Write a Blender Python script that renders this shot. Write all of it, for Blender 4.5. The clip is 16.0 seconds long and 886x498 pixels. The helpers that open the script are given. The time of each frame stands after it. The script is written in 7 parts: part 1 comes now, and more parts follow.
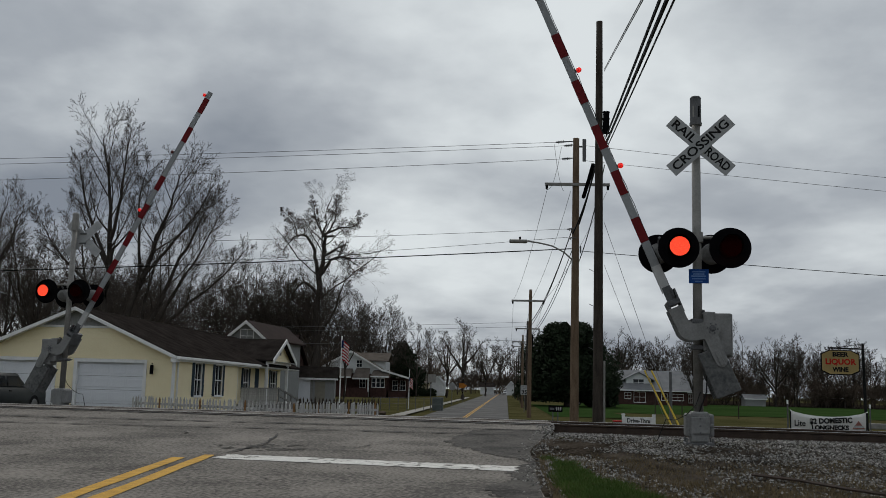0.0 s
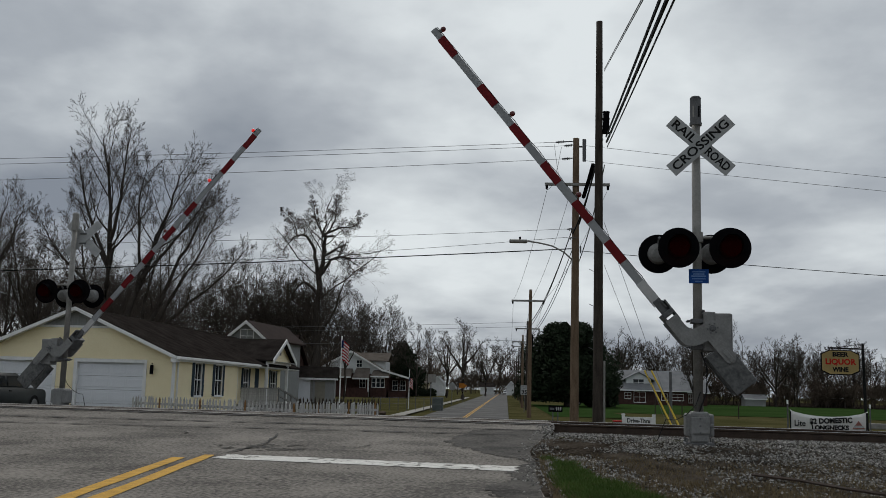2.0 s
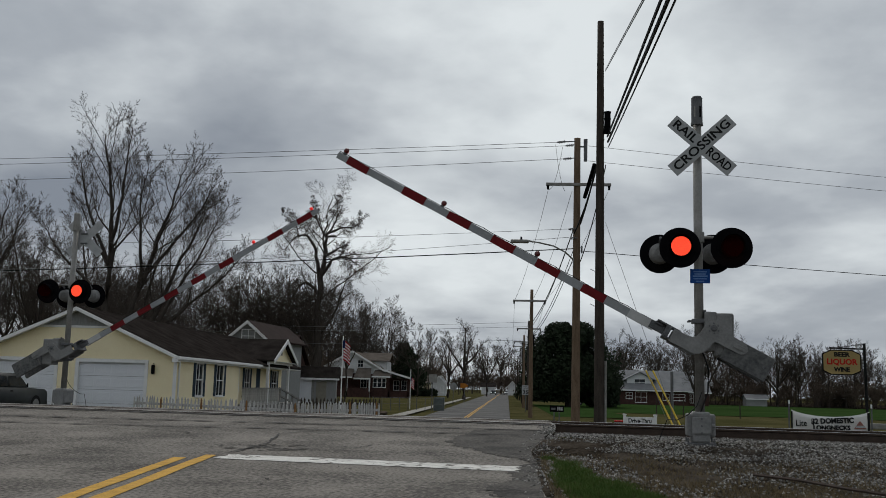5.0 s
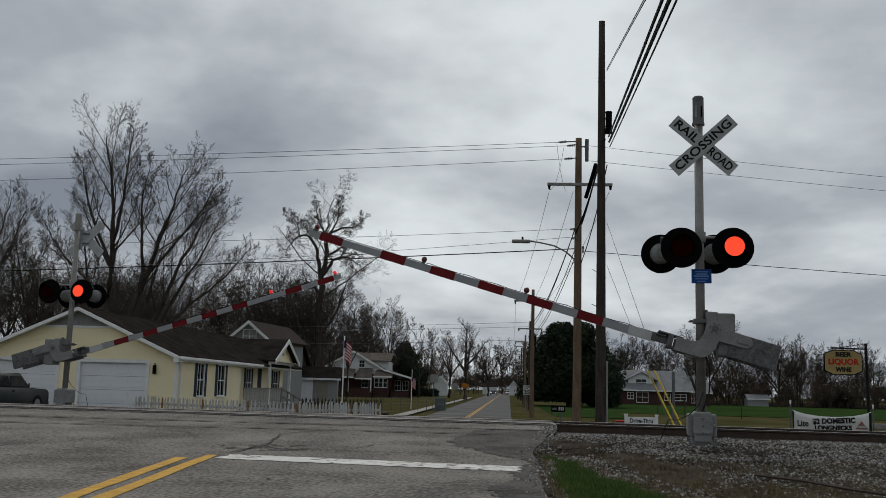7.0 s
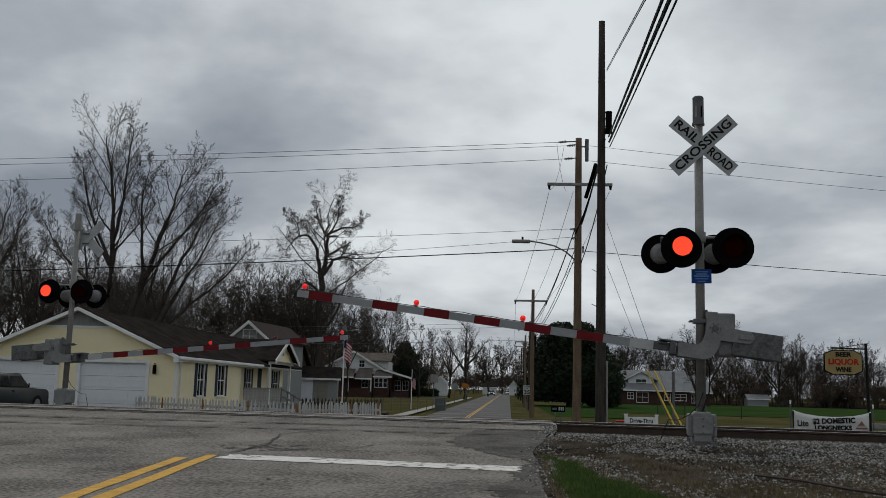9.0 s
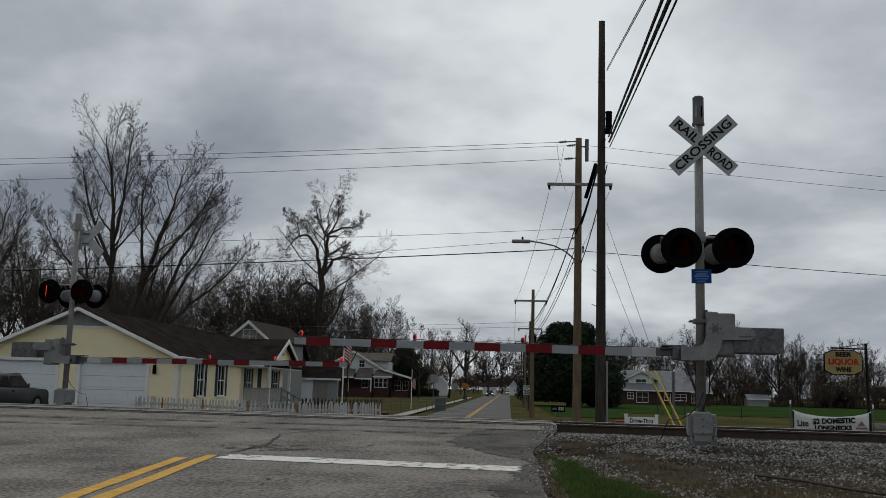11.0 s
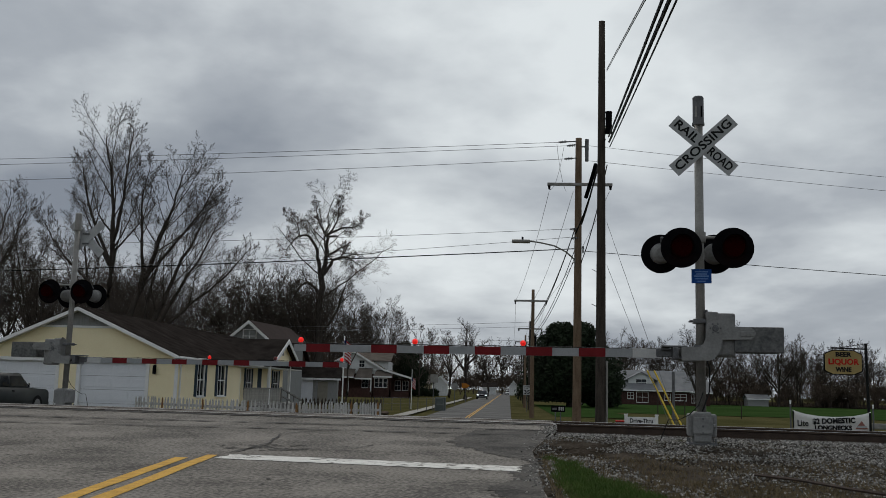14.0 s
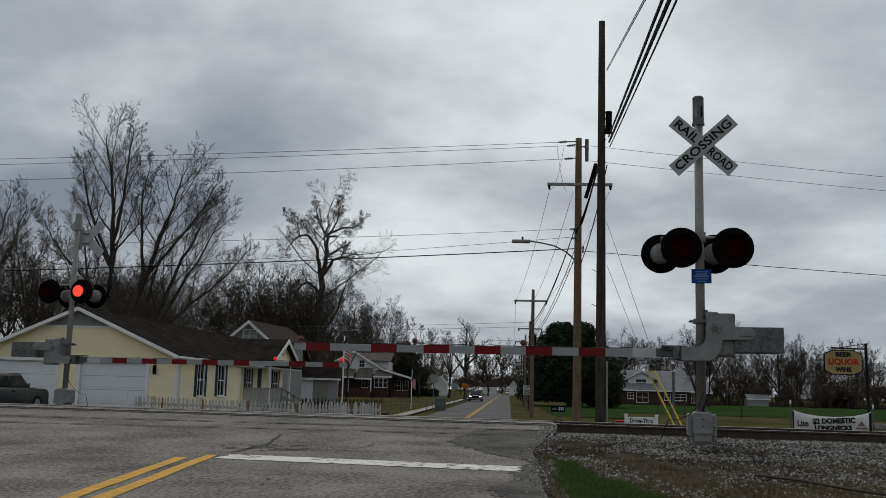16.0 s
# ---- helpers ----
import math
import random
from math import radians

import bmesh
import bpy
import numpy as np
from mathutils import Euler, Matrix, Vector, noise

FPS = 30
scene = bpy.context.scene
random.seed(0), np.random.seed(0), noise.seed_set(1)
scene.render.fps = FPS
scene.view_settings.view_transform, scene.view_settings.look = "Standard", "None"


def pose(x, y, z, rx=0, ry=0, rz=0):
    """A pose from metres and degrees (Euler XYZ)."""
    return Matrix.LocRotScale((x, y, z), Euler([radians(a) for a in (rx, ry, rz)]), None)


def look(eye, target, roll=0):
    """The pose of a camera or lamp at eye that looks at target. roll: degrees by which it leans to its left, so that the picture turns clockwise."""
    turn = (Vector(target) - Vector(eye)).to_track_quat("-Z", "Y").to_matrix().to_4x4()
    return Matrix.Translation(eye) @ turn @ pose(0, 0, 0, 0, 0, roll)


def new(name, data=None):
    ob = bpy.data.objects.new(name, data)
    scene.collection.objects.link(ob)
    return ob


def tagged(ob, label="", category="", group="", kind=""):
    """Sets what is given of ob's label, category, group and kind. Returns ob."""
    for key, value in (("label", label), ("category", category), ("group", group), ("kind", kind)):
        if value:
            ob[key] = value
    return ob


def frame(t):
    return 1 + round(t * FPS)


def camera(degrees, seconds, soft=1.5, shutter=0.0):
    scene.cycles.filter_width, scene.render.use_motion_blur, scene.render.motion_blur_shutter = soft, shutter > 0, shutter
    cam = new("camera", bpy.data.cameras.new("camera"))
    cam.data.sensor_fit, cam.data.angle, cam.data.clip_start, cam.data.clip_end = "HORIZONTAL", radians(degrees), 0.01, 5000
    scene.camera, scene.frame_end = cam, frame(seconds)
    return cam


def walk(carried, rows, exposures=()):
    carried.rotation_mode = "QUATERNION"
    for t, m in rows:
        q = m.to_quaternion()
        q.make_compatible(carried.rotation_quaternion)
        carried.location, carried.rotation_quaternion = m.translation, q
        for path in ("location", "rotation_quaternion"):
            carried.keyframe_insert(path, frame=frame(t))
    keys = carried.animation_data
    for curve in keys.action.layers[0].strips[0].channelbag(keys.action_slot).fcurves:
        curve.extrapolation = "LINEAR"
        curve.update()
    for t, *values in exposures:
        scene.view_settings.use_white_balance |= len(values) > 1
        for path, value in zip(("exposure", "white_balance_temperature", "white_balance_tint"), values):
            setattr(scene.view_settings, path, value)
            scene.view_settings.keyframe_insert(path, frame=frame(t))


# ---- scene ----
EYE = (0.0, 0.0, 1.1)
PITCH = 8.14


def aim(yaw):
    """The camera's pose for a turn to the left, in degrees."""
    a, p = radians(yaw), radians(PITCH)
    way = Vector((-math.sin(a) * math.cos(p), math.cos(a) * math.cos(p), math.sin(p)))
    return look(EYE, Vector(EYE) + way, 1.55)


cam = camera(49.0, 16.0, 0.75)
walk(cam, [(0.0, aim(3.83)), (4.3, aim(3.83)), (5.4, aim(3.98)), (6.3, aim(4.09)), (6.5, aim(4.09)), (6.8, aim(3.985)), (7.0, aim(3.98)), (16.0, aim(3.98))],
    exposures=[(0.0, -0.02), (0.6, -0.02), (1.2, 0.02), (3.0, 0.05), (4.2, 0.05), (6.6, -0.01), (13.0, 0.0), (14.0, 0.04), (16.0, 0.02)])

# ---- sky and light ----
world = bpy.data.worlds.new("overcast_sky")
scene.world = world
world.use_nodes = True


def overcast(w):
    nt = w.node_tree
    nt.nodes.clear()
    N, L = nt.nodes.new, nt.links.new
    out, bg = N("ShaderNodeOutputWorld"), N("ShaderNodeBackground")
    sky = N("ShaderNodeTexSky")
    sky.sky_type = "NISHITA"
    sky.sun_disc = False
    sky.sun_elevation, sky.sun_rotation = radians(51), radians(SUN_TURN)
    sky.dust_density = 4.0
    dim = N("ShaderNodeVectorMath")
    dim.operation = "SCALE"
    dim.inputs[3].default_value = 0.06
    L(sky.outputs[0], dim.inputs[0])
    tc, sep = N("ShaderNodeTexCoord"), N("ShaderNodeSeparateXYZ")
    L(tc.outputs["Generated"], sep.inputs[0])
    # flat cloud deck: directions divided by their height
    hz = N("ShaderNodeMath")
    hz.operation = "MAXIMUM"
    hz.inputs[1].default_value = 0.0
    L(sep.outputs[2], hz.inputs[0])
    add = N("ShaderNodeMath")
    add.inputs[1].default_value = 0.26
    L(hz.outputs[0], add.inputs[0])
    comb = N("ShaderNodeCombineXYZ")
    for k in (0, 1):
        d = N("ShaderNodeMath")
        d.operation = "DIVIDE"
        L(sep.outputs[k], d.inputs[0])
        L(add.outputs[0], d.inputs[1])
        L(d.outputs[0], comb.inputs[k])
    comb.inputs[2].default_value = 2.3
    big, small = N("ShaderNodeTexNoise"), N("ShaderNodeTexNoise")
    big.inputs["Scale"].default_value, big.inputs["Detail"].default_value, big.inputs["Roughness"].default_value = 0.85, 5.0, 0.5
    big.inputs["Distortion"].default_value = 0.3
    small.inputs["Scale"].default_value, small.inputs["Detail"].default_value, small.inputs["Roughness"].default_value = 2.6, 6.0, 0.55
    L(comb.outputs[0], big.inputs["Vector"])
    L(comb.outputs[0], small.inputs["Vector"])
    mix = N("ShaderNodeMix")
    mix.inputs[0].default_value = 0.27
    L(big.outputs[0], mix.inputs[2])
    L(small.outputs[0], mix.inputs[3])
    ramp = N("ShaderNodeValToRGB")
    e = ramp.color_ramp.elements
    e[0].position, e[0].color = 0.36, (0.245, 0.280, 0.333, 1)
    e[1].position, e[1].color = 0.64, (0.82, 0.875, 0.90, 1)
    m = e.new(0.5)
    m.color = (0.435, 0.475, 0.522, 1)
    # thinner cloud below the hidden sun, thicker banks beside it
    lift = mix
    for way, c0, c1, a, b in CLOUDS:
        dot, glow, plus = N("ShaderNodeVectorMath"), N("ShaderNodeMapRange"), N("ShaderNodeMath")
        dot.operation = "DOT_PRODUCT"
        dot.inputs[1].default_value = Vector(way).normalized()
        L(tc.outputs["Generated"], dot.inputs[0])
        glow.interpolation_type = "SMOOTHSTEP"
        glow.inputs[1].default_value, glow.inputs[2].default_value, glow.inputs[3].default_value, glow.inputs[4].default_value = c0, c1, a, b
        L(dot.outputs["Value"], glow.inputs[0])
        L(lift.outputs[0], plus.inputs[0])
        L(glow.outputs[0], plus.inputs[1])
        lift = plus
    # paler haze low over the horizon
    low = N("ShaderNodeMapRange")
    low.interpolation_type = "SMOOTHSTEP"
    low.inputs[1].default_value, low.inputs[2].default_value, low.inputs[3].default_value, low.inputs[4].default_value = 0.02, 0.16, 0.035, 0.0
    L(sep.outputs[2], low.inputs[0])
    lift2 = N("ShaderNodeMath")
    L(lift.outputs[0], lift2.inputs[0])
    L(low.outputs[0], lift2.inputs[1])
    L(lift2.outputs[0], ramp.inputs[0])
    both = N("ShaderNodeMix")
    both.data_type = "RGBA"
    both.inputs[0].default_value = 0.96
    L(dim.outputs[0], both.inputs[6])
    L(ramp.outputs[0], both.inputs[7])
    L(both.outputs[2], bg.inputs[0])
    bg.inputs[1].default_value = SKY
    L(bg.outputs[0], out.inputs[0])


SUN_TURN, SKY = 0.0, 0.87
SUN_WAY = (-0.09, 0.62, 0.78)
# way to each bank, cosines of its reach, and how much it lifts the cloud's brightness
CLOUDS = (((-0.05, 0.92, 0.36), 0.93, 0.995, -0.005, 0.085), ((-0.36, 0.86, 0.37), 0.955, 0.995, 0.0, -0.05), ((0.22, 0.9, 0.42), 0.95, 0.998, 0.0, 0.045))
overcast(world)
sun = new("sun", bpy.data.lights.new("sun", "SUN"))
sun.data.energy, sun.data.angle, sun.data.color = 1.15, radians(25), (1.0, 0.97, 0.92)
sun.matrix_world = look(Vector(SUN_WAY) * 90, (0, 0, 0))
scene.view_settings.exposure = 0.0


# ---- materials ----
def material(name, low, high, rough=0.7, metal=0.0, scale=6.0, fine=60.0, bump=0.2, depth=0.01, glow=None, spread=0.0, stretch=(1, 1, 1), sharp=0.17, grain=0.45):
    """A surface between two colours at two scales of grain, with fine relief. spread: shift of brightness from piece to piece."""
    m = bpy.data.materials.new(name)
    m.use_nodes = True
    nt = m.node_tree
    N, L = nt.nodes.new, nt.links.new
    b = nt.nodes["Principled BSDF"]
    b.inputs["Roughness"].default_value, b.inputs["Metallic"].default_value = rough, metal
    b.inputs["Specular IOR Level"].default_value = 0.5 if rough < 0.5 or metal > 0.25 else (0.0 if rough >= 0.94 else 0.10)
    tc, mp = N("ShaderNodeTexCoord"), N("ShaderNodeMapping")
    mp.inputs["Scale"].default_value = stretch
    L(tc.outputs["Object"], mp.inputs[0])
    n1, n2 = N("ShaderNodeTexNoise"), N("ShaderNodeTexNoise")
    n1.inputs["Scale"].default_value, n1.inputs["Detail"].default_value = scale, 6
    n2.inputs["Scale"].default_value, n2.inputs["Detail"].default_value = fine, 3
    L(mp.outputs[0], n1.inputs["Vector"])
    L(mp.outputs[0], n2.inputs["Vector"])
    mx = N("ShaderNodeMix")
    mx.inputs[0].default_value = grain
    L(n1.outputs[0], mx.inputs[2])
    L(n2.outputs[0], mx.inputs[3])
    ramp = N("ShaderNodeValToRGB")
    e = ramp.color_ramp.elements
    e[0].position, e[0].color = 0.5 - sharp, (*low, 1)
    e[1].position, e[1].color = 0.5 + sharp, (*high, 1)
    L(mx.outputs[0], ramp.inputs[0])
    col = ramp.outputs[0]
    if spread:
        oi, mr, hv = N("ShaderNodeObjectInfo"), N("ShaderNodeMapRange"), N("ShaderNodeHueSaturation")
        mr.inputs[3].default_value, mr.inputs[4].default_value = 1 - spread, 1 + spread
        L(oi.outputs["Random"], mr.inputs[0])
        L(mr.outputs[0], hv.inputs["Value"])
        L(col, hv.inputs["Color"])
        col = hv.outputs[0]
    L(col, b.inputs["Base Color"])
    if bump:
        bp = N("ShaderNodeBump")
        bp.inputs["Strength"].default_value, bp.inputs["Distance"].default_value = bump, depth
        L(mx.outputs[0], bp.inputs["Height"])
        L(bp.outputs[0], b.inputs["Normal"])
    if glow:
        b.inputs["Emission Color"].default_value = (*glow[0], 1)
        b.inputs["Emission Strength"].default_value = glow[1]
    return m


def grey(name, a, b, **k):
    return material(name, (a, a, a), (b, b, b), **k)


M_ASPHALT = material("worn_asphalt", (0.066, 0.060, 0.053), (0.235, 0.214, 0.188), 0.85, scale=0.9, fine=26, bump=0.9, depth=0.012, sharp=0.10, grain=0.60)
M_ASPHALT_FAR = material("damp_asphalt", (0.058, 0.056, 0.054), (0.125, 0.122, 0.118), 0.85, scale=0.4, fine=50, bump=0.3, depth=0.004, sharp=0.10)
M_SEAL = material("tar_seal", (0.018, 0.017, 0.016), (0.045, 0.042, 0.04), 0.7, scale=8, bump=0.4)
M_GROUND = material("winter_grass", (0.030, 0.034, 0.012), (0.100, 0.086, 0.040), 0.95, scale=0.22, fine=14, bump=0.6, depth=0.05)
M_GREEN = material("green_wheat", (0.018, 0.038, 0.010), (0.036, 0.064, 0.020), 0.95, scale=0.12, fine=6, bump=0.6, depth=0.05)
M_DIRT = material("gravelly_dirt", (0.016, 0.013, 0.010), (0.080, 0.067, 0.054), 0.95, scale=2.2, fine=22, bump=1.0, depth=0.03, sharp=0.10)
M_STONE = material("ballast_stone", (0.075, 0.072, 0.066), (0.36, 0.345, 0.32), 0.9, scale=9, fine=70, bump=0.4)
M_CONCRETE = material("weathered_concrete", (0.22, 0.21, 0.185), (0.35, 0.335, 0.30), 0.9, scale=2.5, fine=50, bump=0.3)
M_RAIL = material("rusty_rail_steel", (0.030, 0.020, 0.015), (0.075, 0.050, 0.036), 0.75, 0.3, scale=5, fine=60, bump=0.3)
M_RAILTOP = material("polished_rail_head", (0.32, 0.31, 0.30), (0.50, 0.49, 0.48), 0.3, 0.9, scale=3, bump=0.05)
M_TIE = material("creosoted_tie", (0.028, 0.022, 0.018), (0.075, 0.062, 0.05), 0.9, scale=7, bump=0.6, stretch=(1, 6, 6))
M_WHITELINE = material("worn_white_road_paint", (0.42, 0.41, 0.38), (0.78, 0.76, 0.71), 0.7, scale=5, fine=50, bump=0.3)
M_YELLOWLINE = material("worn_yellow_road_paint", (0.36, 0.20, 0.03), (0.64, 0.37, 0.06), 0.7, scale=6, fine=50, bump=0.3)
M_GALV = material("galvanised_steel", (0.17, 0.165, 0.15), (0.29, 0.28, 0.26), 0.55, 0.35, scale=5, fine=45, bump=0.08)
M_CAST = material("grey_painted_casting", (0.17, 0.17, 0.165), (0.27, 0.27, 0.262), 0.6, 0.1, scale=4, fine=30, bump=0.12)
M_CASTDK = material("dark_weathered_steel", (0.07, 0.072, 0.075), (0.15, 0.152, 0.155), 0.6, 0.3, scale=6, bump=0.15)
M_WEIGHT = material("stained_counterweight_steel", (0.05, 0.052, 0.053), (0.155, 0.155, 0.15), 0.6, 0.3, scale=5, fine=20, bump=0.15)
M_BLACK = material("matt_black_paint", (0.004, 0.004, 0.005), (0.008, 0.008, 0.009), 0.95, scale=9, bump=0.05)
M_ARMWHITE = material("reflective_white_sheeting", (0.23, 0.24, 0.245), (0.31, 0.32, 0.325), 0.5, scale=4, bump=0.03)
M_ARMRED = material("reflective_red_sheeting", (0.11, 0.009, 0.011), (0.17, 0.014, 0.017), 0.5, scale=5, bump=0.03)
M_ARMEND = material("bare_aluminium", (0.36, 0.36, 0.355), (0.48, 0.48, 0.47), 0.45, 0.3, scale=6, bump=0.05)
M_SIGNWHITE = material("aged_white_sign", (0.30, 0.31, 0.31), (0.42, 0.43, 0.43), 0.6, scale=5, bump=0.03)
M_LETTER = material("black_lettering", (0.008, 0.008, 0.008), (0.02, 0.02, 0.02), 0.6, scale=20, bump=0)
M_BLUE = material("blue_sign_face", (0.01, 0.055, 0.22), (0.016, 0.075, 0.28), 0.5, scale=8, bump=0)
M_BLUEBAR = material("pale_blue_print", (0.10, 0.20, 0.45), (0.16, 0.28, 0.52), 0.6, scale=30, bump=0)
M_LENS = material("unlit_red_lens", (0.010, 0.0010, 0.0010), (0.024, 0.0018, 0.0018), 0.95, scale=80, bump=0.2, depth=0.002)
M_LIT = material("lit_red_lens", (0.5, 0.02, 0.01), (0.6, 0.03, 0.015), 0.4, scale=90, bump=0, glow=((1.0, 0.065, 0.022), 1.35))


def led_dots(mat, scale, low, high):
    """Light given off in many small dots, as by a field of diodes."""
    nt = mat.node_tree
    tc, vo, mr = nt.nodes.new("ShaderNodeTexCoord"), nt.nodes.new("ShaderNodeTexVoronoi"), nt.nodes.new("ShaderNodeMapRange")
    vo.inputs["Scale"].default_value = scale
    nt.links.new(tc.outputs["Object"], vo.inputs["Vector"])
    mr.inputs[1].default_value, mr.inputs[2].default_value, mr.inputs[3].default_value, mr.inputs[4].default_value = 0.15, 0.65, high, low
    nt.links.new(vo.outputs["Distance"], mr.inputs[0])
    nt.links.new(mr.outputs[0], nt.nodes["Principled BSDF"].inputs["Emission Strength"])


led_dots(M_LIT, 95, 0.55, 1.9)
M_ARMLENS = material("red_arm_lamp_lens", (0.07, 0.004, 0.004), (0.12, 0.007, 0.006), 0.3, scale=60, bump=0.1)
M_ARMLIT = material("lit_arm_lamp", (0.6, 0.02, 0.01), (0.7, 0.03, 0.02), 0.4, scale=60, bump=0, glow=((1.0, 0.012, 0.009), 1.0))
led_dots(M_ARMLIT, 45, 0.25, 1.1)
M_POLE_DK = material("dark_creosoted_pole_wood", (0.022, 0.018, 0.015), (0.075, 0.062, 0.052), 0.9, scale=2.5, fine=30, bump=0.5, stretch=(3, 3, 0.5))
M_POLE_LT = material("weathered_brown_pole_wood", (0.085, 0.056, 0.036), (0.20, 0.145, 0.10), 0.9, scale=2.5, fine=30, bump=0.4, stretch=(3, 3, 0.5))
M_WIRE = grey("black_cable", 0.010, 0.022, rough=0.6, bump=0)
M_THINWIRE = grey("grey_wire", 0.10, 0.16, rough=0.6, bump=0)
M_BARK = material("grey_bark", (0.030, 0.026, 0.022), (0.080, 0.069, 0.060), 0.95, scale=2, fine=20, bump=0.5, stretch=(2, 2, 0.5))
M_TWIG = material("winter_twigs", (0.042, 0.035, 0.030), (0.100, 0.085, 0.073), 0.95, scale=1.2, fine=12, bump=0)
M_BRUSH = material("brown_brush", (0.062, 0.048, 0.038), (0.145, 0.114, 0.092), 0.95, scale=1.0, fine=9, bump=0)
M_NEEDLE = material("dark_evergreen_foliage", (0.007, 0.012, 0.006), (0.022, 0.034, 0.016), 0.8, scale=0.9, fine=10, bump=0)
M_DRYLEAF = material("dead_brown_leaves", (0.045, 0.022, 0.014), (0.10, 0.05, 0.03), 0.9, scale=3, bump=0)
M_SIDING = material("pale_yellow_vinyl_siding", (0.80, 0.70, 0.455), (0.88, 0.785, 0.54), 0.6, scale=1.2, fine=25, bump=0.05)
M_WHITE = material("white_painted_trim", (0.66, 0.66, 0.65), (0.80, 0.80, 0.79), 0.55, scale=3, fine=30, bump=0.05)
M_DOORWHITE = material("white_garage_door_steel", (0.64, 0.655, 0.68), (0.76, 0.775, 0.80), 0.5, scale=1.5, fine=20, bump=0.03)
M_SHINGLE = material("dark_brown_shingles", (0.012, 0.010, 0.009), (0.036, 0.031, 0.028), 0.95, scale=1.5, fine=18, bump=0.5, depth=0.02)
M_SHUTTER = material("dark_blue_shutter_paint", (0.012, 0.026, 0.042), (0.024, 0.044, 0.066), 0.6, scale=6, bump=0.05)
M_GLASS = material("dark_window_glass", (0.012, 0.014, 0.017), (0.03, 0.034, 0.04), 0.06, scale=1, bump=0)
M_GLASS.node_tree.nodes["Principled BSDF"].inputs["Specular IOR Level"].default_value = 0.22
M_GREYWOOD = material("weathered_grey_wood", (0.15, 0.145, 0.135), (0.30, 0.29, 0.275), 0.9, scale=4, fine=30, bump=0.3, spread=0.12)
M_PICKET = material("peeling_white_picket_paint", (0.30, 0.29, 0.27), (0.58, 0.57, 0.545), 0.85, scale=7, fine=40, bump=0.3, spread=0.14)


# ---- mesh helpers ----
def mesh_of(name, bm, mat):
    me = bpy.data.meshes.new(name)
    bm.to_mesh(me)
    bm.free()
    for m in (mat if isinstance(mat, (list, tuple)) else [mat]):
        me.materials.append(m)
    return me


def part(name, bm, mat, parent=None, label="", at=None):
    """Link a bmesh as one mesh object under a thing."""
    ob = new(name, mesh_of(name, bm, mat) if isinstance(bm, bmesh.types.BMesh) else bm)
    if parent:
        ob.parent = parent
    if at is not None:
        ob.matrix_basis = at
    return tagged(ob, label)


def thing(name, at, label, category, group="", kind=""):
    ob = new(name)
    ob.matrix_basis = at
    ob.empty_display_size = 0.1
    return tagged(ob, label, category, group, kind)


def solid(name, bm, mat, label="", category="", group="", kind="", at=None):
    ob = part(name, bm, mat, None, "", at)
    return tagged(ob, label, category, group, kind)


def box(bm, x0, x1, y0, y1, z0, z1, bevel=0.0, m=None, mi=0):
    c = Matrix.Translation(((x0 + x1) / 2, (y0 + y1) / 2, (z0 + z1) / 2)) @ Matrix.Diagonal((x1 - x0, y1 - y0, z1 - z0, 1))
    r = bmesh.ops.create_cube(bm, size=1, matrix=(m @ c) if m else c)
    if bevel:
        es = list({e for v in r["verts"] for e in v.link_edges})
        q = bmesh.ops.bevel(bm, geom=es, offset=bevel, segments=2, affect="EDGES", profile=0.5)
    return bm


def boxed(*a, **k):
    return box(bmesh.new(), *a, **k)


def tube(bm, a, b, r0, r1=None, n=12, caps=True):
    a, b = Vector(a), Vector(b)
    d = b - a
    q = d.to_track_quat("Z", "Y").to_matrix().to_4x4()
    bmesh.ops.create_cone(bm, cap_ends=caps, segments=n, radius1=r0, radius2=r0 if r1 is None else r1, depth=d.length, matrix=Matrix.Translation((a + b) / 2) @ q)
    return bm


def tubed(*a, **k):
    return tube(bmesh.new(), *a, **k)


def pipe(bm, pts, r, n=6):
    last = None
    pts = [Vector(p) for p in pts]
    for k, p in enumerate(pts):
        d = (pts[min(k + 1, len(pts) - 1)] - pts[max(k - 1, 0)]).normalized()
        u = d.cross(Vector((0.13, 0.07, 1))).normalized()
        w = d.cross(u)
        ring = [bm.verts.new(p + (u * math.cos(2 * math.pi * i / n) + w * math.sin(2 * math.pi * i / n)) * r) for i in range(n)]
        if last:
            for i in range(n):
                bm.faces.new((last[i], last[(i + 1) % n], ring[(i + 1) % n], ring[i]))
        else:
            bm.faces.new(ring[::-1])
        last = ring
    bm.faces.new(last)
    return bm


def prism(bm, outline, y0, y1, m=None):
    """Extrude an outline in x and z from y0 to y1."""
    va = [bm.verts.new((m @ Vector((x, y0, z))) if m else (x, y0, z)) for x, z in outline]
    vb = [bm.verts.new((m @ Vector((x, y1, z))) if m else (x, y1, z)) for x, z in outline]
    k = len(outline)
    bm.faces.new(va)
    bm.faces.new(vb[::-1])
    for i in range(k):
        bm.faces.new((va[i], vb[i], vb[(i + 1) % k], va[(i + 1) % k]))
    bmesh.ops.recalc_face_normals(bm, faces=bm.faces[:])
    return bm


def smooth(me, on=True):
    me.polygons.foreach_set("use_smooth", [on] * len(me.polygons))
    return me


def raw(name, verts, faces, mat):
    me = bpy.data.meshes.new(name)
    me.from_pydata(verts, [], faces)
    for m in (mat if isinstance(mat, (list, tuple)) else [mat]):
        me.materials.append(m)
    return me


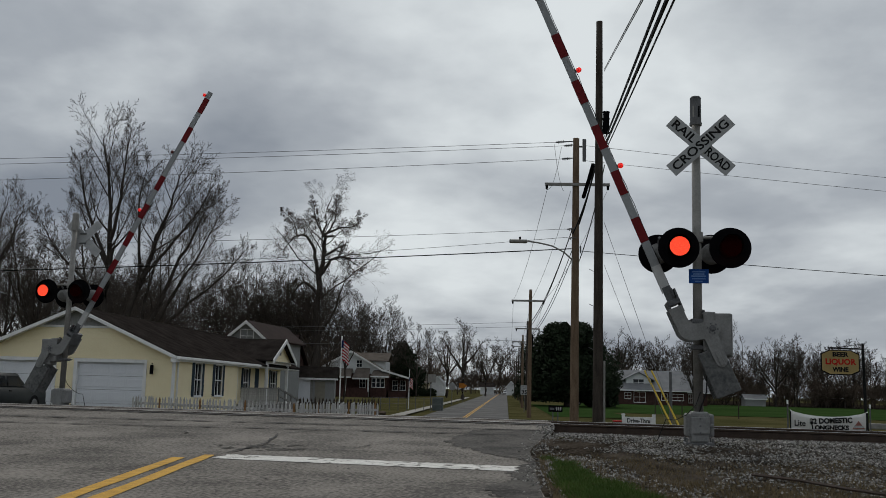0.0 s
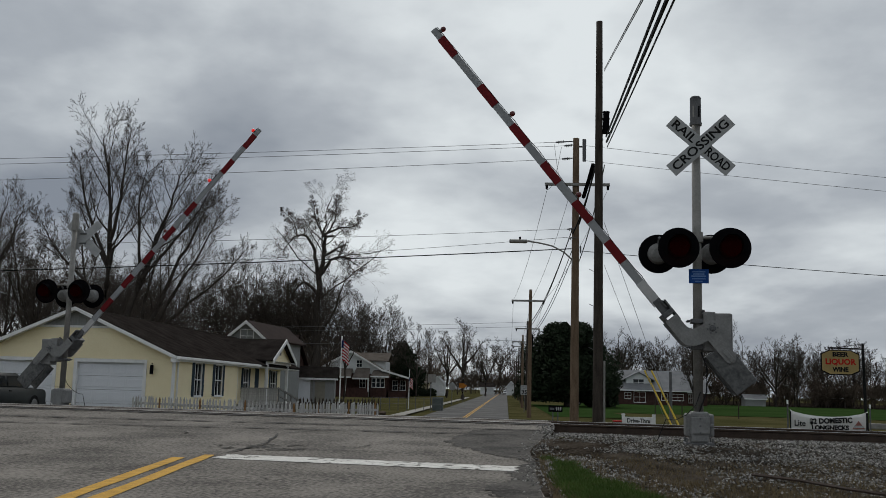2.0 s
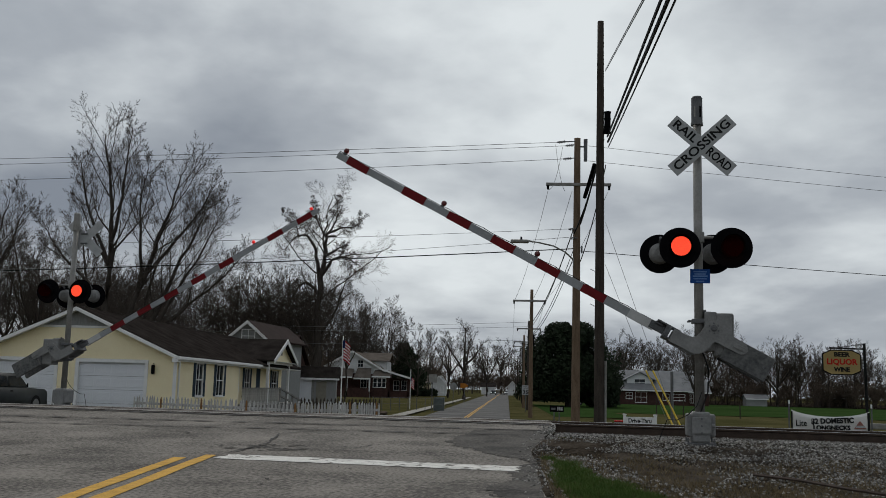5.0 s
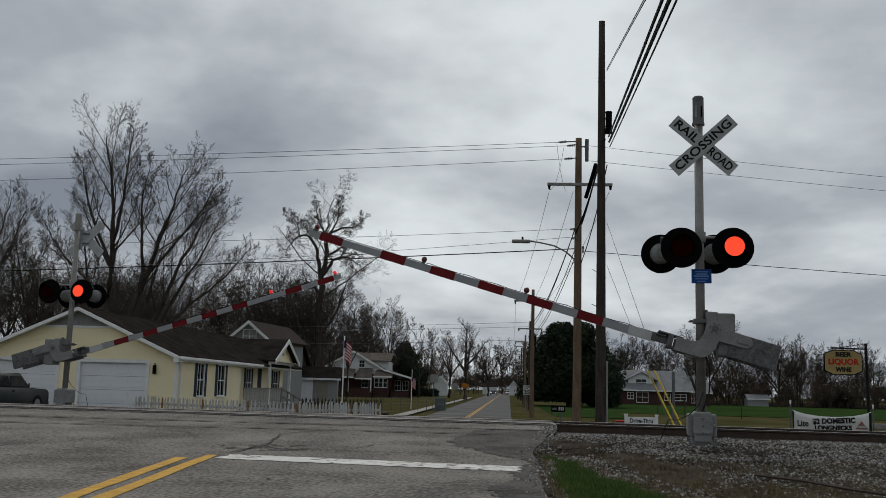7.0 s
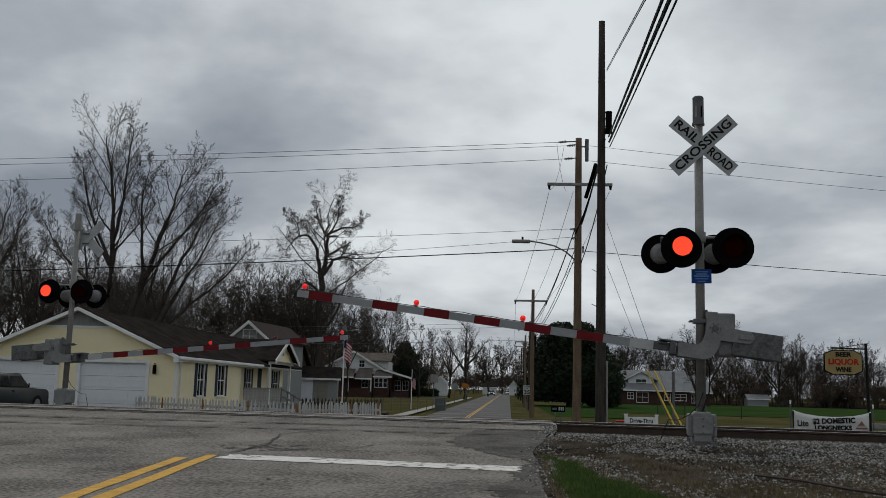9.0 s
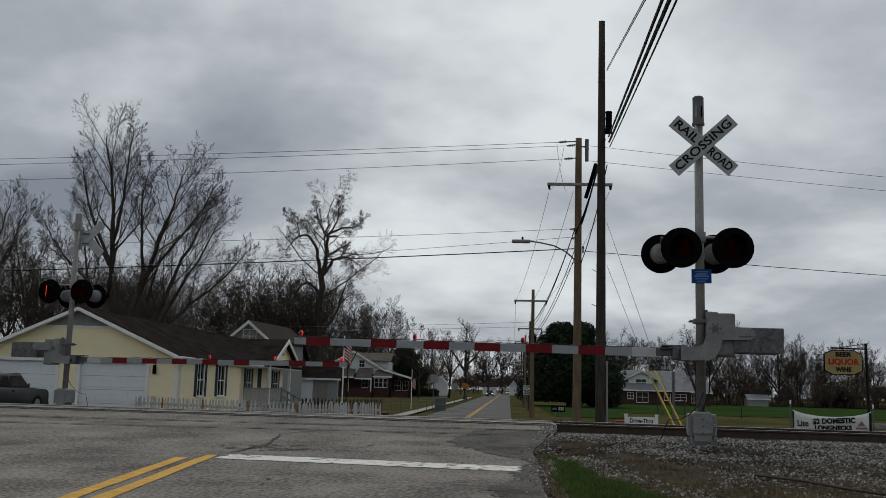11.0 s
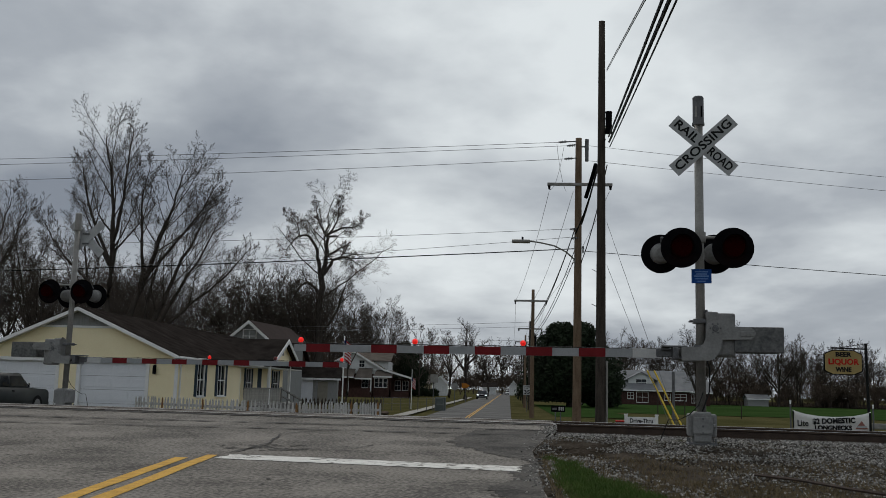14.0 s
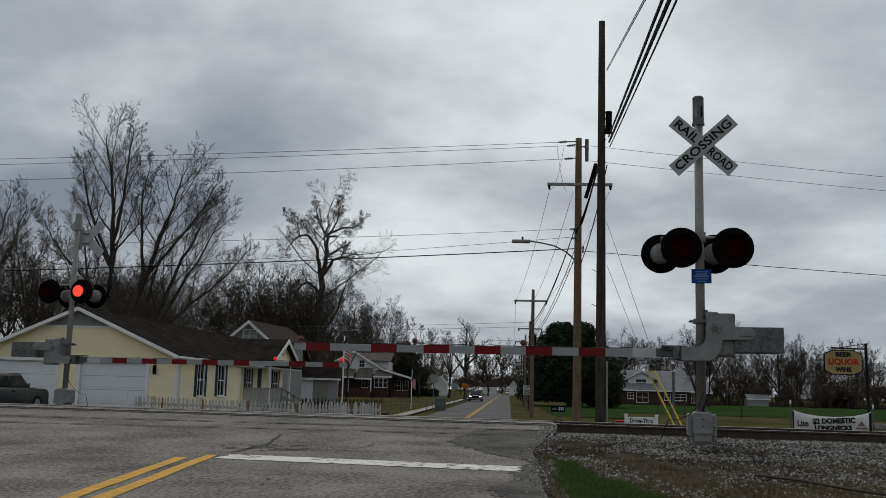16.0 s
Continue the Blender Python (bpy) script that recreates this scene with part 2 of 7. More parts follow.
def lettering(name, text, size, mat, parent, at, width=None, extrude=0.002, bold=0.0, label=""):
    cu = bpy.data.curves.new(name, "FONT")
    cu.body, cu.size, cu.align_x, cu.align_y, cu.extrude, cu.offset = text, size, "CENTER", "CENTER", extrude, bold
    cu.resolution_u = 3
    tmp = bpy.data.objects.new("tmp_text", cu)
    me = bpy.data.meshes.new_from_object(tmp)
    bpy.data.objects.remove(tmp)
    co = np.zeros(len(me.vertices) * 3)
    me.vertices.foreach_get("co", co)
    co = co.reshape(-1, 3)
    if width:
        co[:, 0] *= width / (co[:, 0].max() - co[:, 0].min())
    me.vertices.foreach_set("co", co.ravel())
    me.materials.clear()
    me.materials.append(mat)
    return part(name, me, mat, parent, label, at)


# ---- ground ----
SKEW = 0.09
KNOTS = [(-80, -0.3), (-6, -0.02), (0, 0.02), (11.6, 0.21), (15.2, 0.33), (16.3, 0.36), (18.2, 0.445), (18.6, 0.492), (20.5, 0.492), (21.2, 0.46), (24, 0.30), (30, -0.1), (38, -0.42), (46, -0.6), (3000, -0.6)]


def profile(s):
    for (a, za), (b, zb) in zip(KNOTS, KNOTS[1:]):
        if s <= b:
            k = max(0.0, (s - a) / (b - a))
            return za + (zb - za) * k
    return KNOTS[-1][1]


def bed(x, y):
    """Ground height beside the road: ballast lies lower than the rails."""
    s = y + SKEW * x
    z = profile(s)
    if 16.0 < s < 23.5:
        z = min(z, 0.32 - 0.02 * max(0, abs(s - 19.5) - 2.0))
    return z


def sheet(name, xs, ys, zf, mat, lift=0.0, bend=None):
    vs, fs = [], []
    for j, y in enumerate(ys):
        row = xs(y) if callable(xs) else xs
        for x in row:
            yy = y - SKEW * x * bend(y) if bend else y
            vs.append((x, yy, zf(x, yy) + lift))
    nx = len(row)
    for j in range(len(ys) - 1):
        for i in range(nx - 1):
            a = j * nx + i
            fs.append((a, a + 1, a + nx + 1, a + nx))
    return raw(name, vs, fs, mat)


def spans(*stops):
    """Steps: (from, to, count) triples joined."""
    out = []
    for a, b, n in stops:
        out += [a + (b - a) * i / n for i in range(n)]
    return out + [stops[-1][1]]


GX = spans((-1800, -200, 6), (-200, -30, 12), (-30, -12, 10), (-12, 14, 60), (14, 60, 16), (60, 200, 8), (200, 1800, 6))
GY = spans((-400, -10, 8), (-10, 8, 10), (8, 26, 72), (26, 60, 34), (60, 200, 20), (200, 2500, 12))


def ground_height(x, y):
    z = bed(x, y)
    n = noise.noise((x * 0.35, y * 0.35, 0.3)) * 0.03
    if -13.2 < x < 0.7 or (y > 22 and -7 < x < 2.4):
        return z - 0.06
    return z + n


ground = solid("ground", sheet("ground", GX, GY, ground_height, M_GROUND), None, "winter grass and bare earth around the crossing", "ground", kind="structure")


def near_edges(y):
    right = 0.36 + 0.02 * math.sin(y * 1.7) + max(0, (y - 13.5)) * 0.10
    return [-13.0 + (right + 13.0) * i / 60 for i in range(61)]


road_near = solid("road_near", sheet("road_near", near_edges, spans((-40, 6, 10), (6, 14, 30), (14, 18.52, 44)), lambda x, y: profile(y + SKEW * x), M_ASPHALT, bend=lambda y: min(1.0, max(0.0, (y - 9) / 6))), None, "worn grey patched asphalt approach to the crossing", "road", kind="structure")


def far_edges(y):
    k = min(1.0, max(0.0, (y - 21) / 26))
    k = k * k * (3 - 2 * k)
    slip = max(0.0, y - 60) * 0.0052
    left, right = -13.0 + (13.0 - 4.9) * k - slip, 1.1 - 0.85 * k + slip * 0.3
    return [left + (right - left) * i / 20 for i in range(21)]


road_far = solid("road_far", sheet("road_far", far_edges, spans((20.75, 47, 50), (47, 120, 30), (120, 900, 26)), lambda x, y: profile(y + SKEW * x) + 0.01, M_ASPHALT_FAR, bend=lambda y: 1 - min(1.0, max(0.0, (y - 21) / 20))), None, "damp grey two-lane street beyond the tracks", "road", kind="structure")


def strip(name, x0, x1, y0, y1, lift, mat, label, zf=None, nx=8, ny=8, ragged=0.0, skew=0.0, slant=0.0, category="road marking"):
    """A thin coat on the road, with ragged ends."""
    zf = zf or (lambda x, y: profile(y + SKEW * x))
    rnd = random.Random(name)
    vs, fs = [], []
    for j in range(ny + 1):
        for i in range(nx + 1):
            x, y = x0 + (x1 - x0) * i / nx, y0 + (y1 - y0) * j / ny
            if ragged and (i in (0, nx)):
                x += rnd.uniform(-ragged, ragged)
            if ragged and (j in (0, ny)):
                y += rnd.uniform(-ragged, ragged) * 0.3
            y += skew * x
            x += slant * (y1 - y)
            vs.append((x, y, zf(x, y) + lift))
    for j in range(ny):
        for i in range(nx):
            a = j * (nx + 1) + i
            fs.append((a, a + 1, a + nx + 2, a + nx + 1))
    return solid(name, raw(name, vs, fs, mat), None, label, category, kind="structure")


STOP_Y, STOP_SKEW = 11.08, -0.125
strip("stop_line", -3.42, 0.16, STOP_Y, STOP_Y + 0.58, 0.006, M_WHITELINE, "worn white painted stop line across one lane", nx=40, ragged=0.05, skew=STOP_SKEW)
strip("centre_line_a", -3.90, -3.76, -20, 11.5, 0.006, M_YELLOWLINE, "worn yellow painted centre line", nx=2, ny=40, ragged=0.015, slant=0.085)
strip("centre_line_b", -3.67, -3.53, -20, 11.95, 0.006, M_YELLOWLINE, "worn yellow painted centre line", nx=2, ny=40, ragged=0.015, slant=0.082)
r = random.Random(4)
vs, fs = [], []
for k in range(150):
    cx, cy = r.uniform(-3.4, 0.14), r.uniform(STOP_Y - 0.02, STOP_Y + 0.60)
    if noise.noise((cx * 1.3, 0, 2)) + r.uniform(-0.35, 0.35) < 0:
        continue
    m, a0 = r.uniform(0.008, 0.032), len(vs)
    for i in range(7):
        a = 2 * math.pi * i / 7
        x, y = cx + m * 1.6 * r.uniform(0.5, 1.2) * math.cos(a), cy + STOP_SKEW * cx + m * r.uniform(0.5, 1.2) * math.sin(a)
        vs.append((x, y, profile(y + SKEW * x) + 0.009))
    fs.append(tuple(range(a0, a0 + 7)))
solid("worn_spots", raw("worn_spots", vs, fs, M_ASPHALT), None, "bare asphalt showing through the worn stop line", "worn paint", kind="stuff")
for k, x in enumerate((-2.47, -2.30)):
    strip("far_line_" + "ab"[k], x, x + 0.09, 58, 600, 0.02, M_YELLOWLINE, "yellow centre line of the far street", nx=1, ny=60)

# crossing asphalt between and beside the rails
TX = spans((-13.0, 0.9, 40))


def rail_y(x, off):
    return 18.6 - SKEW * x + off


def paving(name, o0, o1, mat, label):
    vs, fs = [], []
    for k, o in enumerate((o0, o0 + 0.02, (o0 + o1) / 2, o1 - 0.02, o1)):
        for x in TX:
            z = 0.492 - (0.02 if k in (0, 4) else 0.0) + 0.008 * noise.noise((x, o * 3, 0))
            vs.append((x, rail_y(x, o), z))
    n = len(TX)
    for k in range(4):
        for i in range(n - 1):
            a = k * n + i
            fs.append((a, a + 1, a + n + 1, a + n))
    return solid(name, raw(name, vs, fs, mat), None, label, "road", kind="structure")


paving("paving_between_rails", 0.10, 1.40, M_ASPHALT, "patched asphalt between the rails of the crossing")
paving("paving_beyond_rails", 1.57, 2.25, M_ASPHALT, "patched asphalt strip beside the far rail")


def rail(off, label):
    """A rail of flat-bottomed section along the skewed track."""
    sec = [(-0.07, 0), (0.07, 0), (0.07, 0.012), (0.012, 0.03), (0.010, 0.135), (0.036, 0.148), (0.036, 0.172), (0.028, 0.178), (-0.028, 0.178), (-0.036, 0.172), (-0.036, 0.148), (-0.010, 0.135), (-0.012, 0.03), (-0.07, 0.012)]
    xs = [-160, -12, 0, 12, 160]
    t = thing("rail", Matrix.Identity(4), label, "rail", "rails of the track")
    for nm, pick, mat in (("rail_body", sec, M_RAIL), ("rail_head", [(-0.030, 0.1785), (0.030, 0.1785), (0.028, 0.181), (-0.028, 0.181)], M_RAILTOP)):
        vs = [(x, rail_y(x, off) + a, 0.322 + b) for x in xs for a, b in pick]
        n = len(pick)
        fs = [(k * n + i, k * n + (i + 1) % n, (k + 1) * n + (i + 1) % n, (k + 1) * n + i) for k in range(len(xs) - 1) for i in range(n)]
        fs += [tuple(range(n - 1, -1, -1)), tuple(range((len(xs) - 1) * n, len(xs) * n))]
        part(nm, raw(nm, vs, fs, mat), mat, t)
    return t


rail(0.0, "rusty steel rail with a polished head, nearer to the camera's road")
rail(1.5, "rusty steel rail with a polished head, farther side of the track")


# ---- crossing signals with gates ----
def lamp_unit(sig, x, y, z, facing, name="flasher"):
    """A flashing light with its black background disc, hood and housing; facing is +1 or -1 along the signal's own y."""
    m = pose(x, y, z, 0, 0, 0 if facing > 0 else 180)
    bm = bmesh.new()
    bmesh.ops.create_cone(bm, cap_ends=True, segments=40, radius1=0.312, radius2=0.305, depth=0.025, matrix=pose(0, 0, 0, -90))
    disc = part("background_disc", bm, M_BLACK, sig, "matt black round background", m)
    bm = bmesh.new()
    n, L = 20, 0.26
    for i in range(n):
        a0, a1 = radians(-35 + 250 * i / n), radians(-35 + 250 * (i + 1) / n)
        def pt(a, r, yy):
            return bm.verts.new((r * math.cos(a), yy, r * math.sin(a)))
        def dep(a):
            return 0.10 + L * max(0.0, math.sin(a)) ** 0.6 * 0.7
        v = [pt(a0, 0.185, 0.012), pt(a1, 0.185, 0.012), pt(a1, 0.178, dep(a1)), pt(a0, 0.178, dep(a0))]
        w = [pt(a0, 0.178, 0.012), pt(a1, 0.178, 0.012), pt(a1, 0.171, dep(a1)), pt(a0, 0.171, dep(a0))]
        bm.faces.new(v)
        bm.faces.new(w[::-1])
        bm.faces.new((v[3], v[2], w[2], w[3]))
    bmesh.ops.remove_doubles(bm, verts=bm.verts[:], dist=0.0005)
    part("hood", bm, M_BLACK, disc)
    bm = tubed((0, -0.012, 0), (0, -0.17, 0), 0.17, 0.15, 24)
    tube(bm, (0, -0.17, 0), (0, -0.21, 0), 0.15, 0.08, 24)
    part("housing", bm, M_CAST, disc, "grey lamp housing")
    # bezel ring in which the lens disc sits
    bm = bmesh.new()
    for i in range(32):
        a0, a1 = 2 * math.pi * i / 32, 2 * math.pi * (i + 1) / 32
        v = [bm.verts.new((r * math.cos(a), yy, r * math.sin(a))) for a, r, yy in ((a0, 0.158, 0.03), (a1, 0.158, 0.03), (a1, 0.178, 0.014), (a0, 0.178, 0.014))]
        bm.faces.new(v)
    bmesh.ops.remove_doubles(bm, verts=bm.verts[:], dist=0.0005)
    part("bezel", bm, M_BLACK, disc)
    # lens: glowing face on one side, dark face on the other; it turns in its bezel
    bm = bmesh.new()
    r = bmesh.ops.create_cone(bm, cap_ends=True, segments=32, radius1=0.148, radius2=0.148, depth=0.012, matrix=pose(0, 0, 0, -90))
    bm.faces.ensure_lookup_table()
    for f in bm.faces:
        f.material_index = 1 if f.calc_center_median().y > 0.004 else 0
    lens = part("lens", mesh_of("lens", bm, [M_LENS, M_LIT]), None, sig, "round red signal lens")
    base = m @ pose(0, 0.165, 0)
    return lens, base


def arm_light(arm, x, z, name="arm_light"):
    """A small red lamp on the gate arm; its cylinder glows on one half and turns."""
    part("lamp_bracket", boxed(x - 0.03, x + 0.03, -0.02, 0.02, z - 0.075, z - 0.045, 0.004), M_CASTDK, arm)
    bm = bmesh.new()
    bmesh.ops.create_uvsphere(bm, u_segments=16, v_segments=10, radius=0.046, matrix=Matrix.Diagonal((1.0, 0.75, 1.05, 1)))
    for f in bm.faces:
        f.material_index = 1 if f.calc_center_median().y * FACE_SIGN > 0.001 else 0
        f.smooth = True
    lens = part("arm_lamp", mesh_of("arm_lamp", bm, [M_ARMLENS, M_ARMLIT]), None, arm, "round red lamp on the gate arm")
    part("lamp_body", tubed((x, -0.02, z - 0.045), (x, 0.02, z - 0.045), 0.02, 0.02, 10), M_CASTDK, arm)
    return lens, pose(x, 0, z)


def signal(at, spec, label, arm_label):
    sig = thing("crossing_signal", at, label, "crossing signal", "crossing signals at the tracks")
    top, bz = spec["mast_top"], spec["buck_z"]
    bm = bmesh.new()
    tube(bm, (0, 0, 0.36), (0, 0, top - 0.32), 0.072, 0.066, 20)
    part("mast", smooth(mesh_of("mast", bm, M_GALV)), None, sig, "galvanised steel mast")
    bm = tubed((0, 0, top - 0.45), (0, 0, top - 0.03), 0.088, 0.086, 20)
    tube(bm, (0, 0, top - 0.03), (0, 0, top), 0.09, 0.07, 20)
    tube(bm, (0, 0, top - 0.47), (0, 0, top - 0.43), 0.096, 0.096, 20)
    cap = part("mast_cap", bm, M_CASTDK if spec.get("plate") else M_GALV, sig, "steel mast cap")
    part("slot", boxed(-0.055, -0.03, 0.077, 0.083, top - 0.35, top - 0.17, 0.003), M_BLACK, cap)
    part("slot", boxed(0.03, 0.055, 0.077, 0.083, top - 0.35, top - 0.17, 0.003), M_GALV, cap)
    # foot: cast junction box on a flange
    bm = boxed(-0.21, 0.21, -0.17, 0.17, 0.06, 0.40, 0.03)
    box(bm, -0.13, 0.13, -0.2, 0.2, -0.03, 0.43, 0.03)
    foot = part("junction_box", bm, M_CAST, sig, "grey cast junction box round the mast foot")
    bm = boxed(-0.15, 0.15, 0.2, 0.222, 0.1, 0.36, 0.02)
    tube(bm, (-0.15, 0.211, 0.23), (-0.19, 0.211, 0.23), 0.03, 0.03, 10)
    part("cover", bm, M_CAST, foot)
    for z in (0.12, 0.22, 0.33):
        part("bolt", tubed((0, 0.222, z), (0, 0.236, z), 0.016, 0.016, 8), M_CASTDK, foot)
    bm = boxed(-0.22, 0.22, -0.19, 0.19, -0.16, -0.03, 0.015)
    for a in (-1, 1):
        for b in (-1, 1):
            tube(bm, (a * 0.19, b * 0.16, -0.03), (a * 0.19, b * 0.16, 0.04), 0.014, 0.014, 8)
    part("foot_flange", bm, M_CASTDK, sig)
    # crossbuck
    cx = spec["buck_x"]
    words = (("RAIL", "ROAD", -1, 0.105), ("CROSSING", "", 1, 0.125))
    for wa, wb, s, yy in words:
        rot = pose(cx, yy, bz, 0, s * 42)
        blade = part("crossbuck_blade", boxed(-0.61, 0.61, -0.004, 0.004, -0.114, 0.114, 0.001), M_SIGNWHITE, sig, "white crossbuck board with black lettering", rot)
        # seen from the front (+y) the reading direction is -x
        face = pose(0, 0.006, 0, 90, 0, 180)
        if wb:
            lettering("letters", wa, 0.19, M_LETTER, blade, pose(0.34, 0.006, 0, 90, 0, 180), 0.44, 0.001, 0.004)
            lettering("letters", wb, 0.19, M_LETTER, blade, pose(-0.34, 0.006, 0, 90, 0, 180), 0.44, 0.001, 0.004)
        else:
            lettering("letters", wa, 0.19, M_LETTER, blade, face, 1.10, 0.001, 0.004)
    for z in (bz - 0.15, bz + 0.11):
        part("sign_clamp", boxed(cx - 0.09, cx + 0.09, 0.06, 0.1, z, z + 0.04, 0.004), M_CASTDK, sig)
    # lamp crossarm
    zl = spec["lamp_z"]
    lenses = []
    xs = [x for x, _ in spec["lamps"]]
    bm = tubed((min(xs) + 0.1, 0, zl + 0.20), (max(xs) - 0.1, 0, zl + 0.20), 0.025, 0.025, 10)
    tube(bm, (0, 0, zl + 0.12), (0, 0, zl + 0.28), 0.095, 0.095, 16)
    part("lamp_crossarm", bm, M_GALV, sig, "steel crossarm that carries the flashing lights")
    for x, f in spec["lamps"]:
        bm = tubed((x, 0, zl + 0.2), (x, f * 0.12, zl + 0.12), 0.024, 0.024, 8)
        part("lamp_bracket", bm, M_CASTDK, sig)
        front = f == spec["lamps"][0][1]
        lenses.append((f, *lamp_unit(sig, x, f * 0.29, zl if front else zl - spec["back_drop"], f)))
    if spec.get("plate"):
        plate = part("id_plate", boxed(-0.165, 0.135, 0.08, 0.086, 2.38, 2.6, 0.004), M_BLUE, sig, "small blue notice plate with faded print")
        for k, (w, h) in enumerate(((0.2, 0.02), (0.17, 0.02), (0.22, 0.024), (0.2, 0.016), (0.12, 0.014))):
            part("print_bar", boxed(-0.015 - w / 2, -0.015 + w / 2, 0.0865, 0.0885, 2.55 - k * 0.036, 2.55 - k * 0.036 + h), M_BLUEBAR, plate)
    # gate machine
    px, pz = spec["pivot"]
    bm = boxed(px - 0.31, px - 0.02, -0.16, 0.16, pz - 0.42, pz + 0.24, 0.03)
    box(bm, px - 0.06, px + 0.12, -0.15, 0.15, pz - 0.34, pz + 0.26, 0.02)
    mech = part("gate_mechanism", bm, M_CAST, sig, "grey cast gate machine case")
    part("case_lid", boxed(px - 0.29, px - 0.05, 0.16, 0.172, pz - 0.39, pz + 0.21, 0.012), M_CAST, mech)
    bm = tubed((px, -0.27, pz), (px, 0.27, pz), 0.05, 0.05, 16)
    part("drive_shaft", bm, M_CASTDK, mech)
    bm = bmesh.new()
    tube(bm, (px + 0.1, 0, pz + 0.26), (px + 0.1, 0, pz + 0.3), 0.02, 0.02, 8)
    box(bm, px + 0.02, px + 0.14, -0.05, 0.05, pz + 0.255, pz + 0.27)
    part("lifting_eye", bm, M_CASTDK, mech)
    for z in (pz + 0.12, pz - 0.28):
        bm = bmesh.new()
        box(bm, -0.11, 0.11, -0.11, 0.11, z - 0.035, z + 0.035, 0.01)
        for a in (-1, 1):
            tube(bm, (0.11 * 1.1, a * 0.08, z), (0.17, a * 0.08, z), 0.014, 0.014, 8)
        part("mast_clamp", bm, M_CASTDK, sig, "bolted steel mast clamp")
    bm = pipe(bmesh.new(), [(0.02 - 0.06, 0.08, pz - 0.35), (-0.12, 0.1, pz - 0.6), (-0.11, 0.1, pz - 0.95), (-0.04, 0.09, pz - 1.15), (0.0, 0.09, 0.42)], 0.012)
    part("power_cable", bm, M_WIRE, sig, "black cable down the mast")
    bm = pipe(bmesh.new(), [(-0.02, 0.09, 0.72), (0.06, 0.16, 0.52), (0.2, 0.2, 0.38), (0.36, 0.2, 0.30), (0.5, 0.16, 0.30), (0.62, 0.1, -0.02)], 0.007)
    part("slack_wire", bm, M_WIRE, sig, "thin slack wire hanging from the mast")
    # moving arm; its own origin is the drive shaft
    dz = spec["boom_z"] - pz
    arm = part("gate_arm", tubed((0, -0.26, 0), (0, 0.26, 0), 0.06, 0.06, 16), M_CAST, sig, arm_label)
    for s in (-1, 1):
        out = [(-0.12, 0.03), (-0.085, 0.09), (-0.03, 0.12), (0.03, 0.12), (0.09, 0.09), (0.13, 0.03), (0.14, dz + 0.24), (0.17, dz + 0.15), (0.23, dz + 0.105), (0.30, dz + 0.095), (0.50, dz + 0.095), (0.50, dz - 0.11), (0.09, dz - 0.105), (0.02, dz - 0.07), (-0.045, dz), (-0.085, dz + 0.10), (-0.105, dz + 0.22)]
        part("side_bar", prism(bmesh.new(), out, s * 0.245 - 0.02, s * 0.245 + 0.02), M_CAST, arm, "curved cast side bar")
    for s in (-1, 1):
        bm = tubed((0, s * 0.262, 0), (0, s * 0.264, 0), 0.1, 0.1, 16)
        for k in range(6):
            a = math.pi * k / 3
            tube(bm, (0.075 * math.cos(a), s * 0.262, 0.075 * math.sin(a)), (0.075 * math.cos(a), s * 0.276, 0.075 * math.sin(a)), 0.014, 0.014, 6)
        tube(bm, (0, s * 0.262, 0), (0, s * 0.29, 0), 0.035, 0.03, 12)
        part("bolted_hub", bm, M_CASTDK, arm)
    bm = boxed(0.30, 0.60, -0.225, 0.225, dz - 0.09, dz - 0.06, 0.004)
    box(bm, 0.54, 0.62, -0.225, 0.225, dz - 0.095, dz + 0.09, 0.006)
    box(bm, 0.40, 0.78, -0.16, 0.16, dz + 0.095, dz + 0.12, 0.004)
    box(bm, 0.62, 0.86, -0.05, 0.05, dz - 0.05, dz + 0.08, 0.01)
    box(bm, 0.66, 0.8, -0.1, 0.1, dz + 0.05, dz + 0.085, 0.006)
    part("arm_adapter", bm, M_CASTDK, arm, "dark steel hinge that joins the boom")
    # counterweights on the far end of the side bars
    for s in (-1, 1):
        wt = spec["weight_z"]
        bm = bmesh.new()
        prism(bm, [(-0.06, wt + 0.01), (-0.52, wt - 0.01), (-0.57, wt - 0.05), (-0.59, wt - 0.10), (-0.57, wt - 0.15), (-0.52, wt - 0.19), (-0.08, wt - 0.20)], s * 0.245 - 0.018, s * 0.245 + 0.018)
        box(bm, -0.56, -0.36, s * 0.27 - 0.008, s * 0.27 + 0.008, wt - 0.14, wt - 0.07, 0.004)
        tube(bm, (-0.50, s * 0.262, wt - 0.105), (-0.50, s * 0.29, wt - 0.105), 0.016, 0.016, 8)
        part("counterweight_bar", bm, M_CAST, arm)
        plate = part("counterweight", boxed(-spec["weight"], -spec["weight"] + 0.72, s * 0.20 - 0.03, s * 0.20 + 0.03, wt - 0.385, wt, 0.012), M_WEIGHT, arm, "stained steel counterweight plate")
        part("weight_bolt", tubed((-spec["weight"] + 0.10, s * 0.23, wt - 0.19), (-spec["weight"] + 0.10, s * 0.25, wt - 0.19), 0.018, 0.018, 8), M_CASTDK, plate)
    # boom, from px outwards
    tip = spec["tip"] - px
    x0 = 0.80
    bm = bmesh.new()
    a0, a1 = 0.066, 0.056
    hw = 0.026
    vs = [bm.verts.new(v) for v in ((x0, -hw, dz - a0), (x0, hw, dz - a0), (x0, hw, dz + a0), (x0, -hw, dz + a0), (tip, -hw * 0.7, dz - a1), (tip, hw * 0.7, dz - a1), (tip, hw * 0.7, dz + a1), (tip, -hw * 0.7, dz + a1))]
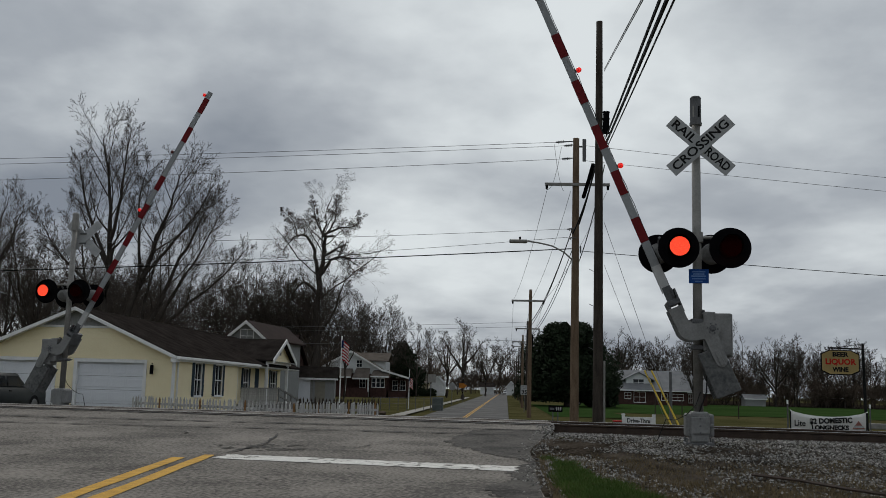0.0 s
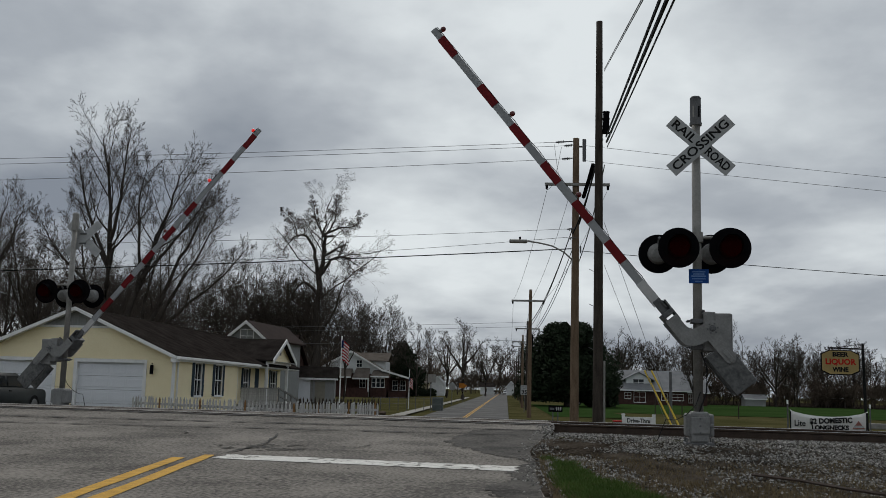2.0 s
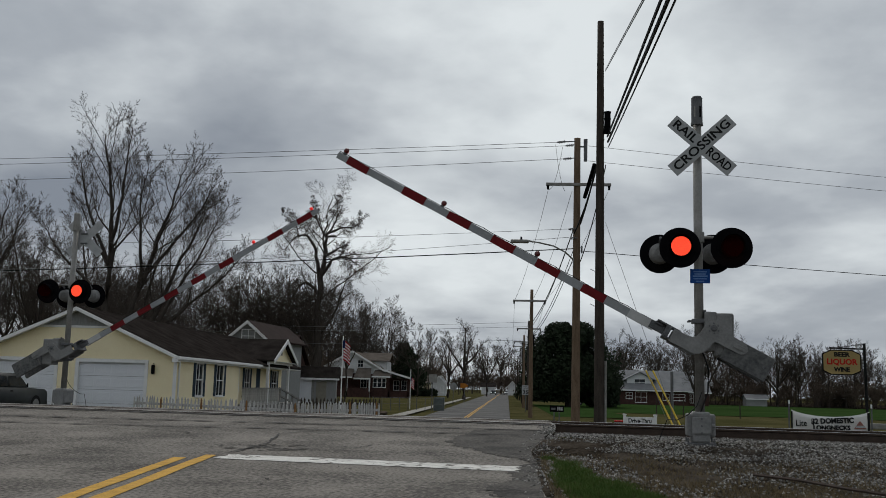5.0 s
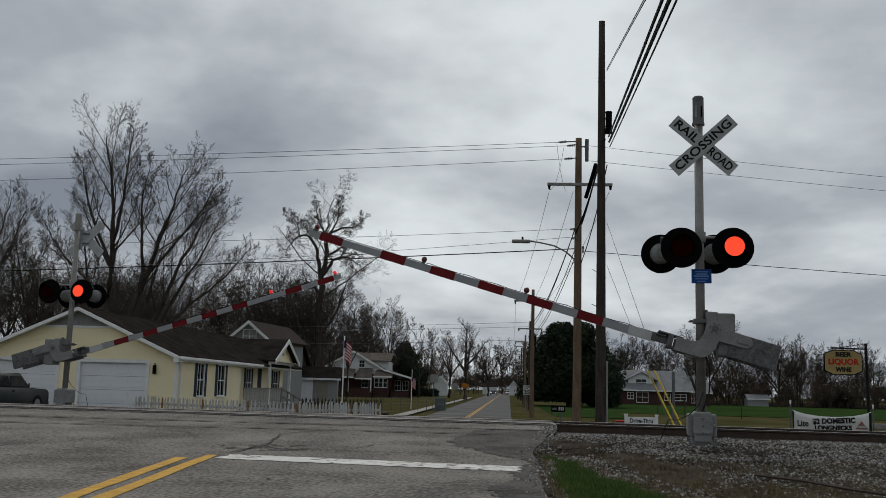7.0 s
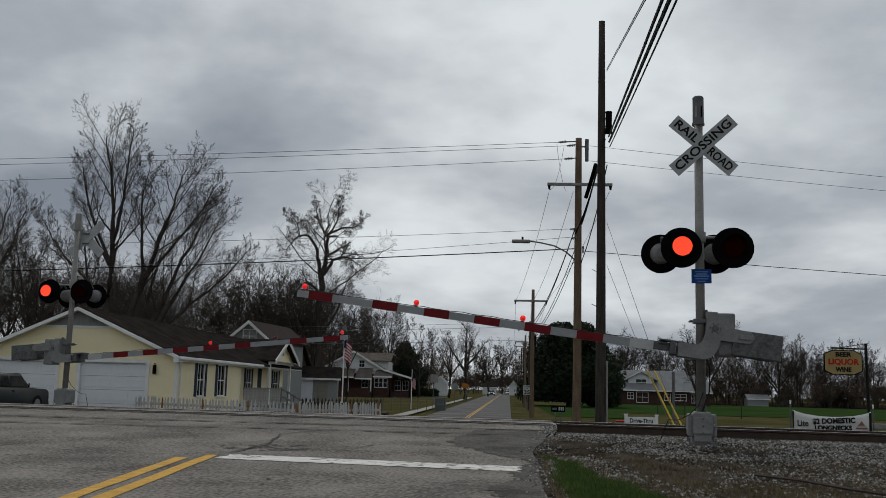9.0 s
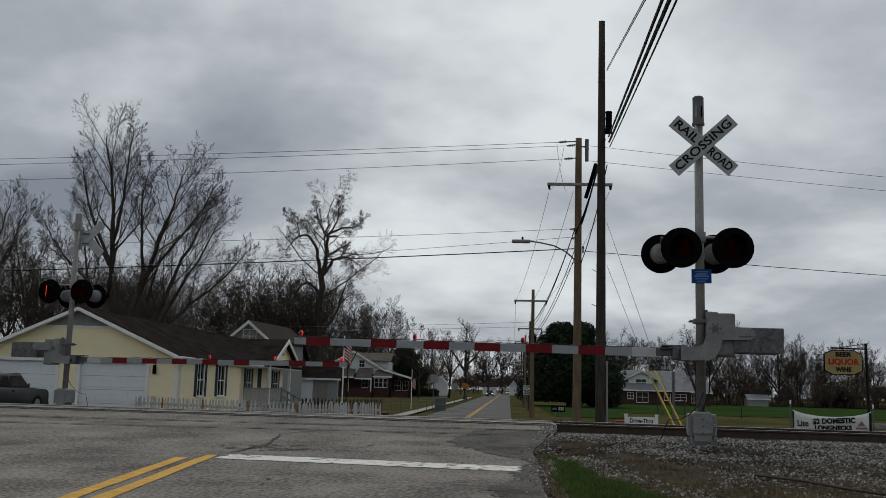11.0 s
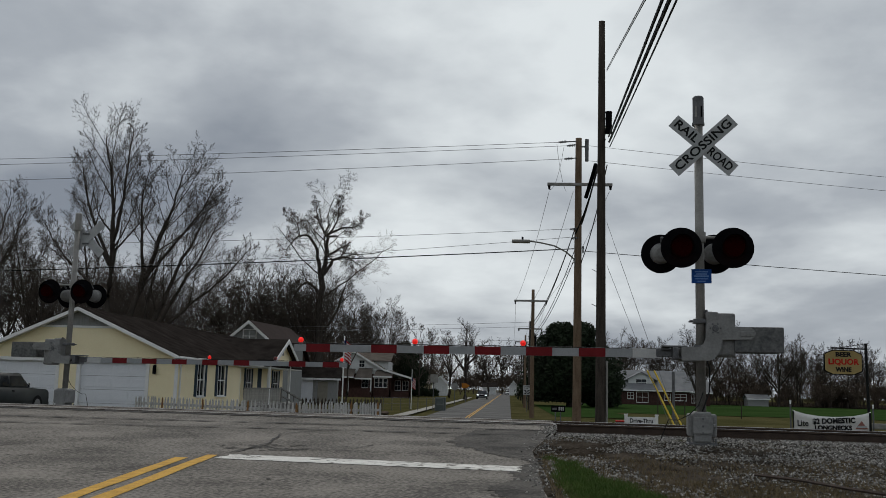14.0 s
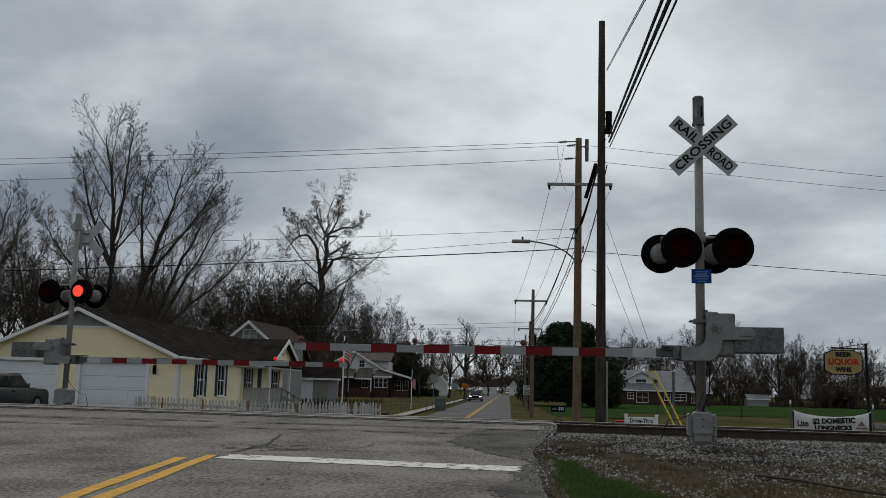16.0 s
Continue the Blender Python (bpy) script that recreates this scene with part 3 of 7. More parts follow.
    for f in ((0, 1, 2, 3), (7, 6, 5, 4), (0, 4, 5, 1), (1, 5, 6, 2), (2, 6, 7, 3), (3, 7, 4, 0)):
        bm.faces.new([vs[i] for i in f])
    bmesh.ops.recalc_face_normals(bm, faces=bm.faces[:])
    part("boom", bm, M_ARMWHITE, arm, "long tapering boom in silver-white sheeting")
    part("boom_sleeve", boxed(x0 - 0.02, spec["sleeve"] - px, -0.031, 0.031, dz - 0.072, dz + 0.072, 0.003), M_ARMEND, arm, "bright bare aluminium boom end")
    for a, b in spec["reds"]:
        h = 0.0615
        part("red_stripe", boxed(a - px, b - px, -0.0285, 0.0285, dz - h - 0.004, dz + h + 0.003), M_ARMRED, arm, "red reflective stripe")
    bm = bmesh.new()
    pts = []
    k = int((tip - x0) / 0.16)
    rnd = random.Random(5)
    for i in range(k + 1):
        pts.append((x0 + (tip - x0) * i / k, 0, dz + 0.072 + rnd.choice((0, 0, 0.004, 0.012))))
    pipe(bm, pts, 0.006, 5)
    part("lamp_cord", bm, M_WIRE, arm, "thin black lamp cord along the boom")
    lights = [arm_light(arm, x - px, dz + 0.125) for x in spec["lights"]]
    return dict(sig=sig, arm=arm, pivot=(px, pz), lenses=lenses, lights=lights)


FACE_SIGN = 1
near_gate = signal(pose(2.94, 15.18, 0.42, 0, 0, 175.1), dict(mast_top=5.37, buck_z=4.55, buck_x=-0.06, lamps=((0.30, 1), (-0.465, 1), (0.57, -1), (-0.25, -1)), lamp_z=2.905, weight_z=0.03, back_drop=0.02, plate=True, pivot=(-0.19, 1.68), boom_z=1.30, tip=6.44, sleeve=1.03, weight=1.0,
    reds=((1.44, 1.85), (2.26, 2.67), (3.07, 3.48), (3.89, 4.30), (4.74, 5.16), (5.84, 6.24)), lights=(2.72, 4.45, 6.34)),
    "grey railroad crossing signal with crossbuck, flashing lights and gate", "cast steel gate arm with a red and white boom")
FACE_SIGN = -1
far_gate = signal(pose(-11.41, 24.69, 0.40, 0, 0, -6.6), dict(mast_top=5.03, buck_z=4.36, buck_x=0.20, lamps=((-0.49, -1), (0.42, -1), (-0.28, 1), (0.50, 1)), lamp_z=2.92, weight_z=0.15, back_drop=0.07, pivot=(-0.28, 1.45), boom_z=1.17, tip=7.52, sleeve=0.95, weight=1.20,
    reds=((1.28, 1.68), (2.10, 2.50), (2.92, 3.32), (3.74, 4.15), (4.58, 4.99), (6.03, 6.46), (6.90, 7.32)), lights=(3.92, 5.66, 7.38)),
    "grey crossing signal seen from behind beyond the tracks", "cast steel gate arm with a red and white boom")


# ---- trees ----
def boughs(seed, limbs, counts=(15, 9, 6, 4), ratio=(0.40, 0.52, 0.55, 0.6), angle=(38, 40, 42, 45), lift=0.09, curl=0.07, thin=0.011, first=0.3, lite=False):
    """A bare tree from its main limbs: each is (points, thick radius, thin radius); branches, twigs and twiglets follow from them.
    Returns wood and twigs, each as vertices and faces."""
    rnd = random.Random(seed)
    wood, fine = ([], []), ([], [])
    depth = len(counts)

    def hose(store, pts, r0, r1, n):
        vs, fs = store
        last, m = -1, len(pts) - 1
        for k, p in enumerate(pts):
            d = (pts[min(k + 1, m)] - pts[max(k - 1, 0)]).normalized()
            u = d.orthogonal().normalized()
            w = d.cross(u)
            if abs(d.z) < 0.999:
                u = Vector((d.y, -d.x, 0)).normalized()
                w = d.cross(u)
            r = r0 + (r1 - r0) * (k / m)
            a = len(vs)
            for i in range(n):
                t = 2 * math.pi * i / n
                vs.append(tuple(p + u * (r * math.cos(t)) + w * (r * math.sin(t))))
            if last >= 0:
                for i in range(n):
                    fs.append((last + i, last + (i + 1) % n, a + (i + 1) % n, a + i))
            last = a

    def offspring(pts, length, r0, r1, level, start):
        m = max(2, counts[level] + rnd.choice((-1, 0, 1)))
        turn = rnd.uniform(0, 6.28)
        n = len(pts) - 1
        for c in range(m):
            f = start + (1 - start) * (c + rnd.random()) / m
            k = min(n - 1, int(f * n))
            g = f * n - k
            p = pts[k].lerp(pts[k + 1], g)
            e = (pts[k + 1] - pts[k]).normalized()
            turn += 2.4 + rnd.gauss(0, 0.5)
            u = e.orthogonal().normalized()
            side = u * math.cos(turn) + e.cross(u) * math.sin(turn)
            a = radians(angle[level] * rnd.uniform(0.7, 1.3))
            out = (e * math.cos(a) + side * math.sin(a)).normalized()
            ln = length * ratio[level] * (0.42 + 0.72 * (1 - f)) * rnd.uniform(0.75, 1.2)
            rr = (r0 + (r1 - r0) * f) * rnd.uniform(0.26, 0.42)
            branch(p, out, ln, max(thin, rr), level + 1)

    def branch(p, d, length, r, level):
        segs = (5, 3, 2, 1, 1)[level - 1] if lite else (7, 5, 3, 2, 1)[level - 1]
        pts = [p]
        for i in range(segs):
            d = (d + Vector((rnd.gauss(0, curl), rnd.gauss(0, curl), rnd.gauss(0, curl) + lift))).normalized()
            p = p + d * (length / segs)
            pts.append(p)
        end = max(thin * 0.6, r * 0.35)
        hose(wood if level < 2 else fine, pts, r, end, 5 if level == 1 and not lite else 3)
        if level < depth:
            offspring(pts, length, r, end, level, 0.2)

    for pts, r0, r1 in limbs:
        pts = [Vector(p) for p in pts]
        # rounded course through the given points
        full = []
        for k in range(len(pts) - 1):
            a, b = pts[max(k - 1, 0)], pts[min(k + 2, len(pts) - 1)]
            for i in range(4):
                t = i / 4
                m0, m1 = (pts[k + 1] - a) * 0.5, (b - pts[k]) * 0.5
                q = pts[k] * (2 * t ** 3 - 3 * t * t + 1) + m0 * (t ** 3 - 2 * t * t + t) + pts[k + 1] * (3 * t * t - 2 * t ** 3) + m1 * (t ** 3 - t * t)
                full.append(q + Vector((rnd.gauss(0, r0 * 0.25), rnd.gauss(0, r0 * 0.25), 0)) * (1 if full else 0))
        full.append(pts[-1])
        hose(wood, full, r0, r1 * 0.45, 5 if lite else 8)
        offspring(full, sum((b - a).length for a, b in zip(full, full[1:])), r0, r1, 0, first)
    return wood, fine


def leaders(seed, height, radius, forks=4, spread=0.22, split=0.22, lean=0.0):
    """Main limbs of an upright tree: a trunk that forks into a fan of ascending stems."""
    r = random.Random(seed)
    z0 = height * split
    out = [([(0, 0, -0.3), (lean * z0 * 0.4, 0, z0), (lean * height * 0.6, 0, height * 0.55), (lean * height, 0, height * 0.9)], radius, radius * 0.14)]
    for k in range(forks):
        a = 6.28 * k / forks + r.uniform(-0.5, 0.5)
        w, h = height * spread * r.uniform(0.7, 1.2), height * r.uniform(0.68, 0.86)
        b = z0 * r.uniform(0.6, 1.5)
        x0 = lean * b * 0.5
        out.append(([(x0, 0, b), (x0 + 0.42 * w * math.cos(a), 0.42 * w * math.sin(a), b + (h - b) * 0.35), (x0 + 0.8 * w * math.cos(a), 0.8 * w * math.sin(a), b + (h - b) * 0.72), (x0 + w * math.cos(a) + lean * 2, w * math.sin(a), h)], radius * 0.6, radius * 0.1))
    return out


def tree(name, at, label, seed, limbs, bark=None, group="bare trees around the crossing", **k):
    wood, fine = boughs(seed, limbs, **k)
    t = thing(name, at, label, "tree", group)
    part("trunk", smooth(raw("trunk", *wood, bark or M_BARK)), None, t, "dark bare trunk and limbs")
    part("crown", raw("crown", *fine, M_TWIG), None, t, "fine leafless twigs")
    return t


# ---- stones, grass and track bed beside the road ----
def pebbles(name, spots, label, mat, category="gravel"):
    """Loose stones: (x, y, z, size) each, as one heap of bent octahedra."""
    rnd = np.random.RandomState(len(spots))
    base = np.array([(1, 0, 0), (0, 1, 0), (-1, 0, 0), (0, -1, 0), (0, 0, 1), (0, 0, -1)], float)
    tri = np.array([(0, 1, 4), (1, 2, 4), (2, 3, 4), (3, 0, 4), (1, 0, 5), (2, 1, 5), (3, 2, 5), (0, 3, 5)])
    s = np.array(spots)
    v = base[None] * rnd.uniform(0.55, 1.15, (len(s), 6, 1)) + rnd.uniform(-0.25, 0.25, (len(s), 6, 3))
    a = rnd.uniform(0, 6.28, len(s))
    c, q = np.cos(a)[:, None], np.sin(a)[:, None]
    v = np.stack((v[:, :, 0] * c - v[:, :, 1] * q, v[:, :, 0] * q + v[:, :, 1] * c, v[:, :, 2] * 0.75), 2) * s[:, None, 3:4] + s[:, None, :3]
    f = (tri[None] + 6 * np.arange(len(s))[:, None, None]).reshape(-1, 3)
    me = raw(name, v.reshape(-1, 3).tolist(), f.tolist(), mat)
    return solid(name, me, None, label, category, kind="stuff")


def island_spread(mat, amount):
    """Vary the brightness from piece to piece of a joined mesh."""
    nt = mat.node_tree
    b = nt.nodes["Principled BSDF"]
    src = b.inputs["Base Color"].links[0].from_socket
    g, mr, hv = nt.nodes.new("ShaderNodeNewGeometry"), nt.nodes.new("ShaderNodeMapRange"), nt.nodes.new("ShaderNodeHueSaturation")
    mr.inputs[3].default_value, mr.inputs[4].default_value = 1 - amount, 1 + amount
    nt.links.new(g.outputs["Random Per Island"], mr.inputs[0])
    nt.links.new(mr.outputs[0], hv.inputs["Value"])
    nt.links.new(src, hv.inputs["Color"])
    nt.links.new(hv.outputs[0], b.inputs["Base Color"])


island_spread(M_STONE, 0.75)


def road_right(y):
    return near_edges(y)[-1]


def grassy(x, y):
    """How grassy the verge is: a band between the road and the gravel that widens towards the viewer."""
    left, right = 0.50, 0.60 + (12.8 - y) * 0.20
    d = min(x - left, right - x) / 0.22
    return min(1.0, d) + 0.9 * noise.noise((x * 2.2, y * 1.4, 4.0)) - (0.6 if y > 12.6 else 0.0) - 0.5 * max(0.0, 8.4 - y)


def soiled(x, y):
    """How much bare soil covers the stones: a tongue from the grass towards the crossing's corner."""
    return 1.1 - ((x - 1.5 - (12.5 - y) * 0.22) / 0.55) ** 2 + 0.5 * noise.noise((x * 1.3, y * 1.3, 8.0)) - (2.0 if y > 16.0 else 0.0)


verge_x = lambda y: [road_right(y) - 0.05 + (12.5 - road_right(y)) * (i / 60) ** 1.4 for i in range(61)]
solid("gravel_verge", sheet("gravel_verge", verge_x, spans((4, 16.2, 60)), lambda x, y: bed(x, y) + (0.035 + 0.03 * noise.noise((x * 0.9, y * 0.9, 1)) + 0.012 * noise.noise((x * 4, y * 4, 1))) * min(1.0, max(0.0, (x - road_right(y)) / 0.6)) - 0.004, M_DIRT), None, "dark gravelly dirt verge beside the track", "gravel verge", kind="structure")
solid("track_bed", sheet("track_bed", lambda y: [0.55 + (160 - 0.55) * (i / 40) ** 2 for i in range(41)], spans((0, 1, 16)), lambda x, y: 0, M_DIRT), None, "dark ballast bed under the track", "track bed", kind="structure")
bed_me = bpy.data.objects["track_bed"].data
for v in bed_me.vertices:
    o = -2.5 + 6.5 * v.co.y
    z = 0.325 - 0.16 * max(0, abs(o - 0.75) - 1.7) + 0.012 * noise.noise((v.co.x * 3, o * 3, 2))
    v.co.y, v.co.z = rail_y(v.co.x, o), z
left_bed = solid("track_bed_left", raw("track_bed_left", [(x, rail_y(x, o), z) for x in (-160, -60, -30, -13.0) for o, z in ((-2.5, 0.2), (-0.9, 0.325), (2.4, 0.325), (4.0, 0.2))], [(4 * k + i, 4 * k + i + 1, 4 * k + i + 5, 4 * k + i + 4) for k in range(3) for i in range(3)], M_DIRT), None, "dark ballast bed under the track on the far side of the road", "track bed", kind="structure")

rnd = random.Random(11)
spots = []
while len(spots) < 30000:
    y = rnd.uniform(7.5, 18.45)
    edge = road_right(min(y, 18))
    x = rnd.uniform(edge - 0.22, 9.8)
    if x < edge + 0.05 and rnd.random() > 0.55 * (x - edge + 0.25) / 0.3:
        continue
    s = y + SKEW * x
    if s > 18.55 or x > 0.62 * y + 1.2:
        continue
    n = noise.noise((x * 0.8, y * 0.8, 7)) + 0.5 * noise.noise((x * 2.5, y * 2.5, 7))
    want = 0.60 + 0.8 * n + (0.35 if s > 16 else 0) - 0.9 * max(0, grassy(x, y)) - 0.5 * max(0.0, min(1.0, soiled(x, y))) - 0.3 * max(0, (10.5 - y) / 3)
    if rnd.random() > want:
        continue
    z = bed(x, y) + 0.035 + 0.03 * noise.noise((x * 0.9, y * 0.9, 1)) if s < 16.3 else 0.325 - 0.16 * max(0, abs(s - 18.6 - 0.75) - 1.7)
    if x < edge + 0.12:
        z = profile(s)
    spots.append((x, y, z + 0.006, rnd.uniform(0.010, 0.022) * (1.35 if s > 16.2 else 1) * (1.5 if rnd.random() < 0.06 else 1)))
pebbles("ballast_stones", spots, "loose grey crushed ballast stones beside the track", M_STONE)

M_GRASSBLADE = material("green_grass_blades", (0.040, 0.080, 0.016), (0.100, 0.150, 0.036), 0.8, scale=2, fine=20, bump=0)
M_DEADBLADE = material("dead_grass_blades", (0.10, 0.075, 0.04), (0.22, 0.17, 0.10), 0.9, scale=2, fine=20, bump=0)


def blades(name, count, want, area, mat, label, h=0.06, seed=1, w=0.004):
    r = random.Random(seed)
    vs, fs = [], []
    tries = 0
    while len(fs) < count and tries < count * 20:
        tries += 1
        x, y = r.uniform(area[0], area[1]), r.uniform(area[2], area[3])
        if r.random() > want(x, y):
            continue
        z = bed(x, y) + 0.03 + 0.03 * noise.noise((x * 0.9, y * 0.9, 1))
        a, k = r.uniform(0, 6.28), r.uniform(0.5, 1.3) * h
        bx, by = math.cos(a) * w, math.sin(a) * w
        tx, ty = r.gauss(0, 0.5) * k, r.gauss(0, 0.5) * k
        n = len(vs)
        vs += [(x - bx, y - by, z), (x + bx, y + by, z), (x + tx, y + ty, z + k)]
        fs.append((n, n + 1, n + 2))
    return solid(name, raw(name, vs, fs, mat), None, label, "grass", kind="stuff")


blades("green_grass", 24000, lambda x, y: grassy(x, y) * 0.9, (0.45, 2.6, 7.3, 13.0), M_GRASSBLADE, "short green grass tuft on the road verge", 0.055, 1)
blades("dry_grass", 20000, lambda x, y: 0.25 + (0.5 if y < 10.3 else 0) + 0.5 * noise.noise((x, y, 9)) + (0.5 if grassy(x, y) > -0.8 else 0), (0.42, 4.5, 7.3, 13.0), M_DEADBLADE, "dry brown grass and leaf litter on the verge", 0.045, 2)
solid("old_cable", pipe(bmesh.new(), [(3.55, 9.1, 0.25), (3.2, 9.5, 0.27), (2.95, 10.1, 0.285), (2.6, 10.6, 0.29)], 0.018), M_RAIL, "rusty bar lying in the gravel verge", "scrap bar")

# sleepers beyond the road's edge
tie_me = mesh_of("sleeper", boxed(-0.11, 0.11, -1.3, 1.3, -0.15, 0.012, 0.01), M_TIE)
for k in range(22):
    x = 1.5 + k * 0.55
    tagged(part("sleeper", tie_me, None, None, "", pose(x, rail_y(x, 0.75), 0.325, 0, 0, -5.1)), "dark creosoted wooden sleeper under the rails", "sleeper", "sleepers of the track")

# tar seams in the asphalt, along the crossing and across the lanes
def seam(name, pts, w, seed, label="black tar seam in the asphalt"):
    r = random.Random(seed)
    vs, fs, dense = [], [], []
    for (xa, ya), (xb, yb) in zip(pts, pts[1:]):
        n = max(2, int(math.hypot(xb - xa, yb - ya) / 0.12))
        dense += [(xa + (xb - xa) * i / n + r.gauss(0, 0.012), ya + (yb - ya) * i / n + r.gauss(0, 0.014)) for i in range(n)]
    dense.append(pts[-1])
    for i, (x, y) in enumerate(dense):
        a = dense[max(0, i - 1)]
        b = dense[min(len(dense) - 1, i + 1)]
        d = Vector((b[0] - a[0], b[1] - a[1])).normalized()
        k = w * r.uniform(0.35, 1.3)
        for s in (-1, 1):
            px_, py_ = x - d.y * s * k, y + d.x * s * k
            vs.append((px_, py_, profile(py_ + SKEW * px_) + 0.014))
    for i in range(len(dense) - 1):
        fs.append((2 * i, 2 * i + 2, 2 * i + 3, 2 * i + 1))
    return solid(name, raw(name, vs, fs, M_SEAL), None, label, "road seam", kind="structure")


seam("seam_near", [(-13, 16.15), (-8, 16.05), (-3.5, 16.28), (0.2, 16.32)], 0.055, 1)
seam("seam_middle", [(-13, 17.6), (-10, 17.55), (-4, 17.45), (0.6, 17.3)], 0.05, 2)
seam("seam_lane", [(-3.45, 12.2), (-3.3, 13.6), (-3.5, 15.2), (-3.1, 16.2)], 0.02, 3)
for k, (a, b) in enumerate((((-2.9, 12.9), (-2.3, 14.9)), ((-2.2, 12.8), (-1.55, 14.8)), ((-5.4, 13.2), (-4.2, 13.7)), ((-0.4, 13.4), (0.05, 13.35)), ((-7.6, 13.5), (-6.9, 14.3)), ((-3.3, 13.0), (-0.3, 12.7)))):
    seam("seam_crack_" + "abcdef"[k], [a, ((a[0] + b[0]) / 2 + 0.08, (a[1] + b[1]) / 2), b], 0.007, 10 + k, "thin dark crack in the asphalt")
seam("seam_rail_front", [(-13, 18.42 + 13 * SKEW), (0.8, 18.42 - 0.8 * SKEW)], 0.06, 31)
M_PATCH = material("dark_damp_dirt_on_asphalt", (0.022, 0.020, 0.018), (0.095, 0.087, 0.077), 0.8, scale=1.6, fine=26, bump=0.9, depth=0.010, sharp=0.09, grain=0.55)


def stain(name, cx, cy, rx, ry, seed, label, count=160, size=0.16):
    """A mottled patch of many small irregular blotches, denser in the middle."""
    r = random.Random(seed)
    vs, fs = [], []
    for k in range(count):
        a, q = r.uniform(0, 6.28), r.random() ** 0.6
        bx, by = cx + rx * q * math.cos(a), cy + ry * q * math.sin(a)
        m = size * r.uniform(0.25, 1.0) * (1.15 - 0.8 * q)
        k0, z = len(vs), 0.0075 + 0.0012 * r.random()
        for i in range(9):
            t = 2 * math.pi * i / 9
            s = m * r.uniform(0.6, 1.25)
            x, y = bx + s * math.cos(t), by + 1.6 * s * math.sin(t)
            vs.append((x, y, profile(y + SKEW * x) + z))
        fs.append(tuple(range(k0, k0 + 9)))
    return solid(name, raw(name, vs, fs, M_PATCH), None, label, "road stain", kind="stuff")




def damp_sheet(name, x0, x1, y0, y1, cell, wet, label):
    """A thin dark film on the road in small cells, left out where wet(x, y) is below nought."""
    nx, ny = int((x1 - x0) / cell), int((y1 - y0) / cell)
    vs = [(x0 + i * cell, y0 + j * cell, profile(y0 + j * cell + SKEW * (x0 + i * cell)) + 0.0045) for j in range(ny + 1) for i in range(nx + 1)]
    fs = [(j * (nx + 1) + i, j * (nx + 1) + i + 1, (j + 1) * (nx + 1) + i + 1, (j + 1) * (nx + 1) + i) for j in range(ny) for i in range(nx) if wet(x0 + (i + 0.5) * cell, y0 + (j + 0.5) * cell) > 0]
    return solid(name, raw(name, vs, fs, M_PATCH), None, label, "road stain", kind="stuff")


SHORE = [(6, -0.25), (9.0, -0.12), (11.3, 0.16), (12.6, 0.10), (13.6, -0.45), (14.8, -0.85), (15.8, -0.8), (16.6, -0.6), (17.6, -0.2)]


def damp_corner(x, y):
    if x > road_right(y) or y + SKEW * x > 18.2:
        return -1
    for (a, xa), (b, xb) in zip(SHORE, SHORE[1:]):
        if a <= y <= b:
            edge = xa + (xb - xa) * (y - a) / (b - a)
            n = 0.32 * noise.noise((x * 1.7, y * 1.1, 3)) + 0.16 * noise.noise((x * 6, y * 4, 5)) + 0.09 * noise.noise((x * 17, y * 13, 5))
            return x - edge + n
    return -1


damp_sheet("damp_edge", -1.5, 0.95, 6.5, 17.4, 0.035, damp_corner, "dark damp dirt washed over the corner of the road")
damp_sheet("old_patch", -4.2, -0.6, 12.6, 15.9, 0.045, lambda x, y: 0.8 * noise.noise((x * 0.8, y * 0.5, 12)) + 0.35 * noise.noise((x * 5, y * 3, 12)) + 0.2 * noise.noise((x * 15, y * 11, 12)) - 0.42, "faint dark worn patches in the lane")
damp_sheet("tyre_grime", -12.0, -4.2, 8.0, 17.0, 0.05, lambda x, y: 0.8 * noise.noise((x * 0.5, y * 0.4, 31)) + 0.4 * noise.noise((x * 4, y * 3, 12)) + 0.25 * noise.noise((x * 13, y * 9, 12)) - 0.5, "faint dark grime on the far lane")
stain("stain_far_lane", -6.5, 13.6, 1.6, 1.4, 9, "scattered dark spots on the asphalt", 60, 0.03)
stain("stain_lane_spots", -2.0, 9.6, 1.3, 3.0, 12, "scattered dark spots on the asphalt", 50, 0.03)


# ---- utility poles ----
def taper(h, r0, r1, n=14, k=8):
    vs = [((r0 + (r1 - r0) * j / k) * math.cos(2 * math.pi * i / n), (r0 + (r1 - r0) * j / k) * math.sin(2 * math.pi * i / n), -0.3 + (h + 0.3) * j / k) for j in range(k + 1) for i in range(n)]
    fs = [(j * n + i, j * n + (i + 1) % n, (j + 1) * n + (i + 1) % n, (j + 1) * n + i) for j in range(k) for i in range(n)]
    return vs, fs + [tuple(range(k * n, k * n + n))]


def pole(at, height, r0, r1, mat, label):
    t = thing("utility_pole", at, label, "utility pole", "wooden utility poles along the street")
    part("shaft", smooth(raw("shaft", *taper(height, r0, r1), mat)), None, t)
    return t


def crossarm(p, z, x0, x1, y=-0.16, label="grey wooden crossarm"):
    a = part("crossarm", boxed(x0, x1, y - 0.05, y + 0.05, z - 0.06, z + 0.06, 0.008), M_GREYWOOD, p, label)
    for x in (x0 + 0.08, x1 - 0.08):
        bm = tubed((x, y, z - 0.22), (x, y, z - 0.06), 0.045, 0.06, 10)
        part("insulator", bm, M_BLACK, a)
    return a


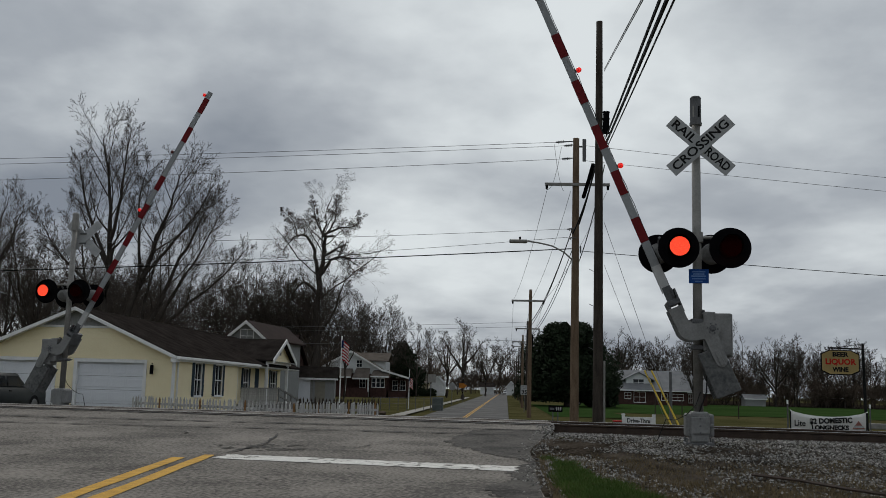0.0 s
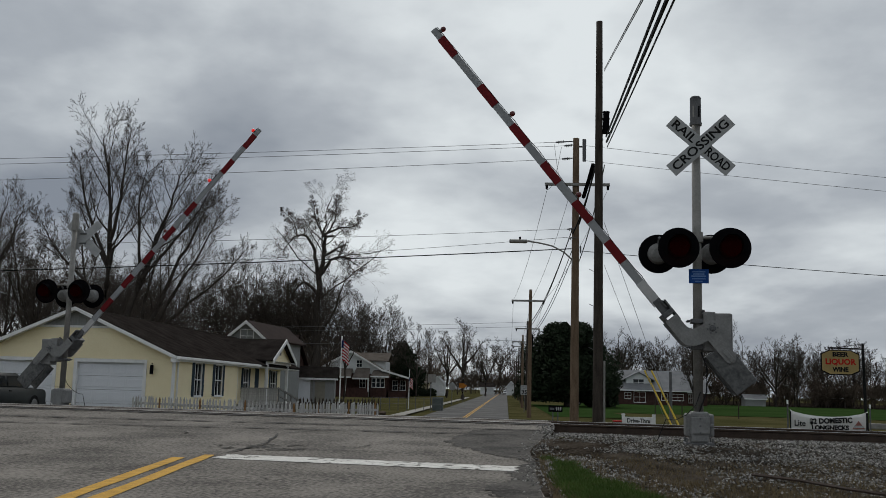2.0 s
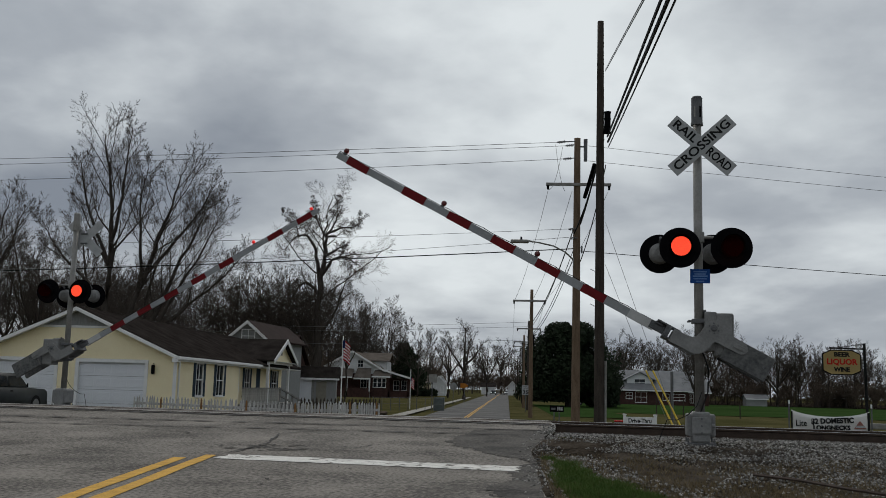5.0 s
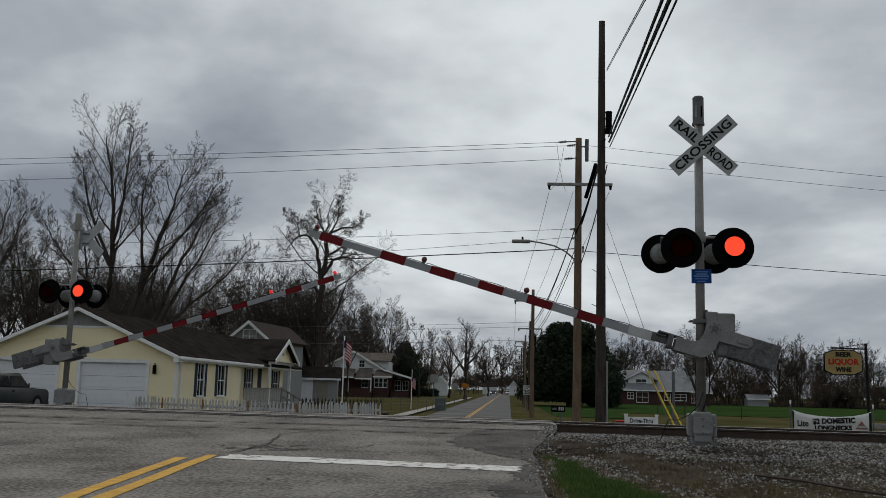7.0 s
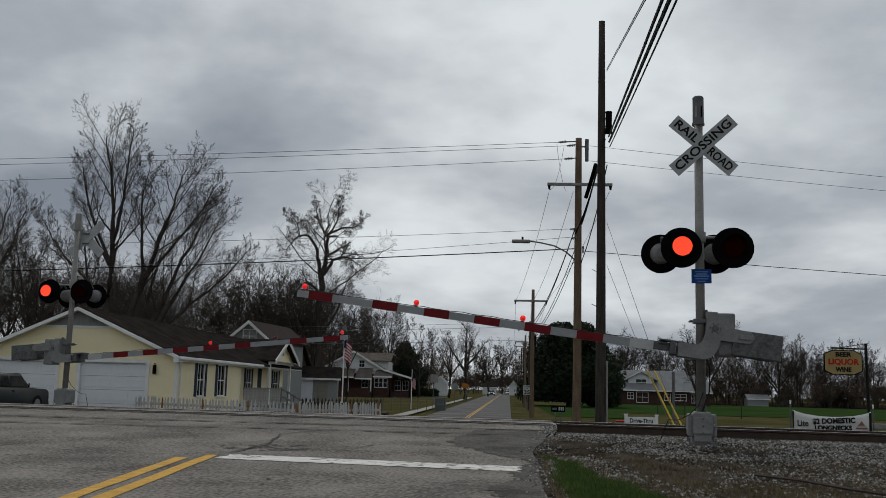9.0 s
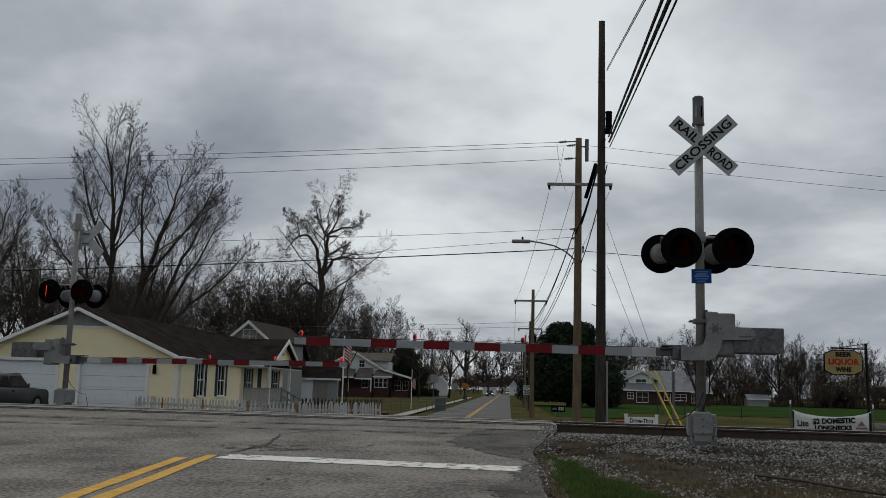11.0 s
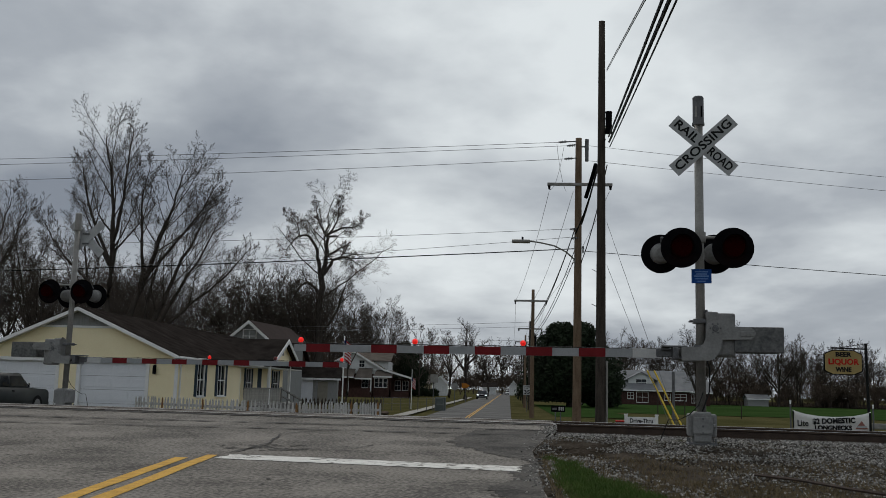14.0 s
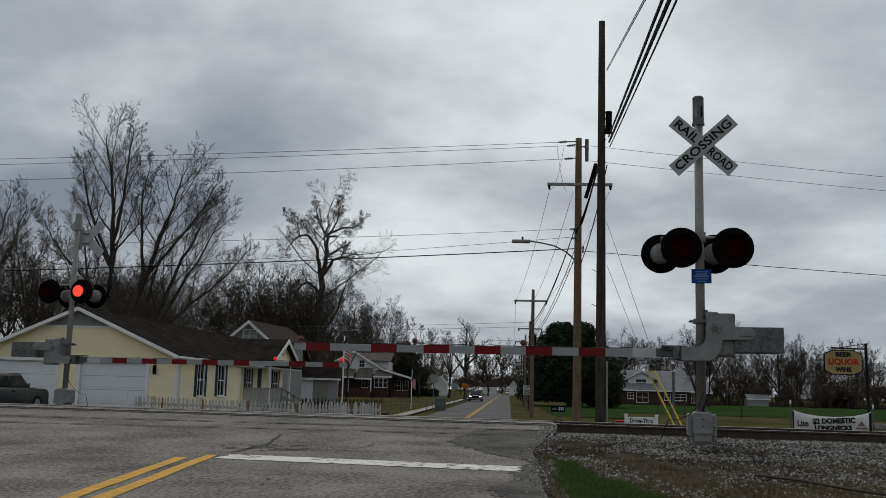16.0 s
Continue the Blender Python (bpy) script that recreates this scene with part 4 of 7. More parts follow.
dark_pole = pole(pose(3.40, 36.3, -0.35), 15.65, 0.20, 0.12, M_POLE_DK, "tall dark creosoted wooden utility pole with cables")
part("conduit", tubed((0.22, -0.05, 0), (0.22, -0.05, 2.6), 0.045, 0.045, 8), M_GALV, dark_pole, "grey conduit up the pole")
bm = tubed((0.26, -0.1, 11.2), (0.26, -0.1, 12.0), 0.12, 0.12, 14)
for z in (11.2, 11.45, 11.75, 12.0):
    tube(bm, (0.26, -0.1, z - 0.02), (0.26, -0.1, z + 0.02), 0.135, 0.135, 14)
part("splice_can", bm, M_BLACK, dark_pole, "black cable splice canister")
for z in (3.0, 4.6, 5.9):
    part("step_spike", tubed((-0.19, -0.1, z), (-0.36, -0.14, z + 0.08), 0.012, 0.012, 6), M_CASTDK, dark_pole)

brown_pole = pole(pose(2.82, 40.3, -0.5), 12.2, 0.185, 0.13, M_POLE_LT, "weathered brown utility pole with a street lamp")
crossarm(brown_pole, 10.18, -1.30, 1.40)
for z, x0 in ((12.0, -0.85), (11.85, -0.5), (11.28, -0.6), (8.28, -0.35), (7.9, -0.3)):
    bm = tubed((x0, -0.1, z), (-0.1, -0.1, z + 0.05), 0.035, 0.02, 8)
    for k in range(4):
        xx = x0 + (0.08 + k * 0.07)
        tube(bm, (xx, -0.1, z + 0.01 * k), (xx + 0.03, -0.1, z + 0.01 * k), 0.06, 0.06, 8)
    part("strain_insulator", bm, M_CASTDK, brown_pole, "dark strain insulator")
part("cutout_fuse", tubed((0.34, -0.05, 11.2), (0.34, -0.05, 12.15), 0.075, 0.085, 10), M_CASTDK, brown_pole, "dark grey lightning arrester beside the pole top")
part("cutout_arm", boxed(0.1, 0.36, -0.07, -0.03, 11.8, 11.86), M_CASTDK, brown_pole)
bm = bmesh.new()
pts = [(-0.12, -0.05, 7.0), (-0.5, -0.4, 7.28), (-1.0, -0.8, 7.47), (-1.6, -1.1, 7.55), (-2.05, -1.4, 7.56)]
pipe(bm, pts, 0.032, 8)
tube(bm, (-0.1, -0.05, 6.75), (-0.12, -0.06, 7.1), 0.05, 0.05, 8)
la = part("lamp_arm", bm, M_GALV, brown_pole, "curved steel street lamp arm")
bm = boxed(-2.75, -2.02, -1.6, -1.32, 7.47, 7.60, 0.04)
part("lamp_head", bm, M_GALV, la, "grey cobra-head street lamp, unlit")
part("photocell", tubed((-2.32, -1.46, 7.6), (-2.32, -1.46, 7.72), 0.045, 0.04, 10), M_BLACK, la)
part("meter_stub", boxed(0.18, 0.24, -0.06, 0.02, 7.3, 7.6), M_CASTDK, brown_pole)

street_pole = pole(pose(1.59, 64.7, -0.6), 8.35, 0.15, 0.10, M_POLE_LT, "reddish brown utility pole beside the far street")
crossarm(street_pole, 7.58, -1.25, 0.95)
FAR_POLES = [(1.95, 88.3, 7.9, M_POLE_DK), (1.75, 100.4, 7.3, M_POLE_LT), (2.1, 131, 8.2, M_POLE_DK), (2.3, 170, 9, M_POLE_DK), (2.4, 212, 9, M_POLE_DK), (2.5, 260, 9, M_POLE_DK)]
for x, y, h, m in FAR_POLES:
    p = pole(pose(x, y, -0.6), h, 0.14, 0.09, m, "weathered utility pole far along the street")
    crossarm(p, h - 0.7, -1.1, 1.1)
    if y < 90:
        part("transformer", tubed((0.3, -0.05, h - 2.2), (0.3, -0.05, h - 1.2), 0.22, 0.22, 12), M_BLACK, p, "black cylindrical transformer")


# ---- wires ----
def wire(a, b, sag, r, mat, label="overhead wire between poles", n=14):
    a, b = Vector(a), Vector(b)
    pts = [a.lerp(b, i / n) - Vector((0, 0, 4 * sag * (i / n) * (1 - i / n))) for i in range(n + 1)]
    bm = bmesh.new()
    pipe(bm, pts, r, 5)
    return solid("overhead_wire", bm, mat, label, "overhead wire", "overhead wires at the crossing")


wire((1.97, 40.2, 11.5), (-55, 38, 9.3), 0.3, 0.010, M_THINWIRE)
wire((2.3, 40.2, 11.35), (-55, 38, 8.95), 0.3, 0.010, M_THINWIRE)
wire((2.2, 40.2, 10.78), (-55, 38, 8.2), 0.35, 0.010, M_THINWIRE)
wire((2.5, 40.2, 7.8), (-50, 52, 8.2), 0.4, 0.009, M_THINWIRE)
wire((2.5, 40.2, 7.45), (-46, 60, 7.6), 0.5, 0.009, M_THINWIRE)
wire((2.66, 40.2, 6.97), (-55, 38, 4.2), 0.35, 0.022, M_WIRE, "thick black cable across the street")
wire((3.1, 40.3, 11.4), (60, 44, 8.0), 0.4, 0.009, M_THINWIRE)
wire((3.1, 40.3, 10.75), (60, 44, 7.6), 0.4, 0.009, M_THINWIRE)
wire((2.95, 40.3, 6.9), (60, 44, 5.3), 0.5, 0.014, M_WIRE, "black cable leading away across the field")
CAB = (3.66, 36.2)
for k, (dx, z, r) in enumerate(((0.0, 10.7, 0.032), (0.04, 10.5, 0.04), (0.08, 10.3, 0.02))):
    wire((CAB[0] + dx * 0.5, CAB[1], z), (2.36 + 0.13 * k - 0.25, 8.0, 6.72), 0.02, r, M_WIRE, "heavy black cable rising over the road")
wire((3.58, 36.2, 13.35), (1.95, 8.0, 6.1), 0.0, 0.012, M_THINWIRE)
wire((3.58, 36.2, 13.28), (1.93, 8.0, 6.0), 0.0, 0.012, M_THINWIRE)
wire((3.55, 36.15, 11.0), (2.95, 40.15, 8.0), 0.25, 0.035, M_WIRE, "heavy black cable bundle between two poles")
wire((3.52, 36.15, 10.6), (2.7, 40.15, 7.6), 0.35, 0.03, M_WIRE, "heavy black cable bundle between two poles")
wire((3.60, 36.15, 9.6), (2.95, 40.15, 6.4), 0.3, 0.02, M_WIRE, "black cable between two poles")
wire((3.3, 37.6, 9.95), (3.05, 39.2, 8.95), 0.03, 0.085, M_BLACK, "black splice closure hanging on the cable")
for k, (z0, z1, dx) in enumerate(((8.0, 5.6, 0.0), (7.7, 5.2, -0.1), (7.4, 4.9, 0.1), (6.9, 4.7, 0.05))):
    wire((2.75 + dx, 40.4, z0), (1.64 + dx, 64.5, z1), 0.5, 0.016 if k else 0.024, M_WIRE, "black cable along the street")
    wire((1.64 + dx, 64.9, z1), (1.95, 88.3, z1 - 0.2), 0.3, 0.016, M_WIRE, "black cable along the street")
    wire((1.95, 88.3, z1 - 0.2), (2.1, 131, z1 - 0.1), 0.5, 0.016, M_WIRE, "black cable along the street")
for x0, x1 in ((1.6, 0.45), (4.1, 2.45), (2.6, 1.6)):
    wire((x0, 40.2, 9.4), (x1, 64.6, 7.0), 0.5, 0.009, M_THINWIRE)
    wire((x1, 64.7, 7.0), (x1 + 0.1, 88.3, 6.6), 0.3, 0.009, M_THINWIRE)
    wire((x1 + 0.1, 88.3, 6.6), (x1 + 0.2, 131, 6.9), 0.5, 0.009, M_THINWIRE)
wire((1.9, 40.2, 11.4), (2.3, 40.15, 9.4), 0.35, 0.008, M_THINWIRE, "slack jumper wire at the pole top")
wire((2.2, 40.2, 11.3), (1.6, 40.15, 9.45), 0.5, 0.008, M_THINWIRE, "slack jumper wire at the pole top")
for z in (5.6, 5.2, 4.0):
    wire((-60, 96, z + 0.8), (2.0, 88, z + 1.6), 0.5, 0.012, M_THINWIRE)

# guy wires with yellow guards
M_YELLOW = material("faded_yellow_plastic", (0.42, 0.29, 0.035), (0.56, 0.40, 0.06), 0.6, scale=6, bump=0.05)
for dx, top, in ((0.0, (3.6, 36.2, 5.8)), (0.23, (3.6, 36.2, 7.4))):
    g = thing("guy_wire", Matrix.Identity(4), "thin steel guy wire with a yellow plastic guard", "guy wire", "guy wires of the dark pole")
    a, b = Vector((4.69 + dx, 33.39, 1.86)), Vector((5.27 + dx, 31.42, 0.08))
    part("guard", tubed(a, b, 0.03, 0.03, 8), M_YELLOW, g, "yellow plastic guard")
    part("strand", tubed(Vector(top), b - Vector((0, 0, 0.35)), 0.008, 0.008, 5), M_THINWIRE, g)
solid("post", tubed((5.56, 33.45, -0.2), (5.56, 33.45, 1.85), 0.05, 0.05, 8), M_CASTDK, "dark round steel post in the grass", "post")


# ---- signs and small things across the track ----
def board_text(parent, rows):
    for text, x, z, size, w, mat, bold in rows:
        lettering("letters", text, size, mat, parent, pose(x, -0.012, z, 90, 0, 0), w, 0.001, bold)


M_RED = material("red_sign_paint", (0.36, 0.015, 0.012), (0.46, 0.025, 0.02), 0.5, scale=8, bump=0)
M_CREAM = material("cream_sign_face", (0.27, 0.20, 0.08), (0.36, 0.27, 0.12), 0.6, scale=2, bump=0)
M_BANNER = material("white_vinyl_banner", (0.60, 0.59, 0.57), (0.74, 0.73, 0.71), 0.5, scale=2, bump=0.05)
dt = thing("drive_thru_sign", pose(4.62, 34.4, 0.01, 0, 0, -4), "white wooden roadside sign with black drive-thru lettering", "sign")
part("board", boxed(-0.47, 0.47, -0.01, 0.02, 0.0, 0.28, 0.004), M_WHITE, dt)
for x in (-0.52, 0.52):
    p = part("sign_post", boxed(x - 0.05, x + 0.05, -0.05, 0.05, -0.6, 0.34, 0.006), M_WHITE, dt)
    part("post_cap", boxed(x - 0.065, x + 0.065, -0.065, 0.065, 0.34, 0.38, 0.01), M_WHITE, p)
board_text(dt, [("Drive-Thru", 0, 0.15, 0.2, 0.78, M_LETTER, 0.006)])

ban = thing("banner", pose(11.83, 36.85, 0.12, 0, 0, 3), "white vinyl beer banner tied between two posts", "banner")
vs, fs = [], []
NB = 24
for j in range(7):
    for i in range(NB + 1):
        u = i / NB
        top = 0.52 - 0.22 * (1 - (2 * u - 1) ** 2) ** 0.8 + 0.02
        z = -0.30 + (top + 0.30) * j / 6
        vs.append((-1.42 + 2.84 * u, 0.03 * math.sin(u * 9 + j * 0.6), z))
for j in range(6):
    for i in range(NB):
        a = j * (NB + 1) + i
        fs.append((a, a + 1, a + NB + 2, a + NB + 1))
sh = part("vinyl_sheet", smooth(raw("vinyl_sheet", vs, fs, M_BANNER)), None, ban)
so = sh.modifiers.new("thickness", "SOLIDIFY")
so.thickness = 0.006
for x, h in ((-1.50, 0.88), (1.50, 0.8)):
    p = part("banner_post", tubed((x, 0, -0.8), (x, 0, h), 0.03, 0.03, 8), M_CASTDK, ban, "dark steel fence post")
    part("post_tip", tubed((x, 0, h - 0.14), (x, 0, h + 0.002), 0.033, 0.033, 8), M_WHITE, p)
part("dark_hem", boxed(-1.44, -1.39, -0.035, -0.02, -0.3, 0.5), M_LETTER, ban)
part("dark_hem", boxed(1.33, 1.42, -0.035, -0.02, -0.3, 0.5), M_LETTER, ban)
for text, x, z, size, w, rot in (("$2 DOMESTIC", 0.05, 0.17, 0.26, 1.55, 3), ("LONGNECKS", 0.02, -0.08, 0.22, 1.35, 1), ):
    lettering("letters", text, size, M_LETTER, ban, pose(x, -0.05, z, 90, -rot, 0), w, 0.001, 0.013)
lettering("letters", "Lite", 0.3, M_LETTER, ban, pose(-1.08, -0.05, 0.06, 90, 0, 0), 0.40, 0.001, 0.006)
bm = prism(bmesh.new(), [(0.82, -0.09), (1.28, -0.09), (1.05, 0.2)], -0.052, -0.048)
part("red_emblem", bm, material("faded_red_print", (0.20, 0.07, 0.055), (0.34, 0.17, 0.14), 0.6, scale=14, bump=0), ban, "faded red triangular emblem")
part("emblem_bar", boxed(0.88, 1.22, -0.056, -0.053, -0.05, 0.03), M_SIGNWHITE, ban)

lq = thing("liquor_sign", pose(12.98, 38.95, 2.5, 0, 0, 2), "cream octagonal hanging sign for beer, liquor and wine", "sign")
out = [(-0.74, -0.33), (-0.42, -0.48), (0.42, -0.48), (0.74, -0.33), (0.74, 0.33), (0.42, 0.48), (-0.42, 0.48), (-0.74, 0.33)]
part("sign_edge", prism(bmesh.new(), out, -0.04, 0.04), M_LETTER, lq, "black sign edge")
part("sign_face", prism(bmesh.new(), [(x * 0.95, z * 0.93) for x, z in out], -0.048, -0.041), M_CREAM, lq, "faded cream sign face")
part("sign_back", prism(bmesh.new(), [(x * 0.95, z * 0.93) for x, z in out], 0.041, 0.048), M_CREAM, lq)
for text, z, size, w, mat in (("BEER", 0.30, 0.23, 0.62, M_LETTER), ("LIQUOR", 0.015, 0.30, 1.18, M_RED), ("WINE", -0.28, 0.23, 0.62, M_LETTER)):
    lettering("letters", text, size, mat, lq, pose(0, -0.052, z, 90, 0, 0), w, 0.001, 0.012)
lp = thing("sign_post", pose(13.9, 39.0, -0.6), "tall dark steel post with an arm that holds the hanging sign", "post")
part("post_tube", tubed((0.03, 0, 0), (-0.02, 0, 3.86), 0.055, 0.055, 10), M_LETTER, lp)
part("arm_tube", tubed((-0.02, 0, 3.64), (-1.35, 0, 3.66), 0.03, 0.03, 8), M_LETTER, lp)
part("stay_wire", tubed((-0.02, 0, 3.84), (-1.0, 0, 3.68), 0.01, 0.01, 6), M_LETTER, lp)
for x in (-1.3, -0.55):
    part("hanger", tubed((x, 0, 3.66), (x, 0, 3.55), 0.012, 0.012, 6), M_LETTER, lp)
solid("electric_meter_box", boxed(3.72, 3.98, 34.0, 34.2, -0.35, 0.12, 0.02), M_CAST, "small grey utility pedestal with a red top", "utility box")
solid("pedestal_cap", boxed(3.70, 4.0, 33.98, 34.22, 0.12, 0.17, 0.015), M_RED, "red cap on the utility pedestal", "cap")

ns = thing("number_sign", pose(2.32, 45.26, 0.3), "small black yard sign with pale number bars on legs", "sign")
part("board", boxed(-0.32, 0.32, -0.015, 0.015, -0.14, 0.15, 0.005), M_BLACK, ns)
for x in (-0.12, 0.11):
    part("leg", boxed(x - 0.025, x + 0.025, -0.01, 0.02, -1.05, -0.13), M_CASTDK, ns)
for x in (0.05, 0.14, 0.23):
    part("number_bar", boxed(x - 0.03, x + 0.03, -0.02, -0.016, -0.07, 0.09), M_SIGNWHITE, ns)
part("print_bar", boxed(-0.26, -0.06, -0.02, -0.016, -0.05, 0.05), M_CASTDK, ns)

sp = thing("speed_sign", pose(1.58, 80.3, -0.6), "white rectangular speed limit sign on a post", "road sign")
part("post", tubed((0, 0.02, -0.2), (0, 0.02, 2.1), 0.03, 0.03, 6), M_CASTDK, sp)
part("plate", boxed(-0.31, 0.31, -0.012, 0.005, 1.35, 2.1, 0.004), M_SIGNWHITE, sp)
board_text(sp, [("SPEED", 0, 1.98, 0.14, 0.44, M_LETTER, 0), ("LIMIT", 0, 1.83, 0.14, 0.4, M_LETTER, 0), ("35", 0, 1.55, 0.4, 0.46, M_LETTER, 0.01)])


def post_sign(name, at, h, shape, mat, label):
    t = thing(name, at, label, "road sign")
    part("post", tubed((0, 0.02, -0.2), (0, 0.02, h), 0.035, 0.035, 6), M_CASTDK, t)
    bm = bmesh.new()
    if shape == "round":
        n = 8
        prism(bm, [(0.42 * math.cos(math.pi / 8 + i * math.pi / 4), h + 0.42 * math.sin(math.pi / 8 + i * math.pi / 4)) for i in range(n)], -0.015, 0.0)
    elif shape == "arrow":
        prism(bm, [(-0.5, h - 0.3), (0.05, h - 0.3), (0.5, h), (0.05, h + 0.3), (-0.5, h + 0.3)], -0.015, 0.0)
    else:
        prism(bm, [(-0.25, h - 0.6), (0.35, h - 0.6), (0.35, h + 0.02), (-0.25, h + 0.02)], -0.015, 0.0)
    part("plate", bm, mat, t)
    return t


M_ORANGE = material("orange_sign_face", (0.34, 0.12, 0.02), (0.44, 0.17, 0.03), 0.5, scale=4, bump=0)
post_sign("road_sign", pose(-5.65, 104.9, -0.6), 1.9, "round", M_CAST, "grey back of an octagonal sign on a post")
post_sign("pennant_sign", pose(-5.1, 120, -0.6), 2.05, "arrow", M_ORANGE, "orange pennant-shaped warning sign on a post")
post_sign("road_sign", pose(-5.65, 74.8, -0.6), 2.7, "square", M_GALV, "grey back of a square road sign")
solid("utility_cabinet", boxed(-5.5, -4.7, 74.8, 75.3, -0.62, 0.40, 0.03), material("green_grey_cabinet_paint", (0.07, 0.085, 0.08), (0.11, 0.125, 0.12), 0.6, scale=3), "grey-green utility cabinet on the verge", "utility cabinet")

# ---- far street edges and fields ----
solid("sidewalk_left", sheet("sidewalk_left", lambda y: [x - max(0, y - 60) * 0.006 for x in (-6.75, -6.35, -5.95)], spans((58, 190, 40)), lambda x, y: profile(y + SKEW * x) + 0.05, M_CONCRETE), None, "pale concrete footpath beside the far street", "pavement", kind="structure")
solid("driveway_apron", sheet("driveway_apron", lambda y: [0.4 + (y - 30) * 0.03 + i * 0.22 for i in range(6)], spans((30, 46, 20)), lambda x, y: profile(y + SKEW * x) + 0.03 + 0.02 * noise.noise((x, y, 0)), M_CONCRETE), None, "pale gravel and concrete driveway apron", "pavement", kind="structure")
solid("green_field", sheet("green_field", spans((9, 260, 20)), spans((84, 177, 14)), lambda x, y: -0.57 + 0.0 * x, M_GREEN), None, "bright green winter wheat field", "field", kind="structure")
solid("forest_floor", sheet("forest_floor", spans((7, 320, 20)), spans((176.5, 320, 14)), lambda x, y: -0.55, material("dark_leaf_litter", (0.010, 0.008, 0.006), (0.030, 0.024, 0.018), 0.95, scale=0.3, fine=6, bump=0)), None, "dark leaf litter under the far woods", "forest floor", kind="structure")
solid("green_lawn", sheet("green_lawn", spans((3.2, 9, 4)), spans((66, 120, 14)), lambda x, y: -0.565, M_GREEN), None, "green lawn under the dark evergreen", "lawn", kind="structure")


# ---- houses ----
M_BRICK = material("dark_red_brick", (0.036, 0.021, 0.018), (0.080, 0.043, 0.036), 0.9, scale=3, fine=25, bump=0.3)
M_ROOFGREY = material("grey_metal_roof", (0.13, 0.135, 0.14), (0.21, 0.215, 0.22), 0.7, scale=1, fine=12, bump=0.1)
M_ROOFTAN = material("tan_brown_shingles", (0.075, 0.064, 0.055), (0.150, 0.130, 0.112), 0.95, scale=1, fine=14, bump=0.4)
M_ROOFRED = material("dark_red_roofing", (0.016, 0.010, 0.009), (0.034, 0.020, 0.017), 0.9, scale=1, fine=14, bump=0.3)
M_WHITESIDE = material("white_clapboard", (0.52, 0.53, 0.53), (0.66, 0.67, 0.67), 0.7, scale=1, fine=20, bump=0.1, stretch=(1, 1, 8))
M_GREYSIDE = material("grey_vertical_siding", (0.20, 0.205, 0.20), (0.30, 0.305, 0.30), 0.8, scale=3, fine=30, bump=0.2, stretch=(8, 8, 0.6))


def lap_wall(bm, p0, p1, z0, z1, out, step=0.10, holes=(), top=None):
    """Lapped boards from p0 to p1; out is the outward way; holes are (u0, u1, z0, z1); top(u) may cut a gable."""
    p0, p1, out = Vector(p0), Vector(p1), Vector(out)
    L = (p1 - p0).length
    d = (p1 - p0) / L
    n = int(math.ceil((z1 - z0) / step))
    for k in range(n):
        a, b = z0 + k * step, min(z1, z0 + (k + 1) * step)
        cuts = [(0.0, L)]
        if top:
            lo, hi = top(a)
            cuts = [(max(0, lo), min(L, hi))] if hi > lo else []
        for u0, u1, h0, h1 in holes:
            if b > h0 + 0.01 and a < h1 - 0.01:
                nc = []
                for c0, c1 in cuts:
                    if u1 <= c0 or u0 >= c1:
                        nc.append((c0, c1))
                    else:
                        if u0 > c0:
                            nc.append((c0, u0))
                        if u1 < c1:
                            nc.append((u1, c1))
                cuts = nc
        for c0, c1 in cuts:
            q = [p0 + d * c0, p0 + d * c1]
            v = [bm.verts.new((*(q[0] + out * 0.032).to_2d(), a)), bm.verts.new((*(q[1] + out * 0.032).to_2d(), a)), bm.verts.new((*(q[1] + out * 0.004).to_2d(), b)), bm.verts.new((*(q[0] + out * 0.004).to_2d(), b)), bm.verts.new((*q[0].to_2d(), a)), bm.verts.new((*q[1].to_2d(), a))]
            bm.faces.new((v[0], v[1], v[2], v[3]))
            bm.faces.new((v[4], v[5], v[1], v[0]))
    return bm


